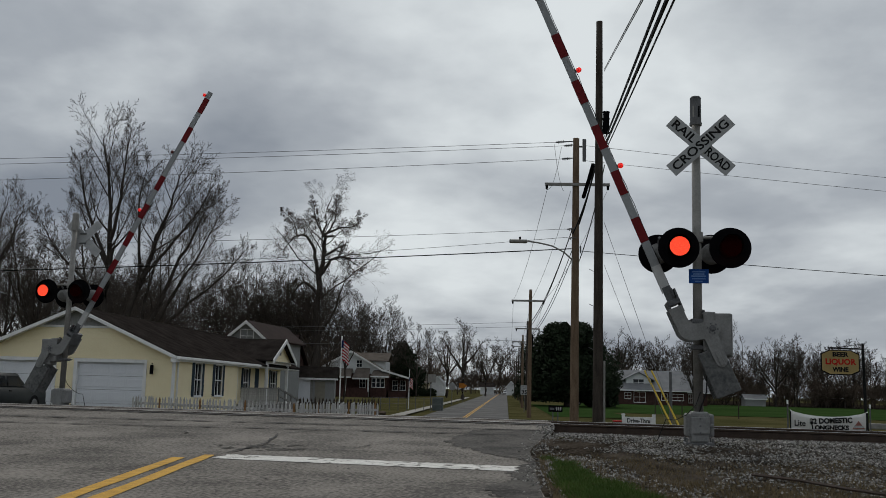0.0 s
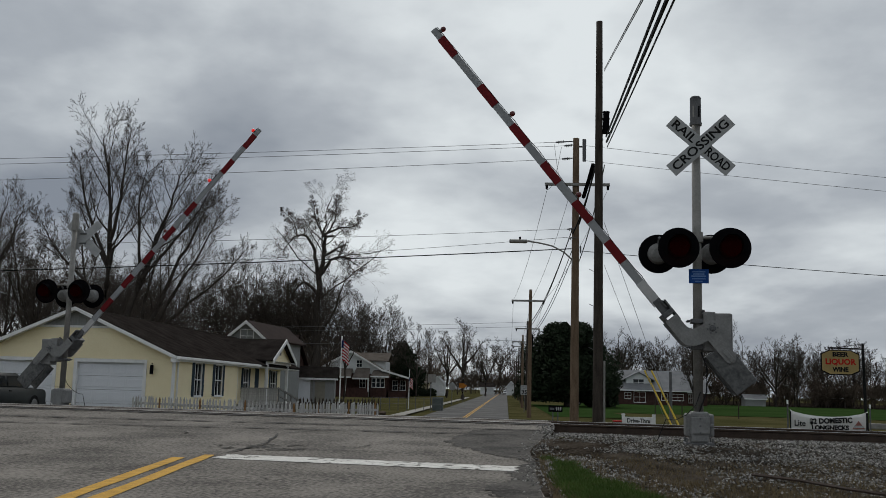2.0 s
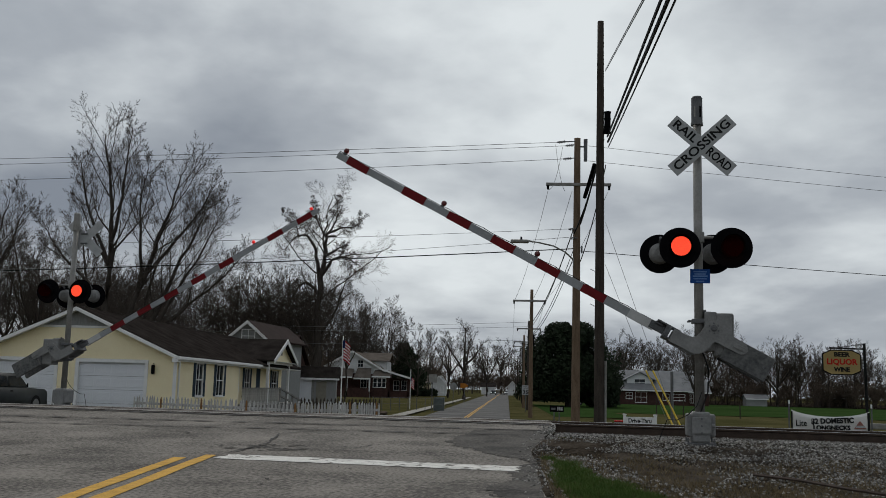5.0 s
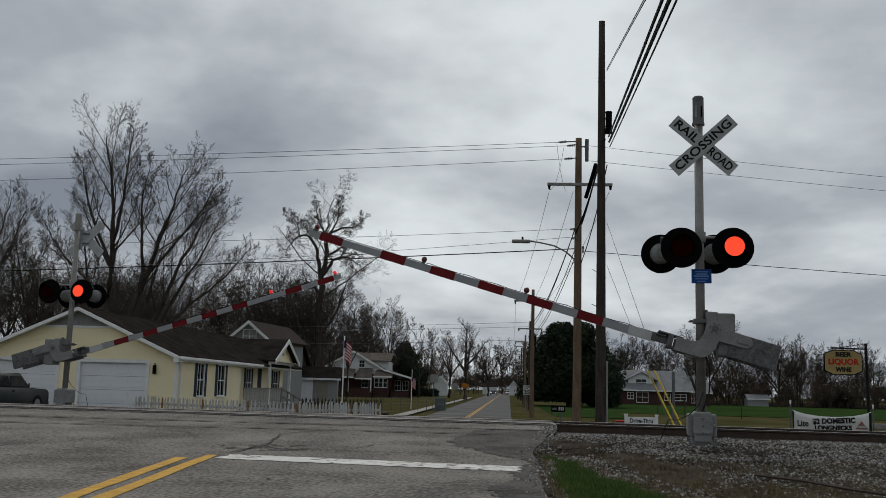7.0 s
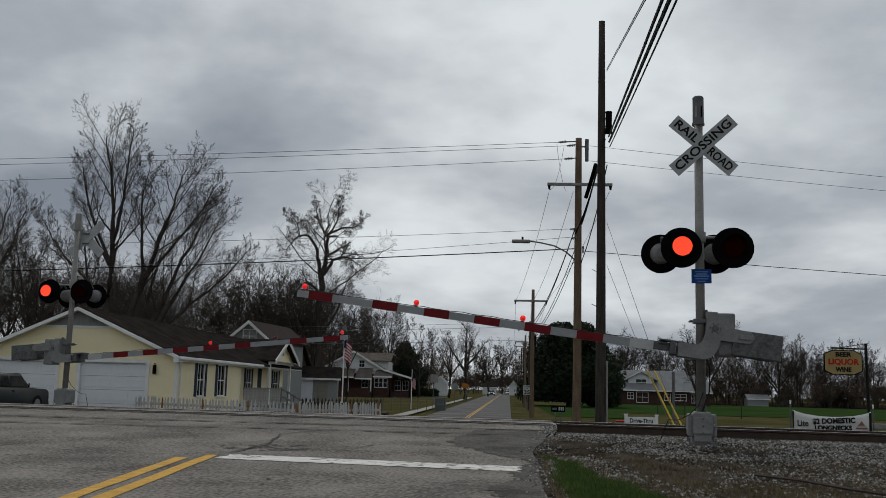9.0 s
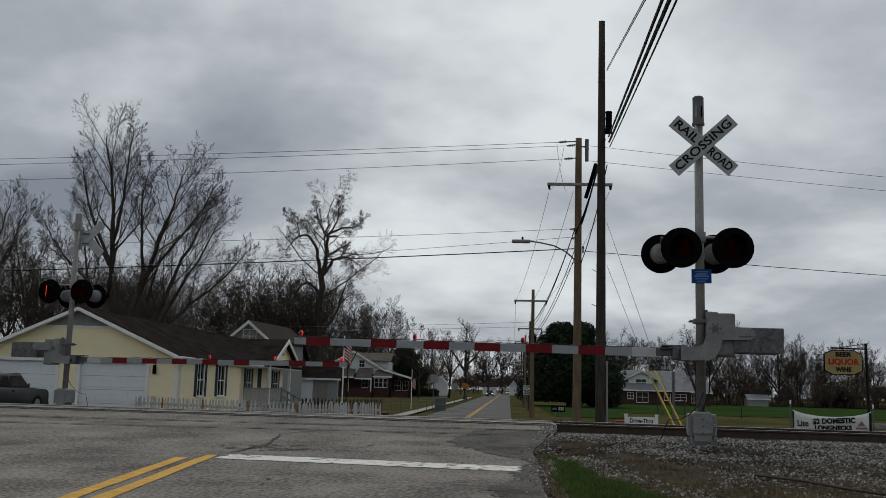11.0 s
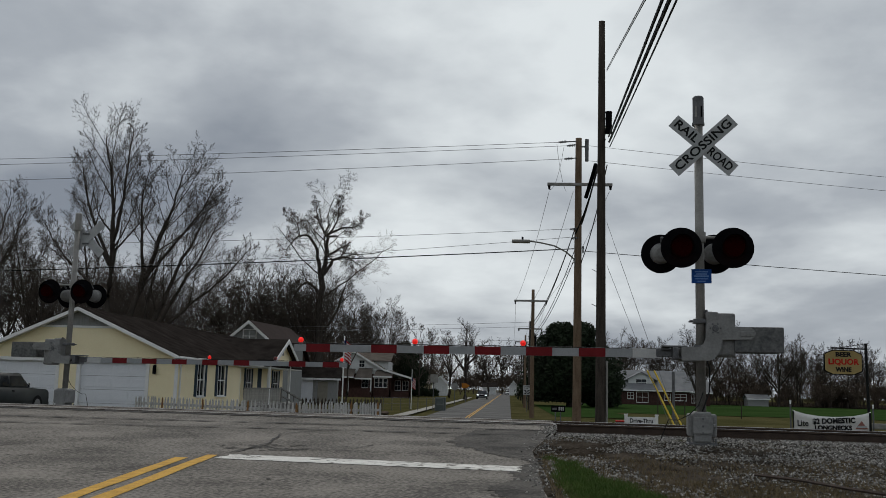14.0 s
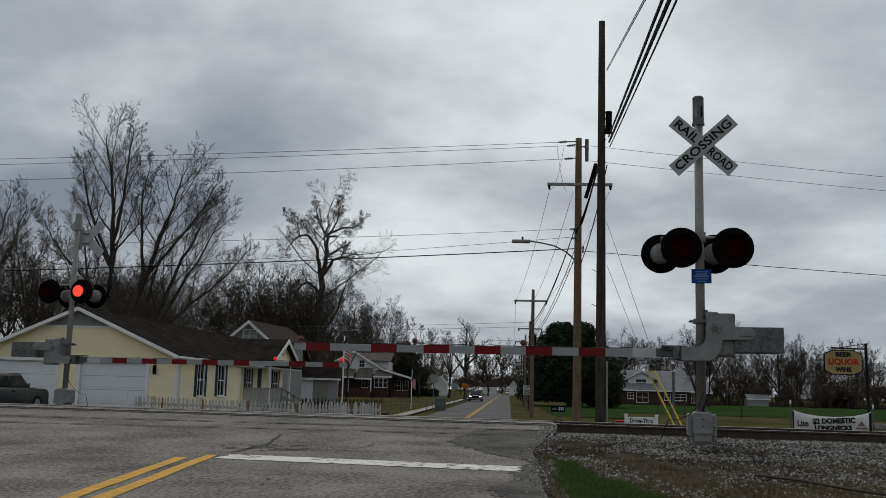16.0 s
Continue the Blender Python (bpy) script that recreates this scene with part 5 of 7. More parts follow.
def window(house, at, w, h, frame_mat=None, shutters=None, bars=(1, 1), glass=None, sill=True, label="white sash window"):
    """A sash window on a wall; its own -y looks outwards, its origin is the middle of the sill."""
    t = 0.055 if w > 0.5 else 0.04
    bm = boxed(-w / 2 - t, -w / 2, -0.05, 0.03, -t, h + t)
    box(bm, w / 2, w / 2 + t, -0.05, 0.03, -t, h + t)
    box(bm, -w / 2, w / 2, -0.05, 0.03, h, h + t)
    box(bm, -w / 2, w / 2, -0.05, 0.03, -t, 0)
    box(bm, -w / 2, w / 2, -0.03, 0.015, h / 2 - 0.025, h / 2 + 0.025)
    for k in range(bars[0]):
        x = -w / 2 + w * (k + 1) / (bars[0] + 1)
        box(bm, x - 0.014, x + 0.014, -0.022, 0.01, 0, h / 2 - 0.025)
        box(bm, x - 0.014, x + 0.014, -0.022, 0.01, h / 2 + 0.025, h)
    win = part("window", bm, frame_mat or M_WHITE, house, label, at)
    part("pane", boxed(-w / 2, w / 2, 0.012, 0.02, 0, h / 2 - 0.02), glass or M_GLASS, win)
    part("pane", boxed(-w / 2, w / 2, 0.012, 0.02, h / 2 + 0.02, h), glass or M_GLASS, win)
    if sill:
        part("sill", boxed(-w / 2 - 0.09, w / 2 + 0.09, -0.1, 0.0, -t - 0.04, -t, 0.004), frame_mat or M_WHITE, win)
    if shutters:
        for s in (-1, 1):
            xa = s * (w / 2 + t + 0.17)
            bm = boxed(xa - 0.16, xa + 0.16, -0.045, 0.0, -0.06, h + 0.06, 0.004)
            for k in range(14):
                z = 0.02 + (h - 0.02) * k / 14
                box(bm, xa - 0.12, xa + 0.12, -0.056, -0.046, z, z + 0.055)
            part("shutter", bm, M_SHUTTER, win, "dark blue louvred shutter")
    return win


def slab(bm, a, b, c, d, t):
    """A roof plane with thickness from four corners."""
    q = [Vector(v) for v in (a, b, c, d)]
    lo = [bm.verts.new(v) for v in q]
    hi = [bm.verts.new(v + Vector((0, 0, t))) for v in q]
    bm.faces.new(hi)
    bm.faces.new(lo[::-1])
    for i in range(4):
        bm.faces.new((lo[i], lo[(i + 1) % 4], hi[(i + 1) % 4], hi[i]))
    bmesh.ops.recalc_face_normals(bm, faces=bm.faces[:])
    return bm


def yellow_house():
    h = thing("yellow_house", Matrix.Identity(4), "pale yellow vinyl-sided ranch house with two white garage doors", "house")
    X0, X1, Y0, Y1, ZB, ZE, XR, ZR = -21.85, -13.5, 39.2, 63.0, -0.45, 2.10, -17.675, 3.93
    rise = (ZR - ZE) / (X1 - XR)
    # garage front
    bm = lap_wall(bmesh.new(), (X0, Y0, 0), (X1, Y0, 0), ZB, 3.22, (0, -1, 0), holes=((0.45, 3.35, ZB - 1, 1.82), (4.25, 7.15, ZB - 1, 1.82)), top=lambda z: (0, X1 - X0) if z < ZE else ((z - ZE) / rise, (X1 - X0) - (z - ZE) / rise))
    part("front_wall", bm, M_SIDING, h, "pale yellow lapped siding")
    bm = prism(bmesh.new(), [(XR - (ZR - 3.22) / rise, 3.24), (XR + (ZR - 3.22) / rise, 3.24), (XR, ZR)], Y0 - 0.005, Y0 + 0.05)
    part("gable_top", bm, M_GREYSIDE, h, "grey vertical boards in the gable top")
    part("gable_band", boxed(XR - 1.7, XR + 1.7, Y0 - 0.045, Y0, 3.17, 3.26, 0.004), M_WHITE, h)
    part("gable_vent", boxed(XR + 0.35, XR + 0.6, Y0 - 0.03, Y0 - 0.006, 3.4, 3.62), M_GREYWOOD, h)
    for u0, u1 in ((0.45, 3.35), (4.25, 7.15)):
        xa, xb = X0 + u0, X0 + u1
        d = part("garage_door", boxed(xa + 0.06, xb - 0.06, Y0 + 0.10, Y0 + 0.14, ZB, 1.78), M_DOORWHITE, h, "white panelled garage door, closed")
        pm = mesh_of("panel", boxed(-0.29, 0.29, -0.014, 0.0, -0.17, 0.17, 0.008), M_DOORWHITE)
        for r in range(4):
            for c in range(4):
                part("panel", pm, None, d, "", pose(xa + 0.40 + c * (u1 - u0 - 0.8) / 3, Y0 + 0.099, ZB + 0.28 + r * 0.56))
        for r in range(1, 4):
            part("joint", boxed(xa + 0.06, xb - 0.06, Y0 + 0.096, Y0 + 0.099, ZB + r * 0.56 - 0.008, ZB + r * 0.56 + 0.004), M_CAST, d)
        bm = boxed(xa - 0.08, xa + 0.06, Y0 - 0.05, Y0 + 0.14, ZB, 1.92)
        box(bm, xb - 0.06, xb + 0.08, Y0 - 0.05, Y0 + 0.14, ZB, 1.92)
        box(bm, xa + 0.06, xb - 0.06, Y0 - 0.05, Y0 + 0.14, 1.78, 1.92)
        part("door_trim", bm, M_WHITE, h, "white garage door trim")
    part("garage_back", boxed(X0 + 0.1, X1 - 0.1, Y0 + 0.16, Y0 + 0.2, ZB, 2.0), M_GREYWOOD, h)
    for x in (X0, X1 - 0.0):
        part("corner_board", boxed(x - 0.06, x + 0.05, Y0 - 0.04, Y0 + 0.07, ZB, ZE), M_WHITE, h, "white corner board")
    lamp = part("wall_lamp", boxed(X1 - 0.95, X1 - 0.83, Y0 - 0.16, Y0 - 0.03, 1.35, 1.72, 0.02), M_BLACK, h, "small dark wall lantern")
    part("lantern_bracket", tubed((X1 - 0.89, Y0, 1.76), (X1 - 0.89, Y0 - 0.1, 1.78), 0.02, 0.02, 6), M_BLACK, lamp)
    # street side wall
    yw = 48.75
    bm = lap_wall(bmesh.new(), (X1, Y0, 0), (X1, yw, 0), ZB, ZE, (1, 0, 0), holes=((2.75, 3.60, 0.50, 1.85), (5.75, 6.75, 0.50, 1.85)))
    part("side_wall", bm, M_SIDING, h, "pale yellow lapped siding")
    for y, w in ((42.35, 0.92), (45.45, 1.1)):
        window(h, pose(X1 + 0.0, y, 0.50, 0, 0, 90), w, 1.35, shutters=True, bars=(1, 1))
    part("inner_core", boxed(X0 + 0.05, X1 - 0.05, Y0 + 0.25, 48.8, ZB, ZE - 0.05), M_GREYWOOD, h)
    XP = X1 - 1.1
    part("rear_core", boxed(X0 + 0.05, XP - 0.05, 48.8, Y1, ZB, ZE - 0.05), M_GREYWOOD, h)
    part("porch_ceiling", boxed(XP, X1 + 0.15, 48.85, 62.9, ZE - 0.14, ZE - 0.10), M_WHITE, h)
    part("porch_cheek", boxed(XP, X1, yw - 0.02, yw + 0.08, ZB, ZE - 0.15), M_SIDING, h)
    # porch bay, set back
    part("porch_wall_cut", boxed(X1 - 0.04, X1 + 0.01, yw, yw + 0.1, ZB, ZE), M_WHITE, h)
    bm = lap_wall(bmesh.new(), (XP, yw + 0.1, 0), (XP, 62.9, 0), ZB, ZE, (1, 0, 0), holes=((5.05, 6.1, 0.35, 1.85), (7.6, 8.5, -0.1, 1.95), (11.4, 12.7, 0.35, 1.85)))
    part("porch_wall", bm, M_SIDING, h, "pale yellow lapped siding under the porch")
    window(h, pose(XP, 54.42, 0.35, 0, 0, 90), 1.05, 1.5, shutters=True, bars=(1, 1))
    window(h, pose(XP, 60.9, 0.35, 0, 0, 90), 1.3, 1.5, shutters=True, bars=(1, 1))
    part("front_door", boxed(XP - 0.02, XP + 0.03, 56.45, 57.35, -0.05, 1.95, 0.01), M_SHUTTER, h, "dark front door in the porch")
    # roofs
    ov = 0.20
    bm = bmesh.new()
    zo = ZE - ov * rise
    slab(bm, (X1 + ov, Y0 - 0.35, zo), (X1 + ov, 63.3, zo), (XR, 63.3, ZR), (XR, Y0 - 0.35, ZR), 0.10)
    slab(bm, (X0 - ov, Y0 - 0.35, zo), (XR, Y0 - 0.35, ZR), (XR, 63.3, ZR), (X0 - ov, 63.3, zo), 0.10)
    part("roof", bm, M_SHINGLE, h, "dark brown shingle roof")
    for s in (-1, 1):
        e = X1 + ov if s > 0 else X0 - ov
        bm = prism(bmesh.new(), [(XR, ZR - 0.06), (XR, ZR + 0.085), (e, zo + 0.085), (e, zo - 0.06)], Y0 - 0.40, Y0 - 0.352)
        part("rake_board", bm, M_WHITE, h, "white rake board along the gable")
        bm = prism(bmesh.new(), [(XR, ZR - 0.03), (XR, ZR - 0.005), (e, zo - 0.005), (e, zo - 0.03)], Y0 - 0.35, Y0)
        part("soffit", bm, M_WHITE, h)
    part("eave_box", boxed(X1 - 0.02, X1 + ov + 0.02, Y0 - 0.40, Y0 + 0.02, zo - 0.16, zo + 0.0), M_WHITE, h, "white boxed eave return")
    g = part("gutter", boxed(X1 + ov, X1 + ov + 0.11, Y0 - 0.36, 52.4, zo - 0.05, zo + 0.075, 0.02), M_WHITE, h, "white eaves gutter")
    part("fascia", boxed(X1 + ov - 0.03, X1 + ov, Y0 - 0.35, 52.4, zo - 0.12, zo), M_WHITE, h)
    part("eave_soffit", boxed(X1, X1 + ov - 0.03, Y0, 60, zo - 0.02, zo - 0.004), M_WHITE, h)
    part("downpipe", tubed((X1 + 0.06, Y0 + 0.35, ZB), (X1 + 0.06, Y0 + 0.35, zo), 0.04, 0.04, 8), M_WHITE, h)
    # porch gable towards the street
    XG, YA, YB, YM, ZM, ZG = -13.30, 54.1, 60.0, 57.0, 3.60, 2.36
    k = (ZM - ZG) / (YB - YM)
    bm = bmesh.new()
    ye0, ye1, ze = YA - 0.1, YB + 0.1, ZG - 0.1 * k
    slab(bm, (XG + 0.35, ye0, ze), (XG + 0.35, YM, ZM), (XR - 0.3, YM, ZM), (XR - 0.3, ye0, ze), 0.10)
    slab(bm, (XG + 0.35, YM, ZM), (XG + 0.35, ye1, ze), (XR - 0.3, ye1, ze), (XR - 0.3, YM, ZM), 0.10)
    part("porch_roof", bm, M_SHINGLE, h, "dark brown shingle porch roof")
    bm = lap_wall(bmesh.new(), (XG, YA, 0), (XG, YB, 0), ZG + 0.02, ZM - 0.05, (1, 0, 0), top=lambda z: ((z - ZG) / k, (YB - YA) - (z - ZG) / k))
    part("porch_gable", bm, M_SIDING, h, "pale yellow lapped porch gable")
    part("gable_vent", boxed(XG - 0.01, XG + 0.035, YM - 0.22, YM + 0.22, 2.75, 3.1), M_GREYWOOD, h, "grey louvred gable vent")
    for s in (-1, 1):
        ye = YM + s * (YB - YM + 0.1)
        bm = bmesh.new()
        slab(bm, (XG + 0.352, YM, ZM - 0.14), (XG + 0.352, ye, ze - 0.14), (XG + 0.39, ye, ze - 0.14), (XG + 0.39, YM, ZM - 0.14), 0.25)
        part("rake_board", bm, M_WHITE, h, "white rake board of the porch")
    part("porch_beam", boxed(XG - 0.1, XG + 0.04, YA, YB, ZG - 0.17, ZG, 0.01), M_WHITE, h)
    part("porch_soffit", boxed(X1, XG + 0.3, YA, YB, ZG - 0.03, ZG - 0.01), M_WHITE, h)
    for y in (54.2, 59.3):
        p = part("porch_post", boxed(XG - 0.12, XG + 0.02, y - 0.10, y + 0.10, ZB, ZG - 0.172, 0.01), M_WHITE, h, "white square porch post")
    part("porch_deck", boxed(XP, XG + 0.05, 48.9, 62.8, ZB, -0.08), M_GREYWOOD, h, "weathered grey deck")
    rail_me = mesh_of("baluster", boxed(-0.02, 0.02, -0.02, 0.02, 0, 0.88), M_PICKET)
    for k2 in range(46):
        part("baluster", rail_me, None, h, "", pose(XG + 0.0, 48.95 + k2 * 0.175, -0.08))
    part("hand_rail", boxed(XG - 0.05, XG + 0.05, 48.9, 57.0, 0.80, 0.86), M_GREYWOOD, h, "weathered grey hand rail")
    for dz in (0.86, 0.45):
        bm = bmesh.new()
        slab(bm, (XG - 0.04, 57.0, dz - 0.06), (XG + 0.04, 57.0, dz - 0.06), (XG + 0.9, 59.6, dz - 0.85), (XG + 0.82, 59.6, dz - 0.85), 0.09)
        part("ramp_rail", bm, M_GREYWOOD, h, "weathered grey ramp rail")
    for k2 in range(4):
        y = 57.0 + k2 * 0.8
        part("ramp_post", boxed(XG + 0.2 * k2, XG + 0.2 * k2 + 0.08, y - 0.04, y + 0.04, -0.5, 0.86 - 0.19 * k2), M_GREYWOOD, h)
    return h


yellow_house()


def gable_house(name, label, at, w, d, eave, ridge, wall, roof, along="x", windows=(), ov=0.4, category="house", porch=None, trim=None):
    """A plain house: w along its x, d along its y; -y is the front. windows: (x, z, w, h) on the front; porch: (x0, x1, depth, z)."""
    h = thing(name, at, label, category)
    bm = boxed(-w / 2, w / 2, 0, d, -0.6, eave)
    if along == "x":
        for s in (-1, 1):
            prism(bm, [(0, eave), (d, eave), (d / 2, ridge)], -0.05, 0.05, m=Matrix.Translation((s * (w / 2 - 0.05), 0, 0)) @ pose(0, 0, 0, 0, 0, 90) @ Matrix.Diagonal((1, 1, 1, 1)))
    else:
        for y in (0.05, d - 0.05):
            prism(bm, [(-w / 2, eave), (w / 2, eave), (0, ridge)], y - 0.05, y + 0.05)
    part("wall", bm, wall, h)
    bm = bmesh.new()
    if along == "x":
        k = (ridge - eave) / (d / 2)
        slab(bm, (-w / 2 - ov, -ov, eave - ov * k), (w / 2 + ov, -ov, eave - ov * k), (w / 2 + ov, d / 2, ridge), (-w / 2 - ov, d / 2, ridge), 0.14)
        slab(bm, (-w / 2 - ov, d / 2, ridge), (w / 2 + ov, d / 2, ridge), (w / 2 + ov, d + ov, eave - ov * k), (-w / 2 - ov, d + ov, eave - ov * k), 0.14)
    else:
        k = (ridge - eave) / (w / 2)
        slab(bm, (-w / 2 - ov, -ov, eave - ov * k), (0, -ov, ridge), (0, d + ov, ridge), (-w / 2 - ov, d + ov, eave - ov * k), 0.14)
        slab(bm, (0, -ov, ridge), (w / 2 + ov, -ov, eave - ov * k), (w / 2 + ov, d + ov, eave - ov * k), (0, d + ov, ridge), 0.14)
        for s in (-1, 1):
            b2 = prism(bmesh.new(), [(0, ridge - 0.14), (0, ridge + 0.12), (s * (w / 2 + ov), eave - ov * k + 0.12), (s * (w / 2 + ov), eave - ov * k - 0.14)], -ov - 0.05, -ov - 0.003)
            part("rake_board", b2, trim or M_WHITE, h, "white rake board")
    part("roof", bm, roof, h)
    if along == "x":
        part("fascia", boxed(-w / 2 - ov, w / 2 + ov, -ov - 0.05, -ov - 0.003, eave - ov * k - 0.04, eave - ov * k + 0.13), trim or M_WHITE, h)
    for x, z, ww, hh in windows:
        window(h, pose(x, -0.01, z), ww, hh)
    if porch:
        x0, x1, dp, z = porch
        bm = bmesh.new()
        slab(bm, (x0, -dp, z), (x1, -dp, z), (x1, 0.0, z + 0.7), (x0, 0.0, z + 0.7), 0.12)
        part("porch_roof", bm, roof, h)
        for i in range(3):
            x = x0 + 0.25 + (x1 - x0 - 0.5) * i / 2
            part("porch_post", boxed(x - 0.1, x + 0.1, -dp + 0.1, -dp + 0.3, -0.6, z), M_WHITE, h, "white porch post")
        part("porch_floor", boxed(x0, x1, -dp, 0, -0.6, 0.1), M_BRICK, h)
    return h


# dormer house behind the yellow one
dh = gable_house("brown_house", "older white gabled house with a dark red roof behind trees", pose(-19.9, 74, -0.4, 0, 0, -6), 2.8, 9, 5.0, 6.15, M_GREYSIDE, M_ROOFRED, "y", ((0, 4.6, 1.0, 0.95),), 0.35)
gable_house("brown_house", "low wing of an old house with a dark red roof", pose(-23.3, 88, -0.4, 0, 0, -3), 6.4, 7, 3.6, 6.0, M_BRICK, M_ROOFRED, "x")
# white garage farther along the street
gg = gable_house("white_garage", "low garage with a plain white door and dark roof", pose(-18.3, 92, -0.6, 0, 0, 8), 4.4, 3.4, 2.36, 3.3, M_GREYSIDE, M_SHINGLE, "x", (), 0.3)
part("garage_door", boxed(-2.15, -0.1, -0.06, -0.002, -0.1, 2.25, 0.01), M_DOORWHITE, gg, "plain white garage door")
part("corner_post", boxed(-0.05, 0.15, -0.08, -0.002, -0.1, 2.3), M_GREYWOOD, gg)
part("side_door", boxed(0.35, 1.3, -0.05, -0.002, -0.1, 2.0, 0.01), material("beige_door_paint", (0.20, 0.185, 0.15), (0.27, 0.25, 0.21), 0.7, scale=3), gg, "grey side door")


def bungalow():
    """A brick bungalow with a broad white gable, a dormer and several low porch roofs towards the street."""
    h = thing("bungalow", pose(-20.9, 150, 0.0, 0, 0, 0), "white-gabled brick bungalow with tan shingle roofs and porches", "house")
    part("wall", boxed(-7.8, 2.0, 0, 11, -0.6, 3.0), M_BRICK, h, "dark red brick wall")
    part("gable_face", prism(bmesh.new(), [(-7.7, 3.0), (1.9, 3.0), (1.9, 3.5), (-2.9, 6.25), (-7.7, 3.5)], 0.0, 0.2), M_WHITESIDE, h, "white clapboard gable")
    part("rear_gable", prism(bmesh.new(), [(-7.7, 3.0), (1.9, 3.0), (1.9, 3.5), (-2.9, 6.25), (-7.7, 3.5)], 10.8, 11), M_WHITESIDE, h)
    bm = bmesh.new()
    slab(bm, (-2.9, -0.5, 6.3), (2.25, -0.5, 3.4), (2.25, 11.4, 3.4), (-2.9, 11.4, 6.3), 0.16)
    slab(bm, (-8.05, -0.5, 3.4), (-2.9, -0.5, 6.3), (-2.9, 11.4, 6.3), (-8.05, 11.4, 3.4), 0.16)
    part("roof", bm, M_ROOFTAN, h, "tan shingle roof")
    for sgn in (-1, 1):
        e = -2.9 + sgn * 5.15
        part("rake_board", prism(bmesh.new(), [(-2.9, 6.18), (-2.9, 6.48), (e, 3.58), (e, 3.28)], -0.58, -0.505), M_WHITE, h, "white rake board")
    window(h, pose(-1.6, -0.02, 4.0), 0.8, 1.0)
    part("dormer", boxed(-0.6, 2.15, 3.0, 8.5, 3.5, 5.0, 0.02), M_WHITESIDE, h, "white dormer box")
    bm = bmesh.new()
    slab(bm, (-2.2, 2.6, 4.98), (2.6, 2.6, 4.98), (2.6, 6.2, 6.3), (-2.2, 6.2, 6.3), 0.13)
    slab(bm, (-2.2, 6.2, 6.3), (2.6, 6.2, 6.3), (2.6, 9.0, 5.0), (-2.2, 9.0, 5.0), 0.13)
    part("dormer_roof", bm, M_ROOFTAN, h, "tan shingle dormer roof")
    # low roofs along the front
    for x0, x1, dp, z0, z1 in ((-5.4, -2.3, 3.4, 2.35, 3.6), (-2.25, 0.35, 2.6, 2.2, 3.75), (0.45, 3.3, 1.9, 2.55, 3.45)):
        bm = bmesh.new()
        slab(bm, (x0, -dp, z0), (x1, -dp, z0), (x1 - 0.25, 0.0, z1), (x0 + 0.25, 0.0, z1), 0.12)
        part("porch_roof", bm, M_ROOFTAN, h, "tan-brown shingle porch roof")
        part("porch_fascia", boxed(x0, x1, -dp - 0.05, -dp - 0.003, z0 - 0.12, z0 + 0.1), M_WHITE, h)
    for x, y, z in ((-3.15, -3.2, 2.34), (-5.2, -3.2, 2.34), (0.2, -2.4, 2.19)):
        part("porch_post", boxed(x - 0.11, x + 0.11, y, y + 0.2, -0.6, z), M_WHITE, h, "white porch post")
    part("porch_floor", boxed(-5.4, 0.3, -3.2, 0, -0.6, 0.25), M_BRICK, h)
    part("porch_wall", boxed(-5.3, 0.2, -3.1, -2.9, 0.25, 0.8), M_BRICK, h)
    part("front_bay", boxed(0.45, 2.9, -1.5, 0.0, -0.6, 2.55), M_BRICK, h, "brick front bay with a triple window")
    for k in range(3):
        window(h, pose(0.95 + k * 0.68, -1.52, 1.0), 0.52, 1.3, bars=(0, 0))
    window(h, pose(-1.0, -0.02, 0.9), 0.9, 1.3)
    # long side porch
    bm = bmesh.new()
    slab(bm, (1.9, -1.2, 3.55), (6.3, -1.2, 2.35), (6.3, 6, 2.35), (1.9, 6, 3.55), 0.13)
    part("side_porch_roof", bm, M_ROOFTAN, h, "long side porch roof")
    part("porch_fascia", prism(bmesh.new(), [(1.9, 3.5), (1.9, 3.78), (6.35, 2.55), (6.35, 2.27)], -1.27, -1.205), M_WHITE, h, "white sloping porch fascia")
    for x in (3.05, 6.0):
        part("porch_post", boxed(x - 0.1, x + 0.1, -1.1, -0.9, -0.6, 2.4), M_BRICK, h, "brick porch pier")
    part("porch_back_wall", boxed(2.2, 6.1, 1.4, 1.6, -0.6, 2.4), M_BRICK, h)
    part("porch_plinth", boxed(2.95, 6.1, -1.1, 1.4, -0.6, 0.35), M_BRICK, h)
    window(h, pose(3.9, 1.38, 0.6), 0.8, 1.4)
    window(h, pose(5.1, 1.38, 0.6), 0.8, 1.4)
    part("chimney", boxed(-5.2, -4.4, 5, 5.8, 4, 6.9, 0.03), M_BRICK, h, "brick chimney")
    return h


bungalow()
rc = gable_house("tan_house", "low tan house farther along the street", pose(-20.2, 200, -0.5), 8.5, 8, 2.6, 3.9, material("tan_siding", (0.30, 0.26, 0.17), (0.40, 0.35, 0.24), 0.8, scale=1), M_ROOFTAN, "x", ((2.5, 0.8, 1.3, 1.1),), 0.4)
gable_house("white_cottage", "small white cottage behind the trees", pose(-15.2, 220, -0.5), 3.2, 6, 2.6, 4.2, M_WHITESIDE, M_ROOFGREY, "y", ((-0.8, 0.7, 0.6, 1.4), (0.8, 0.7, 0.6, 1.4)), 0.3)
gable_house("end_house", "white house at the far end of the street", pose(-6.2, 335, -0.6), 4.5, 8, 2.4, 3.8, M_WHITESIDE, M_SHINGLE, "x", ((-1, 0.8, 1.0, 1.2), (1, 0.8, 1.0, 1.2)))
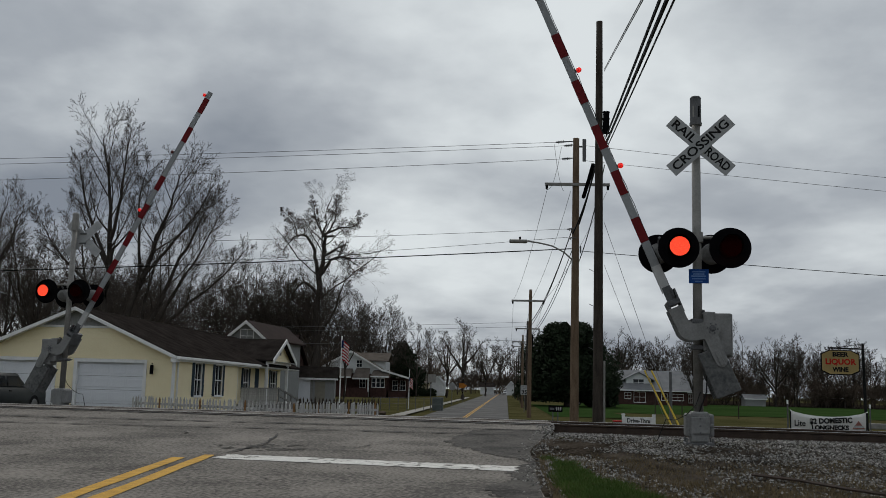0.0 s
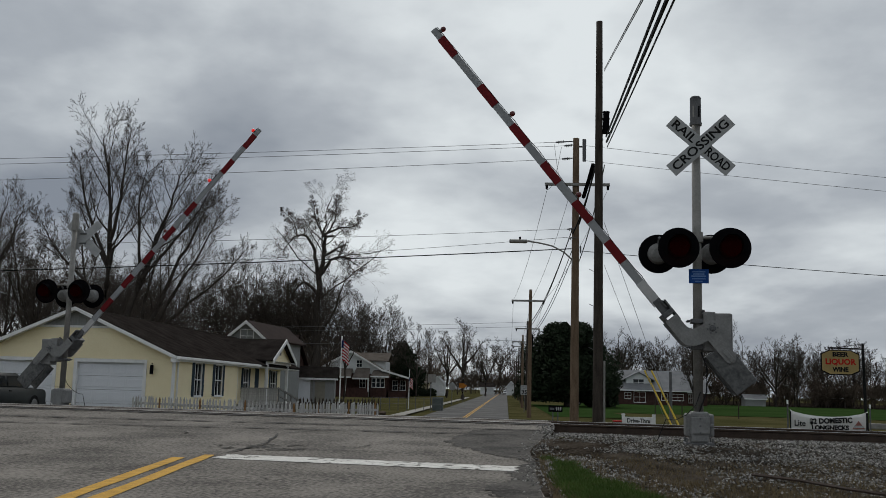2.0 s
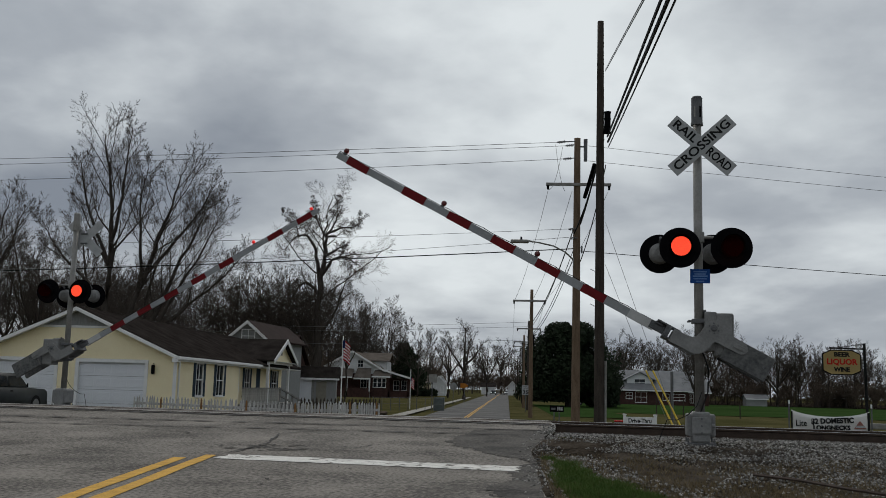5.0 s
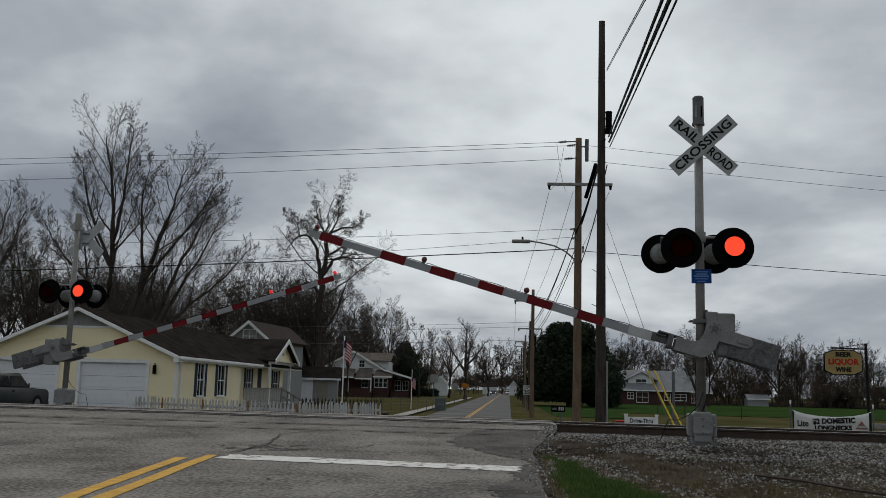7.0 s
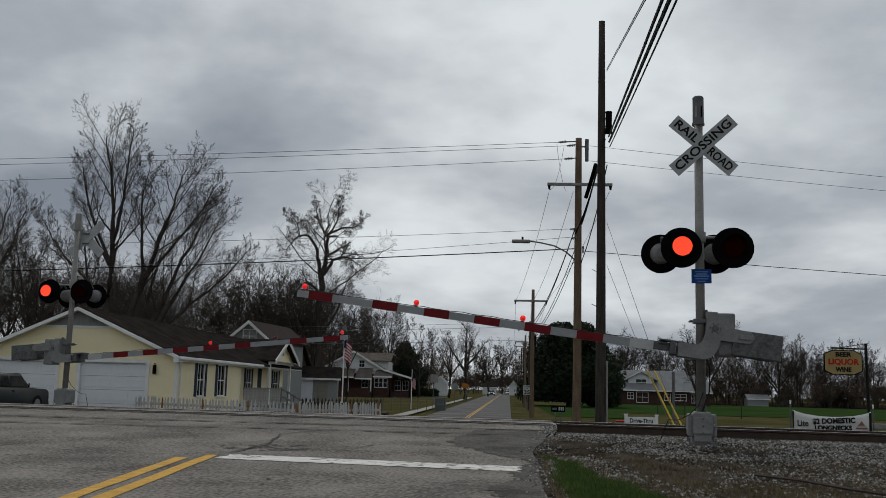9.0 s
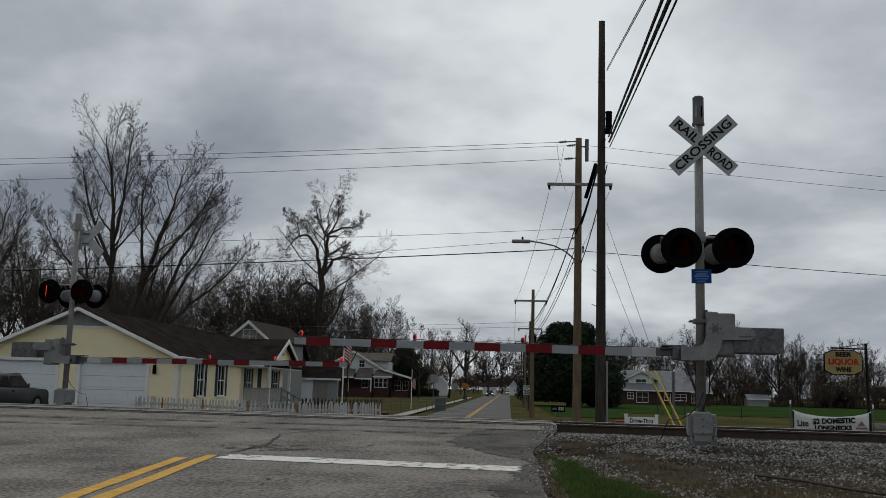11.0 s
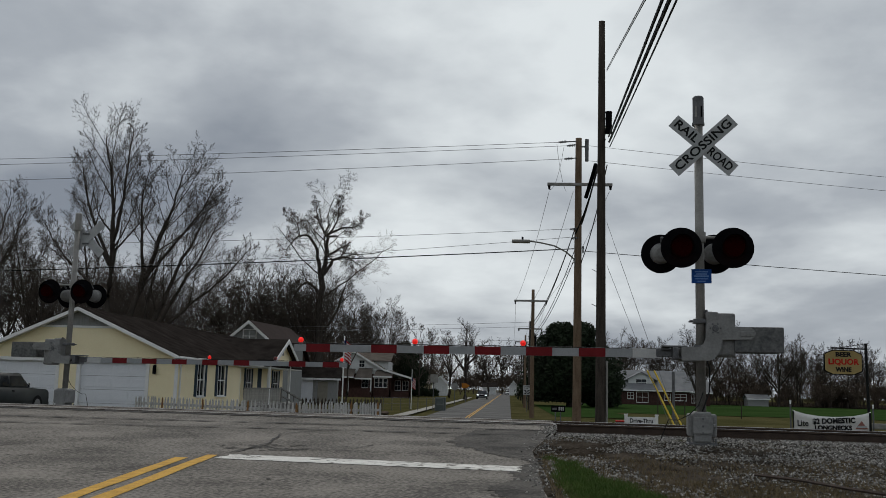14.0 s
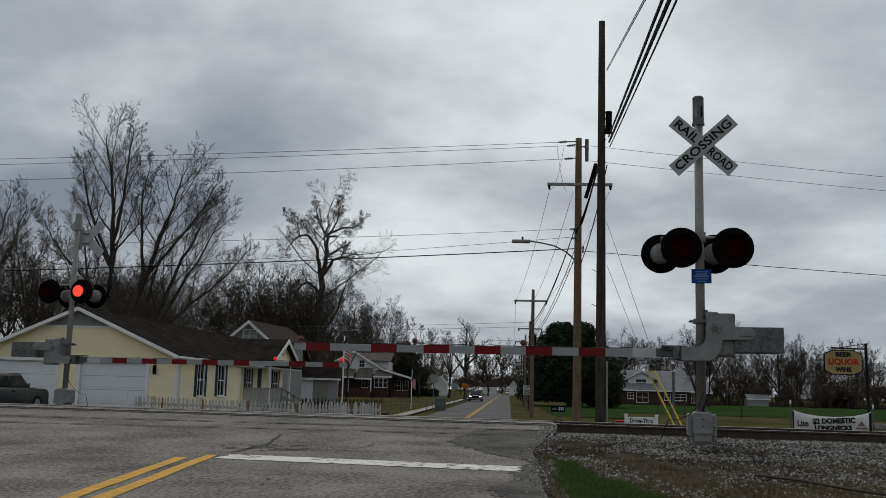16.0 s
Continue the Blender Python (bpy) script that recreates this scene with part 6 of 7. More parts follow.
gable_house("end_house", "white gabled house at the far end of the street", pose(2.0, 325, -0.6), 3, 9, 2.8, 4.6, M_WHITESIDE, M_ROOFRED, "y", ((0, 0.8, 1.2, 1.5),))
# brick house across the field
bh = gable_house("brick_house", "red-brick house with a grey metal roof and dormer", pose(21.6, 151.5, -0.2, 0, 0, 3), 12.2, 9, 1.95, 4.75, M_BRICK, M_ROOFGREY, "x", ((-5.2, 0.3, 0.9, 1.0), (-2.9, 0.5, 0.9, 0.9), (-1.1, 0.0, 1.7, 1.5), (2.7, 0.4, 0.9, 0.9), (4.7, 0.4, 1.7, 0.9)), 0.4)
part("dormer", prism(boxed(-3.0, 0.9, 1.2, 4, 2.3, 3.5), [(-3.0, 3.5), (0.9, 3.5), (-1.05, 4.45)], 1.2, 4), M_WHITESIDE, bh, "white dormer with a gable")
bm = bmesh.new()
slab(bm, (-3.6, 0.9, 3.2), (-1.05, 0.9, 4.5), (-1.05, 4.5, 4.5), (-3.6, 4.5, 3.2), 0.12)
slab(bm, (-1.05, 0.9, 4.5), (1.5, 0.9, 3.2), (1.5, 4.5, 3.2), (-1.05, 4.5, 4.5), 0.12)
part("dormer_roof", bm, M_ROOFGREY, bh)
window(bh, pose(-1.05, 1.18, 2.5), 1.6, 0.95)
br = gable_house("brick_house_wing", "lower brick wing with a grey metal roof", pose(29.2, 152.5, -0.3, 0, 0, 3), 3.4, 7, 1.9, 4.2, M_BRICK, M_ROOFGREY, "x", ((-0.9, 0.2, 0.5, 1.2), (0.4, 0.0, 0.9, 1.6)), 0.35)
gable_house("shed", "small grey shed with a pale metal roof at the wood's edge", pose(43.8, 175.3, -0.5), 3.5, 3.0, 1.2, 1.85, M_GREYSIDE, M_ROOFGREY, "x", (), 0.25, "shed")
gable_house("dark_barn", "dark low barn half hidden at the wood's edge", pose(61, 186, -0.5), 6, 4, 1.7, 2.4, M_TIE, M_TIE, "x", (), 0.25, "barn")

# ---- fences, flagpoles ----
picket_me = mesh_of("picket", prism(bmesh.new(), [(-0.036, 0), (0.036, 0), (0.036, 0.92), (0, 1.0), (-0.036, 0.92)], -0.01, 0.01), M_PICKET)
M_PICKETBROWN = material("bare_brown_picket", (0.16, 0.085, 0.035), (0.27, 0.15, 0.07), 0.9, scale=6)
brown_me = picket_me.copy()
brown_me.materials[0] = M_PICKETBROWN


def picket_fence(a, b, step, seed, label, me=None, zt=(0.0, 0.0)):
    r = random.Random(seed)
    a, b = Vector(a), Vector(b)
    f = thing("picket_fence", Matrix.Identity(4), label, "fence", "picket fences by the yellow house")
    n = int((b - a).length / step)
    ang = math.degrees(math.atan2(b.y - a.y, b.x - a.x))
    for i in range(n + 1):
        p = a.lerp(b, i / n)
        m = picket_me if (i % 13 != 9 or me) else brown_me
        part("picket", me or m, None, f, "", pose(p.x, p.y, p.z + r.uniform(-0.03, 0.03), r.uniform(-2, 2), r.uniform(-2.5, 2.5), ang))
    for z in (0.25, 0.72):
        bm = bmesh.new()
        slab(bm, (a.x, a.y + 0.015, a.z + z), (b.x, b.y + 0.015, b.z + z), (b.x, b.y + 0.05, b.z + z), (a.x, a.y + 0.05, a.z + z), 0.08)
        part("fence_rail", bm, M_PICKET if not me else me.materials[0], f)
    return f


picket_fence((-12.4, 32.2, -0.42), (-5.9, 27.4, -0.40), 0.165, 1, "peeling white picket fence in front of the yellow house")
picket_fence((-5.85, 27.5, -0.40), (-4.0, 30.9, -0.40), 0.105, 2, "weathered grey-white picket fence along the yard")
dark_me = picket_me.copy()
dark_me.materials[0] = M_TIE
picket_fence((-8.6, 41.0, -0.45), (-5.6, 43.5, -0.45), 0.17, 3, "dark unpainted picket fence behind the yard", dark_me)

M_FLAGRED = material("red_flag_cloth", (0.30, 0.015, 0.02), (0.40, 0.025, 0.03), 0.9, scale=8, bump=0)
M_FLAGWHITE = material("white_flag_cloth", (0.55, 0.55, 0.55), (0.70, 0.70, 0.70), 0.9, scale=8, bump=0)
M_FLAGBLUE = material("navy_flag_cloth", (0.012, 0.018, 0.06), (0.02, 0.03, 0.09), 0.9, scale=8, bump=0)


def flagpole(at, h, flag, label):
    f = thing("flagpole", at, label, "flagpole", "white flagpoles in the front yards")
    part("pole_tube", tubed((0, 0, -0.3), (0, 0, h), 0.035, 0.028, 8), M_WHITE, f)
    w, hh, zt = flag
    n = 13
    for k in range(n):
        bm = bmesh.new()
        top = zt - hh * k / n
        bot = zt - hh * (k + 1) / n
        pts = [(0.03 + w * i / 6, 0.05 * math.sin(i * 1.7 + k * 0.25)) for i in range(7)]
        for (xa, ya), (xb, yb) in zip(pts, pts[1:]):
            dz0, dz1 = -0.5 * hh * (xa / max(w, 0.01)) ** 1.5 * 0.5, -0.5 * hh * (xb / max(w, 0.01)) ** 1.5 * 0.5
            v = [bm.verts.new(c) for c in ((xa, ya, bot + dz0), (xb, yb, bot + dz1), (xb, yb, top + dz1), (xa, ya, top + dz0))]
            bm.faces.new(v)
        s = part("flag_stripe", bm, M_FLAGRED if k % 2 == 0 else M_FLAGWHITE, f, "striped flag cloth")
        s.modifiers.new("thickness", "SOLIDIFY").thickness = 0.006
    bm = boxed(0.0, 0.02 + w * 0.25, -0.07, -0.055, zt - hh * 0.4, zt - 0.01)
    part("flag_canton", bm, M_FLAGBLUE, f, "dark blue flag corner")
    return f


flagpole(pose(-8.05, 47.6, -0.45), 3.95, (0.34, 0.95, 3.75), "white flagpole with a limp striped flag")
flagpole(pose(-7.8, 79.7, -0.6), 3.15, (0.28, 0.8, 2.5), "short white flagpole with a limp striped flag")
ch = thing("chain_fence", Matrix.Identity(4), "rusty wire fence along the front yards", "fence")
for k in range(9):
    part("fence_post", tubed((-9.5 + k * 0.6, 70 + k * 0.3, -0.6), (-9.5 + k * 0.6, 70 + k * 0.3, 0.35), 0.025, 0.025, 6), M_CASTDK, ch)
for z in (0.33, -0.1):
    part("fence_wire", tubed((-9.6, 69.95, z), (-4.7, 72.4, z), 0.009, 0.009, 5), M_CASTDK, ch)
solid("guard_rail", boxed(13.95, 22, 39.6, 39.7, -0.05, 0.18, 0.03), M_GALV, "galvanised guard rail behind the banner", "guard rail")
for x in (7.0, 9.2, 5.95):
    solid("fence_stake", tubed((x * 1.9, 75, -0.6), (x * 1.9, 75, 0.75), 0.04, 0.04, 6), M_TIE, "thin dark fence stake in the grass", "fence stake", "fence stakes in the field")
for x, y, r in ((-8.0, 59.0, 0.4), (-7.5, 59.6, 0.3), (-8.7, 60, 0.32)):
    bm = bmesh.new()
    bmesh.ops.create_icosphere(bm, subdivisions=3, radius=r)
    for v in bm.verts:
        v.co *= 1 + 0.5 * noise.noise(v.co * 3 + Vector((x, y, 0)))
        v.co.z *= 0.4
    solid("brush_heap", bm, M_BRUSH, "low brown heap of brush on the lawn", "brush heap", at=pose(x, y, -0.5))


# ---- vehicles ----
M_TRUCKPAINT = material("dark_grey_green_car_paint", (0.026, 0.029, 0.029), (0.038, 0.042, 0.041), 0.5, 0.0, scale=2, bump=0)
M_TYRE = grey("black_tyre_rubber", 0.012, 0.022, rough=0.9)
M_RIM = grey("alloy_rim", 0.18, 0.3, rough=0.4, metal=0.6)
M_HEADLAMP = material("headlamp_glass", (0.5, 0.5, 0.5), (0.65, 0.65, 0.66), 0.15, scale=10, bump=0)
M_HEADLIT = material("lit_headlamp", (0.8, 0.8, 0.8), (0.9, 0.9, 0.9), 0.2, scale=10, bump=0, glow=((0.85, 0.93, 1.0), 1.2))


def wheel(car, x, y, r, w):
    bm = tubed((x - w / 2, y, r), (x + w / 2, y, r), r, r, 24)
    bmesh.ops.bevel(bm, geom=[e for e in bm.edges if len(e.link_faces) == 2 and abs(e.calc_face_angle(0)) > 1.0], offset=0.03, segments=2, affect="EDGES")
    t = part("wheel", bm, M_TYRE, car, "black tyre on a grey rim")
    s = 1 if x > 0 else -1
    part("rim", tubed((x + s * (w / 2 - 0.02), y, r), (x + s * (w / 2 + 0.008), y, r), r * 0.62, r * 0.58, 16), M_RIM, t)
    return t


def car(at, name, label, paint, L, W, H, hood, boot, belt=0.92, wheel_r=0.33, lit=False, rake=0.75):
    """A car or truck; its front looks along -y. hood and boot are the lengths of those parts."""
    c = thing(name, at, label, "pickup truck" if name == "pickup_truck" else "car")
    yf, yb = -L / 2, L / 2
    # lower body profile along y, extruded over the width with drawn-in sides
    prof = [(yf, 0.35), (yf, 0.62), (yf + 0.08, 0.80), (yf + 0.35, belt - 0.06), (yf + hood, belt), (yb - boot, belt + 0.02), (yb - 0.06, belt), (yb, 0.75), (yb, 0.38), (yb - 0.1, 0.28), (yf + 0.1, 0.25)]
    if name == "pickup_truck":
        prof[1:4] = [(yf, 0.66), (yf + 0.03, belt - 0.14), (yf + 0.14, belt - 0.05)]
    m = pose(0, 0, 0, 0, 0, 90)
    bm = prism(bmesh.new(), prof, -W / 2, W / 2, m)
    bmesh.ops.bevel(bm, geom=bm.edges[:], offset=0.05, segments=2, affect="EDGES")
    part("body", smooth(mesh_of("body", bm, paint)), None, c)
    ra, rb = yf + hood - 0.05, yb - boot + 0.05
    slope = 0.55 if boot < 1.6 else 0.25
    prof = [(ra, belt - 0.04), (ra + rake, H), (rb - slope, H), (rb, belt - 0.04)]
    bm = prism(bmesh.new(), prof, -W / 2 + 0.12, W / 2 - 0.12, m)
    for v in bm.verts:
        if v.co.z > H - 0.05:
            v.co.x *= 0.86
    bmesh.ops.bevel(bm, geom=bm.edges[:], offset=0.05, segments=2, affect="EDGES")
    cab = part("cabin", smooth(mesh_of("cabin", bm, paint)), None, c)
    bm = bmesh.new()
    wd = W / 2 - 0.2
    v = [bm.verts.new(p) for p in ((-wd, ra + 0.03, belt + 0.04), (wd, ra + 0.03, belt + 0.04), (wd * 0.86, ra + rake - 0.09, H - 0.09), (-wd * 0.86, ra + rake - 0.09, H - 0.09))]
    bm.faces.new(v)
    ws = part("windscreen", bm, M_GLASS, cab, "dark windscreen")
    ws.location = (0, -0.035, 0.02)
    for s in (-1, 1):
        span_ = rb - slope - ra - 0.85
        for k in range(2):
            ya = ra + (0.47 * rake if k == 0 else 0.85 + span_ * 0.5 + 0.05)
            yt = ra + rake + 0.05 if k == 0 else ya
            yc = ra + 0.85 + span_ * 0.5 - 0.05 if k == 0 else rb - slope - 0.05
            bm = bmesh.new()
            xb, xt = s * (W / 2 - 0.108), s * ((W / 2 - 0.12) * 0.86 + 0.02)
            v = [bm.verts.new(p) for p in ((xb, ya, belt + 0.05), (xb, yc, belt + 0.05), (xt, yc, H - 0.1), (xt, yt, H - 0.1))]
            bm.faces.new(v if s > 0 else v[::-1])
            part("side_window", bm, M_GLASS, cab, "dark side window")
        hl = part("headlight", boxed(s * W * 0.36 - 0.17, s * W * 0.36 + 0.17, yf - 0.02, yf + 0.08, 0.62, 0.76, 0.02), M_HEADLIT if lit else M_HEADLAMP, c, "headlight")
        part("mirror", boxed(s * (W / 2 + 0.0) - 0.06, s * (W / 2) + 0.12 * s + 0.06, ra + 0.42, ra + 0.52, belt + 0.02, belt + 0.17, 0.02), M_BLACK, c, "black wing mirror")
        for y in (yf + L * 0.18, yb - L * 0.2):
            wheel(c, s * (W / 2 - 0.1), y, wheel_r, 0.22)
        part("door_handle", boxed(s * (W / 2 + 0.005) - 0.015, s * (W / 2 + 0.005) + 0.015, ra + 1.35, ra + 1.5, belt - 0.13, belt - 0.09), M_BLACK, c)
    part("grille", boxed(-W * 0.22, W * 0.22, yf - 0.015, yf + 0.05, 0.5, 0.72, 0.01), M_BLACK, c, "dark grille")
    part("bumper", boxed(-W / 2 + 0.03, W / 2 - 0.03, yf - 0.08, yf + 0.1, 0.32, 0.48, 0.03), M_CASTDK, c)
    return c


# pickup in front of the garage, nose to the street
truck = car(pose(-18.5, 34.1, -0.30, 0, 0, 178), "pickup_truck", "dark green-grey four-door pickup truck parked by the garage", M_TRUCKPAINT, 4.9, 1.9, 1.53, 1.25, 1.2, 1.0, 0.38, rake=0.55)
moving_car = car(pose(-3.9, 300, -0.6), "car", "dark blue oncoming car with lit headlights", material("dark_blue_car_paint", (0.018, 0.024, 0.035), (0.025, 0.033, 0.046), 0.2, 0.3, scale=2, bump=0), 4.7, 1.85, 1.47, 1.15, 0.9, 0.90, 0.33, True)
car(pose(0.2, 345, -0.6), "car", "pale car far along the street", M_WHITE, 4.5, 1.8, 1.5, 1.1, 0.8, 0.92, 0.33, False)
car(pose(10.6, 125, -0.6, 0, 0, 90), "car", "dark car parked under the evergreen", M_TRUCKPAINT, 4.6, 1.8, 1.5, 1.1, 0.7, 0.92, 0.33, False)


# ---- trees ----
def leafy(name, at, label, h, w, seed, count=9000, leaf=0.16, base=0.0, pointed=0.0, mat=None):
    """An evergreen: trunk, limbs and a crown of many small leaf clumps of uneven outline."""
    r = random.Random(seed)
    t = thing(name, at, label, "tree")
    part("trunk", raw("trunk", *taper(h * 0.8, w * 0.04, w * 0.015, 8, 4), M_BARK), None, t)
    vs, fs = [], []
    lobes = []
    for k in range(46):
        z = base + (h - base) * r.uniform(0.04, 0.97)
        f = (z - base) / (h - base)
        rad = w / 2 * (min(1.0, (1 - f) * 1.6 + 0.05) ** pointed if pointed else math.sqrt(max(0.02, 1 - (1.75 * f - 0.75) ** 2 if f > 0.43 else 1)))
        a = r.uniform(0, 6.28)
        q = rad * r.uniform(0.45, 0.85)
        lobes.append((q * math.cos(a), q * math.sin(a), z, max(0.35, rad * r.uniform(0.28, 0.5))))
    for k in range(count):
        cx, cy, cz, cr = r.choice(lobes)
        d = Vector((r.gauss(0, 1), r.gauss(0, 1), r.gauss(0, 0.8))).normalized() * cr * r.uniform(0.55, 1.12)
        p = Vector((cx, cy, cz)) + d
        if p.z < base + 0.05:
            continue
        u = Vector((r.gauss(0, 1), r.gauss(0, 1), r.gauss(0, 1))).normalized()
        w_ = u.orthogonal().normalized()
        s = leaf * r.uniform(0.5, 1.4)
        n = len(vs)
        vs += [tuple(p - u * s), tuple(p + w_ * s * 0.55), tuple(p + u * s), tuple(p - w_ * s * 0.55)]
        fs.append((n, n + 1, n + 2, n + 3))
    part("crown", raw("crown", vs, fs, mat or M_NEEDLE), None, t, "dense dark green foliage")
    return t


leafy("evergreen_tree", pose(7.0, 111, -0.6), "large dark broadleaf evergreen tree beside the street", 9.3, 11.0, 4, 46000, 0.20, 0.5, 0.62)
leafy("evergreen_tree", pose(-19.6, 185, -0.6), "dark green pine behind the bungalow", 10.2, 9.0, 5, 12000, 0.22, 0.8, 0.8)
leafy("evergreen_tree", pose(11.2, 116, -0.6), "dark evergreen bush beside the larger tree", 4.6, 3.6, 6, 7000, 0.2, 0.0)
for k, (x, y, s) in enumerate(((-17.6, 188, 1.7), (-15.9, 190, 1.5), (-14.3, 191, 1.4))):
    leafy("shrub", pose(x, y, -0.6), "clipped dark green shrub by a house", s, s * 1.5, 20 + k, 2500, 0.1)

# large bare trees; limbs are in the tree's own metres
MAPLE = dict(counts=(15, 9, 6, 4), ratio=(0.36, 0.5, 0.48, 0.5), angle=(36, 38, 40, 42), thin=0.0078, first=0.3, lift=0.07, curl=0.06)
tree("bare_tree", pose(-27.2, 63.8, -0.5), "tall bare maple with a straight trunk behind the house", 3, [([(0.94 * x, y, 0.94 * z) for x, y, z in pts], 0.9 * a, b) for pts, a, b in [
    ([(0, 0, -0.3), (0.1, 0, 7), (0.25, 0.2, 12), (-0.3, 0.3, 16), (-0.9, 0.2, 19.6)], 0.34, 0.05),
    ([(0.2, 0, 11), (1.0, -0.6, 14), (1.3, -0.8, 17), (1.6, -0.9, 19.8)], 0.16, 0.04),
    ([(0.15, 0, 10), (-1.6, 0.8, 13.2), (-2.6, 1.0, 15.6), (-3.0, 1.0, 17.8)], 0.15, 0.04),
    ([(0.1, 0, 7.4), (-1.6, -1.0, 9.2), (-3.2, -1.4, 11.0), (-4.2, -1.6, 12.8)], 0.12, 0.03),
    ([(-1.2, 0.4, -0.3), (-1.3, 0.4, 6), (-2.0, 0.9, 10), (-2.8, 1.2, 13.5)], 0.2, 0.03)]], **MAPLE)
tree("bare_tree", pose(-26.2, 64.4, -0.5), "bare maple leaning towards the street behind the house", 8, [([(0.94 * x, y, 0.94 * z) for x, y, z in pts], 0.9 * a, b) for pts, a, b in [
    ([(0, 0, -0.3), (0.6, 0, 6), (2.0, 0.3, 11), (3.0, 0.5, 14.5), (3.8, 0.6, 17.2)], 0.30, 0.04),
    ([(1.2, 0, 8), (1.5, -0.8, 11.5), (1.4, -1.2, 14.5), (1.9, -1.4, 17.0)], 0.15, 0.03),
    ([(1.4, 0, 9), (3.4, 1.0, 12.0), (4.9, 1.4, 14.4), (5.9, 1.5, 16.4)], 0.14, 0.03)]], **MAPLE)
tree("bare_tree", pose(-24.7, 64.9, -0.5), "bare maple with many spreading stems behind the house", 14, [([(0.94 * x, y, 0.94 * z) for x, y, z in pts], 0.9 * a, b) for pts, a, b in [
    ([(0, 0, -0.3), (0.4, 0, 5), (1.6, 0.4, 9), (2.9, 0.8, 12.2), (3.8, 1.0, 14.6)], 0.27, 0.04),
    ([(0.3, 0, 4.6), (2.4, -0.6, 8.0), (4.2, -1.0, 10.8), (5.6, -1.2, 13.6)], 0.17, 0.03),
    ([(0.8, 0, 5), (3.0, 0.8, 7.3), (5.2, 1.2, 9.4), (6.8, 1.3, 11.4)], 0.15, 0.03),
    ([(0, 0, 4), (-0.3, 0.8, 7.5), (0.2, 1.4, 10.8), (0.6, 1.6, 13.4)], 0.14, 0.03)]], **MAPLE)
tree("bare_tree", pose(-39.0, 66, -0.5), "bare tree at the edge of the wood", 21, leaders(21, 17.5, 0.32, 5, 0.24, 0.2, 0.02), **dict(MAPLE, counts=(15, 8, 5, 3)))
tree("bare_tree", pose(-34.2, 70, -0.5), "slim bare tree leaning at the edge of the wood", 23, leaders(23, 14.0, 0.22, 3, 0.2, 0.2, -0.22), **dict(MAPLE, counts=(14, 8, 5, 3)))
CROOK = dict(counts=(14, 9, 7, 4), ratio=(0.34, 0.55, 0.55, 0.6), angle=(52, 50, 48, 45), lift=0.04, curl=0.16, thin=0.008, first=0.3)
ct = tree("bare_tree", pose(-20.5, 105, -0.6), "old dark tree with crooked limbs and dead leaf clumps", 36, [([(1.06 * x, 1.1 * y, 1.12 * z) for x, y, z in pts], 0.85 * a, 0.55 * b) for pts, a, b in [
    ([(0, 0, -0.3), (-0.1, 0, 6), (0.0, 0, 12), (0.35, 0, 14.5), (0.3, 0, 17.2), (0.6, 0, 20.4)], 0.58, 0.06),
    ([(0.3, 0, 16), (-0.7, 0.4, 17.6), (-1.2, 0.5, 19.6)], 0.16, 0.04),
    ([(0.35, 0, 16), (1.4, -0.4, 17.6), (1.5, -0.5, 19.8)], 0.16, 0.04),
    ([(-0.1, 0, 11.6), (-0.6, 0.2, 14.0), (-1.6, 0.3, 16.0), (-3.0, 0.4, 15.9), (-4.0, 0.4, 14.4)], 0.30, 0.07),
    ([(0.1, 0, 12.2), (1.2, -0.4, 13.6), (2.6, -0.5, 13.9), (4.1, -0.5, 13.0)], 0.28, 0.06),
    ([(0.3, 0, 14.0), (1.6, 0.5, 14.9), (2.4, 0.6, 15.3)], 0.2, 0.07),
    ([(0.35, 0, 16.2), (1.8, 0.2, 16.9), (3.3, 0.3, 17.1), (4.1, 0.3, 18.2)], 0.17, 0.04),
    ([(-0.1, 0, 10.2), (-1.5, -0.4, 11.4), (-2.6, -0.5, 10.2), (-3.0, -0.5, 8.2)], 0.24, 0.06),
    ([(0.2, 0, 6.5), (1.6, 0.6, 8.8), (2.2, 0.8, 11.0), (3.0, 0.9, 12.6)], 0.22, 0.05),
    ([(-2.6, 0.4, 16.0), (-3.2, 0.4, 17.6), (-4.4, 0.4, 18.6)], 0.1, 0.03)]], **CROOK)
part("dead_stub", smooth(mesh_of("dead_stub", tubed((0.37, -0.1, 17.9), (1.5, -0.3, 17.95), 0.12, 0.10, 8), M_BARK)), None, ct, "broken dead limb stub")
r = random.Random(77)
vs, fs = [], []
cen = [(-4.0, 0, 14.4), (-4.6, 0.5, 13.6), (-3.3, -0.3, 16.2), (-4.3, 0, 15.4), (3.6, 0, 12.6), (4.3, 0.3, 13.2), (2.9, 0, 14.2)]
for k in range(900):
    c = r.choice(cen)
    p = Vector(c) * 1.11 + Vector((r.gauss(0, 0.45), r.gauss(0, 0.5), r.gauss(0, 0.4)))
    u = Vector((r.gauss(0, 1), r.gauss(0, 1), r.gauss(0, 1))).normalized()
    w_ = u.orthogonal().normalized()
    n = len(vs)
    s = r.uniform(0.04, 0.10)
    vs += [tuple(p - u * s), tuple(p + w_ * s * 0.6), tuple(p + u * s), tuple(p - w_ * s * 0.6)]
    fs.append((n, n + 1, n + 2, n + 3))
part("dead_leaves", raw("dead_leaves", vs, fs, M_DRYLEAF), None, ct, "clumps of dead brown leaves")
SLIM = dict(counts=(12, 8, 5, 3), thin=0.010, first=0.2)
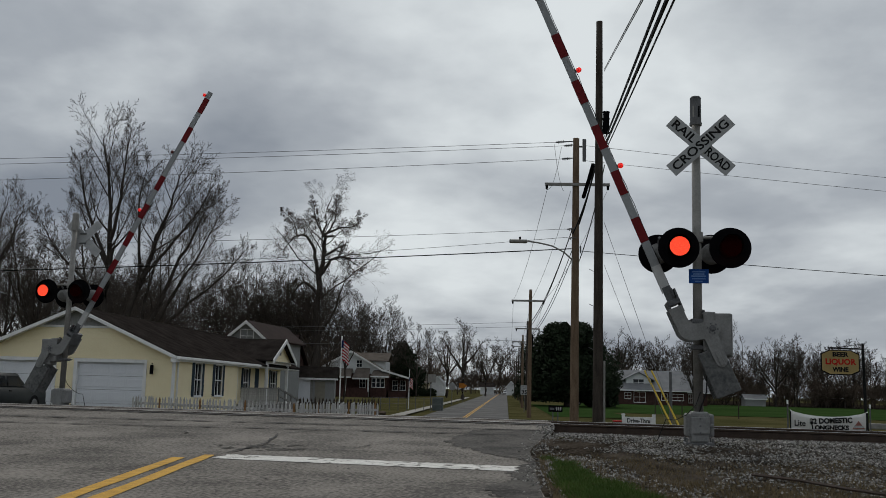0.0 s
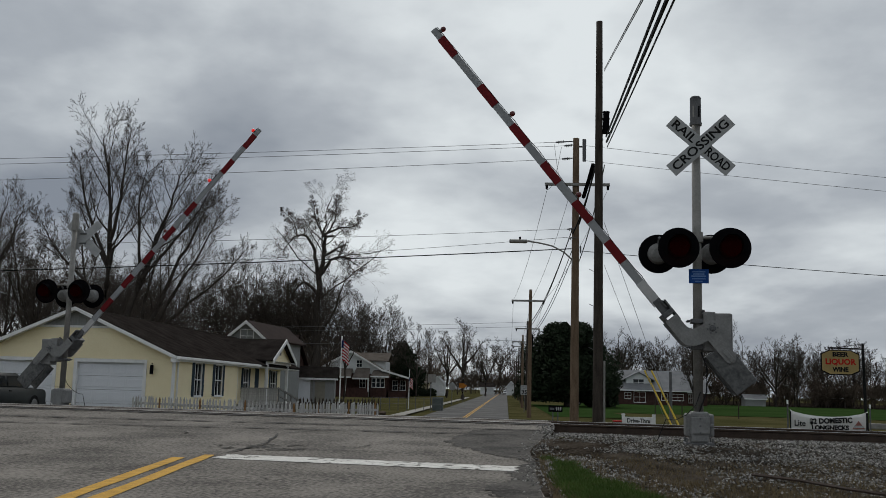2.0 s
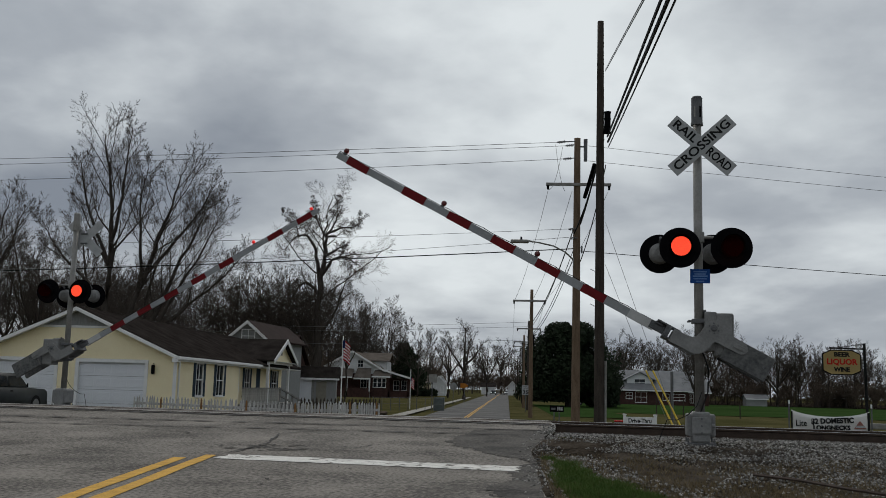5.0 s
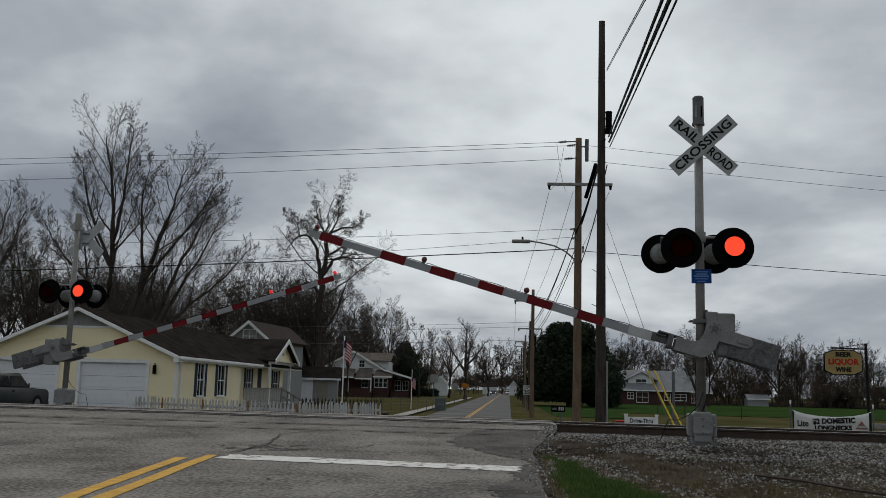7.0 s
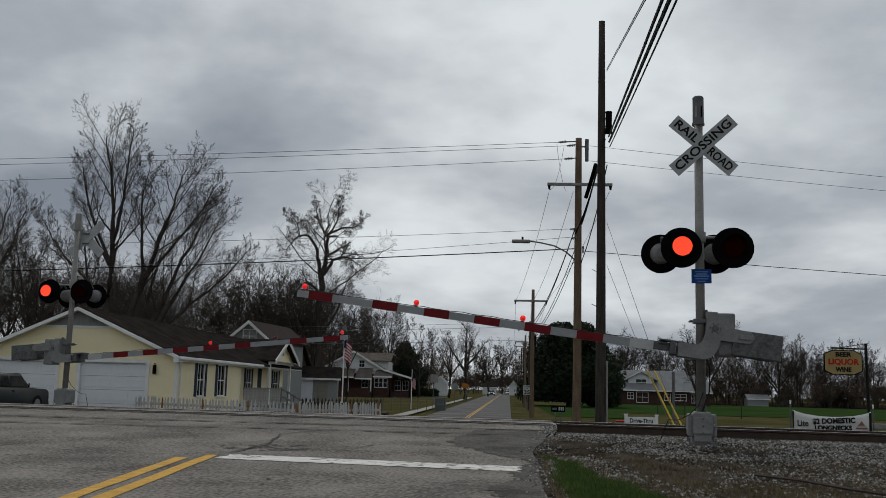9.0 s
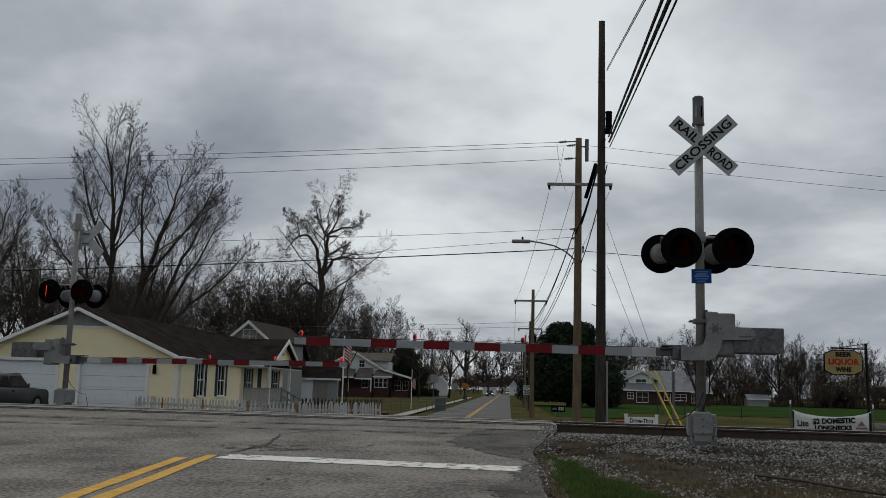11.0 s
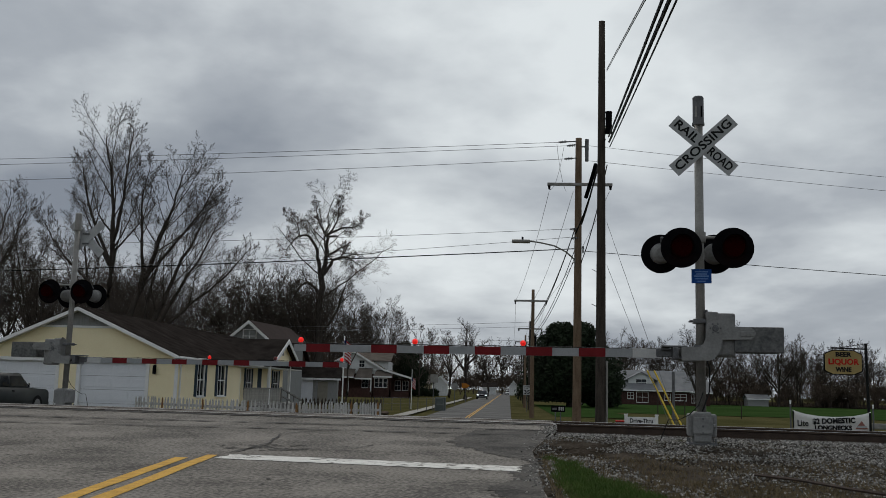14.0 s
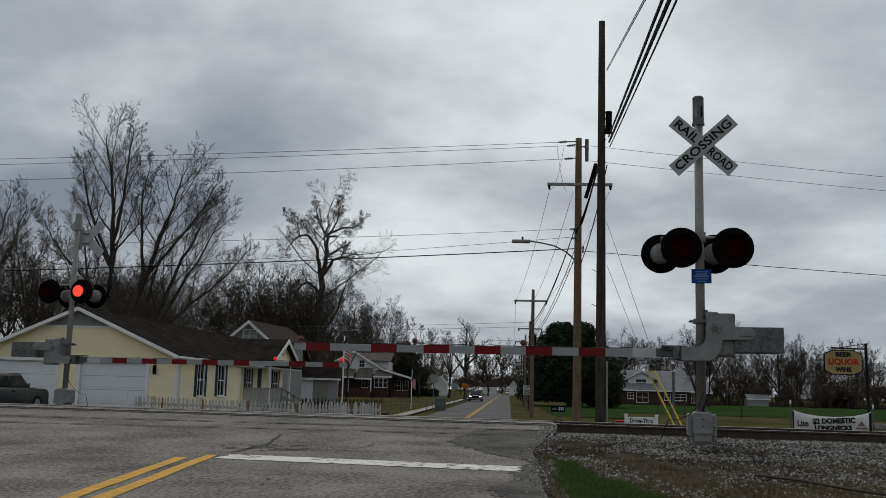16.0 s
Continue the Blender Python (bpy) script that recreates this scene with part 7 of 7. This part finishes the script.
tree("bare_tree", pose(-21.4, 170, -0.6), "slender bare tree with upright fans of limbs", 41, leaders(41, 17.4, 0.22, 5, 0.28, 0.15, 0.06), **dict(SLIM, thin=0.014))
tree("bare_tree", pose(-27.4, 172, -0.6), "bare tree behind the old dark tree", 43, leaders(43, 18.5, 0.24, 5, 0.24, 0.15), **dict(SLIM, thin=0.014))
tree("bare_tree", pose(-25.6, 112, -0.5), "bare tree with a broad crown behind the houses", 45, leaders(45, 16.0, 0.24, 5, 0.3, 0.2), **SLIM)
FARTREE = dict(counts=(10, 7, 6), thin=0.014, curl=0.12, angle=(45, 45, 45))
tree("bare_tree", pose(-6.6, 152, -0.6), "gnarled bare street tree beside the far road", 51, leaders(51, 12.6, 0.34, 4, 0.26, 0.3), **FARTREE)
tree("bare_tree", pose(-10.5, 178, -0.6), "bare street tree beside the far road", 53, leaders(53, 12.5, 0.3, 4, 0.26, 0.25), **FARTREE)
tree("bare_tree", pose(-4.6, 235, -0.6), "bare street tree beside the far road", 54, leaders(54, 14.0, 0.3, 4, 0.28, 0.25), **FARTREE)
tree("bare_tree", pose(26.4, 140, -0.6), "bare yard tree beside the brick house", 57, leaders(57, 9.6, 0.2, 4, 0.3, 0.2), **FARTREE)
tree("bare_tree", pose(19.6, 172, -0.6), "pale bare tree rising behind the brick house", 58, leaders(58, 13.0, 0.3, 4, 0.3, 0.25), **FARTREE)
tree("bare_tree", pose(35.2, 178, -0.6), "tall bare tree at the wood's edge", 59, leaders(59, 15.5, 0.34, 4, 0.28, 0.25), **FARTREE)
tree("bare_tree", pose(48.0, 178, -0.6), "bare tree with dark forked limbs at the wood's edge", 60, leaders(60, 12.5, 0.3, 5, 0.3, 0.2), **FARTREE)


def woods(name, label, places, seed, mat=None, variants=7, thin=0.014, forks=3, spread=0.22, split=0.25, radius=0.10, **k):
    """Far woods: many bare trees joined into one sheet of twigs."""
    kinds = []
    for i in range(variants):
        w, f = boughs(seed + i, leaders(seed + i, 10.0, radius, forks, spread, split), thin=thin, lite=True, **k)
        vw, vf = np.array(w[0]), np.array(f[0])
        tris = []
        for q, o in ((w[1], 0), (f[1], len(vw))):
            for a in q:
                tris.append((a[0] + o, a[1] + o, a[2] + o))
                if len(a) == 4:
                    tris.append((a[0] + o, a[2] + o, a[3] + o))
        kinds.append((np.vstack((vw, vf)), np.array(tris)))
    r = random.Random(seed)
    vs, fs, n = [], [], 0
    for x, y, z, h in places:
        v, f = kinds[r.randrange(variants)]
        a, s, q = r.uniform(0, 6.28), h / 10.0, r.uniform(0.85, 1.25)
        c, d = math.cos(a), math.sin(a)
        p = np.stack(((v[:, 0] * c - v[:, 1] * d) * s * q + x, (v[:, 0] * d + v[:, 1] * c) * s * q + y, v[:, 2] * s + z), 1)
        vs.append(p)
        fs.append(f + n)
        n += len(p)
    V, Fq = np.vstack(vs), np.vstack(fs)
    me = bpy.data.meshes.new(name)
    me.vertices.add(len(V))
    me.vertices.foreach_set("co", V.ravel())
    me.loops.add(Fq.size)
    me.loops.foreach_set("vertex_index", Fq.ravel())
    me.polygons.add(len(Fq))
    me.polygons.foreach_set("loop_start", np.arange(len(Fq)) * 3)
    me.update(calc_edges=True)
    me.materials.append(mat or M_TWIG)
    return solid(name, me, None, label, "woods", kind="stuff")


r = random.Random(5)
G5 = dict(counts=(10, 7, 5), ratio=(0.36, 0.5, 0.5))
BR = dict(counts=(8, 6, 4), ratio=(0.5, 0.55, 0.6), forks=5, spread=0.3, split=0.04, radius=0.1, curl=0.12)


def row(n, x0, x1, y0, y1, h0, h1):
    return [(x0 + (x1 - x0) * (k + r.random()) / n, r.uniform(y0, y1), -0.5, r.uniform(h0, h1)) for k in range(n)]


def clear(places):
    """Leave out trees that would stand in a house."""
    return [p for p in places if not (-27.5 < p[0] < -14 and 70 < p[1] < 104)]


woods("woods_left", "dense bare winter woods behind the houses", clear(row(40, -66, -29, 74, 88, 10, 13.5) + row(70, -56, -20, 104, 124, 13, 17) + row(16, -40, -24, 168, 190, 13, 18) + row(6, -48, -40, 72, 80, 14, 17.5)), 100, thin=0.009, **G5)
woods("brush_left", "tangled brown brush and saplings behind the houses", clear(row(46, -62, -28, 76, 94, 3.5, 7.5) + row(40, -48, -21, 106, 122, 4, 9) + row(26, -40, -22, 172, 190, 4, 9)), 120, mat=M_BRUSH, thin=0.013, **BR)
woods("woods_right", "bare winter woods beyond the field", row(95, 12, 115, 180, 206, 9, 13.5), 140, thin=0.016, radius=0.13, **G5)
woods("brush_right", "dark brown undergrowth along the field's edge", row(110, 10, 120, 178, 210, 3.5, 8), 160, mat=M_BRUSH, thin=0.028, **BR)
woods("hedge_right", "low dark thicket along the edge of the green field", row(190, 9, 121, 177.5, 186, 1.8, 4.6), 170, mat=M_BRUSH, thin=0.06, **dict(BR, counts=(7, 5, 4)))
woods("woods_street", "bare trees closing the far end of the street", row(22, -48, -12, 165, 300, 9, 13.5) + row(18, 5.5, 22, 190, 330, 9, 15) + row(14, -14, 14, 345, 380, 12, 20), 180, thin=0.018, radius=0.13, **G5)
woods("brush_street", "dark brown brush beside the far street", row(44, -48, -16, 225, 270, 5, 9) + row(20, 6, 24, 150, 300, 3.5, 6.5) + row(60, -20, 20, 345, 380, 4, 8), 190, mat=M_BRUSH, thin=0.032, **BR)


# ---- motion ----
NEAR_ARM = [(0.0, 67.2), (0.5, 63.3), (1.0, 59.3), (1.5, 55.3), (2.0, 51.3), (2.5, 47.35), (3.0, 43.4), (3.5, 39.6), (4.0, 35.8), (4.8, 29.7), (5.6, 24.2), (6.5, 18.7),
    (7.0, 16.25), (7.5, 13.9), (8.0, 11.6), (8.5, 9.45), (9.0, 7.45), (9.6, 5.2), (10.3, 2.7), (11.0, 0.7), (11.5, 0.0), (12.0, -0.3), (12.5, -0.05), (13.0, -0.05), (13.5, -0.3), (14.0, -0.25), (14.5, -0.05), (16.0, -0.1)]
FAR_ARM = [(0.0, 62.4), (0.5, 59.3), (1.0, 56.0), (1.5, 52.7), (2.0, 49.5), (2.5, 46.2), (3.0, 42.9), (3.5, 39.6), (4.0, 36.4), (4.8, 31.0), (5.6, 25.5), (6.5, 19.6), (7.0, 16.5), (7.5, 13.5), (8.0, 10.6), (8.5, 7.8), (9.0, 5.2), (9.6, 2.8), (10.3, 1.0), (11.0, 0.3), (11.5, 0.2), (16.0, 0.2)]


CAR = [(0.0, 365), (4.0, 318), (7.0, 278), (9.0, 250), (11.5, 211), (12.5, 190), (13.5, 167), (14.5, 145), (15.2, 135), (16.0, 124)]
NEAR_LEFT = [(0, 0.45), (1.13, 1.9), (4.9, 5.2), (5.85, 6.58), (7.33, 8.1), (8.83, 9.5), (10.3, 11.0), (11.82, 12.6), (13.42, 13.92)]
NEAR_RIGHT = [(0.45, 1.09), (5.2, 5.8), (6.6, 7.3), (8.12, 8.8), (9.55, 10.25), (11.05, 11.8), (12.76, 13.36)]
FAR_LEFT = [(0, 0.42), (2.98, 3.46), (4.12, 4.75), (5.85, 6.58), (7.33, 8.07), (8.83, 9.5), (10.3, 11.0), (11.82, 12.2), (14.96, 15.62)]
FAR_RIGHT = [(0.46, 0.68), (3.5, 4.08), (4.8, 5.5), (6.6, 7.14), (8.1, 8.8), (9.55, 10.25), (11.1, 11.8), (15.66, 17)]
ARM_A = [(0, 0.45), (1.1, 1.9), (2.75, 3.6), (4.1, 4.7), (5.5, 6.57), (7.15, 8.12), (8.85, 9.5), (10.3, 11.0), (11.8, 12.6), (13.4, 14.1), (14.95, 15.6)]
ARM_B = [(0.45, 1.1), (1.9, 2.75), (3.55, 4.1), (4.7, 5.5), (6.57, 7.15), (8.12, 8.85), (9.5, 10.3), (11.0, 11.8), (12.6, 13.4), (14.1, 14.95), (15.6, 17)]
STEADY = [(0, 17)]


def flash(lens, base, lit, axis="z"):
    """Turn a lamp's two-faced lens: glowing face out while lit, dark face out otherwise."""
    f = 1.0 / FPS
    state = any(a <= 0.02 < b for a, b in lit)
    turn = 0.0 if state else 180.0
    rows = [(0.0, turn)]
    for t in sorted(x for ab in lit for x in ab if 0.1 < x < 15.9):
        if t - 2 * f <= rows[-1][0]:
            continue
        rows += [(t - 2 * f, turn), (t - f, turn + 60), (t, turn + 120), (t + f, turn + 180)]
        turn += 180.0
    rows.append((16.0, turn))
    walk(lens, [(t, base @ pose(0, 0, 0, 0, 0, a)) for t, a in rows])


def motions():
    for gate, rows in ((near_gate, NEAR_ARM), (far_gate, FAR_ARM)):
        px, pz = gate["pivot"]
        walk(gate["arm"], [(t, pose(px, 0, pz, 0, -a, 0)) for t, a in rows])
    for gate, left, right in ((near_gate, NEAR_LEFT, NEAR_RIGHT), (far_gate, FAR_LEFT, FAR_RIGHT)):
        for k, (f, lens, base) in enumerate(gate["lenses"]):
            flash(lens, base, left if k % 2 == 0 else right)
    for k, (lens, base) in enumerate(near_gate["lights"]):
        flash(lens, base, ARM_A)
    for k, (lens, base) in enumerate(far_gate["lights"]):
        flash(lens, base, (ARM_A, ARM_B, STEADY)[k])
    walk(moving_car, [(t, pose(-4.3, 1.08 * y, -0.58)) for t, y in CAR])


motions()
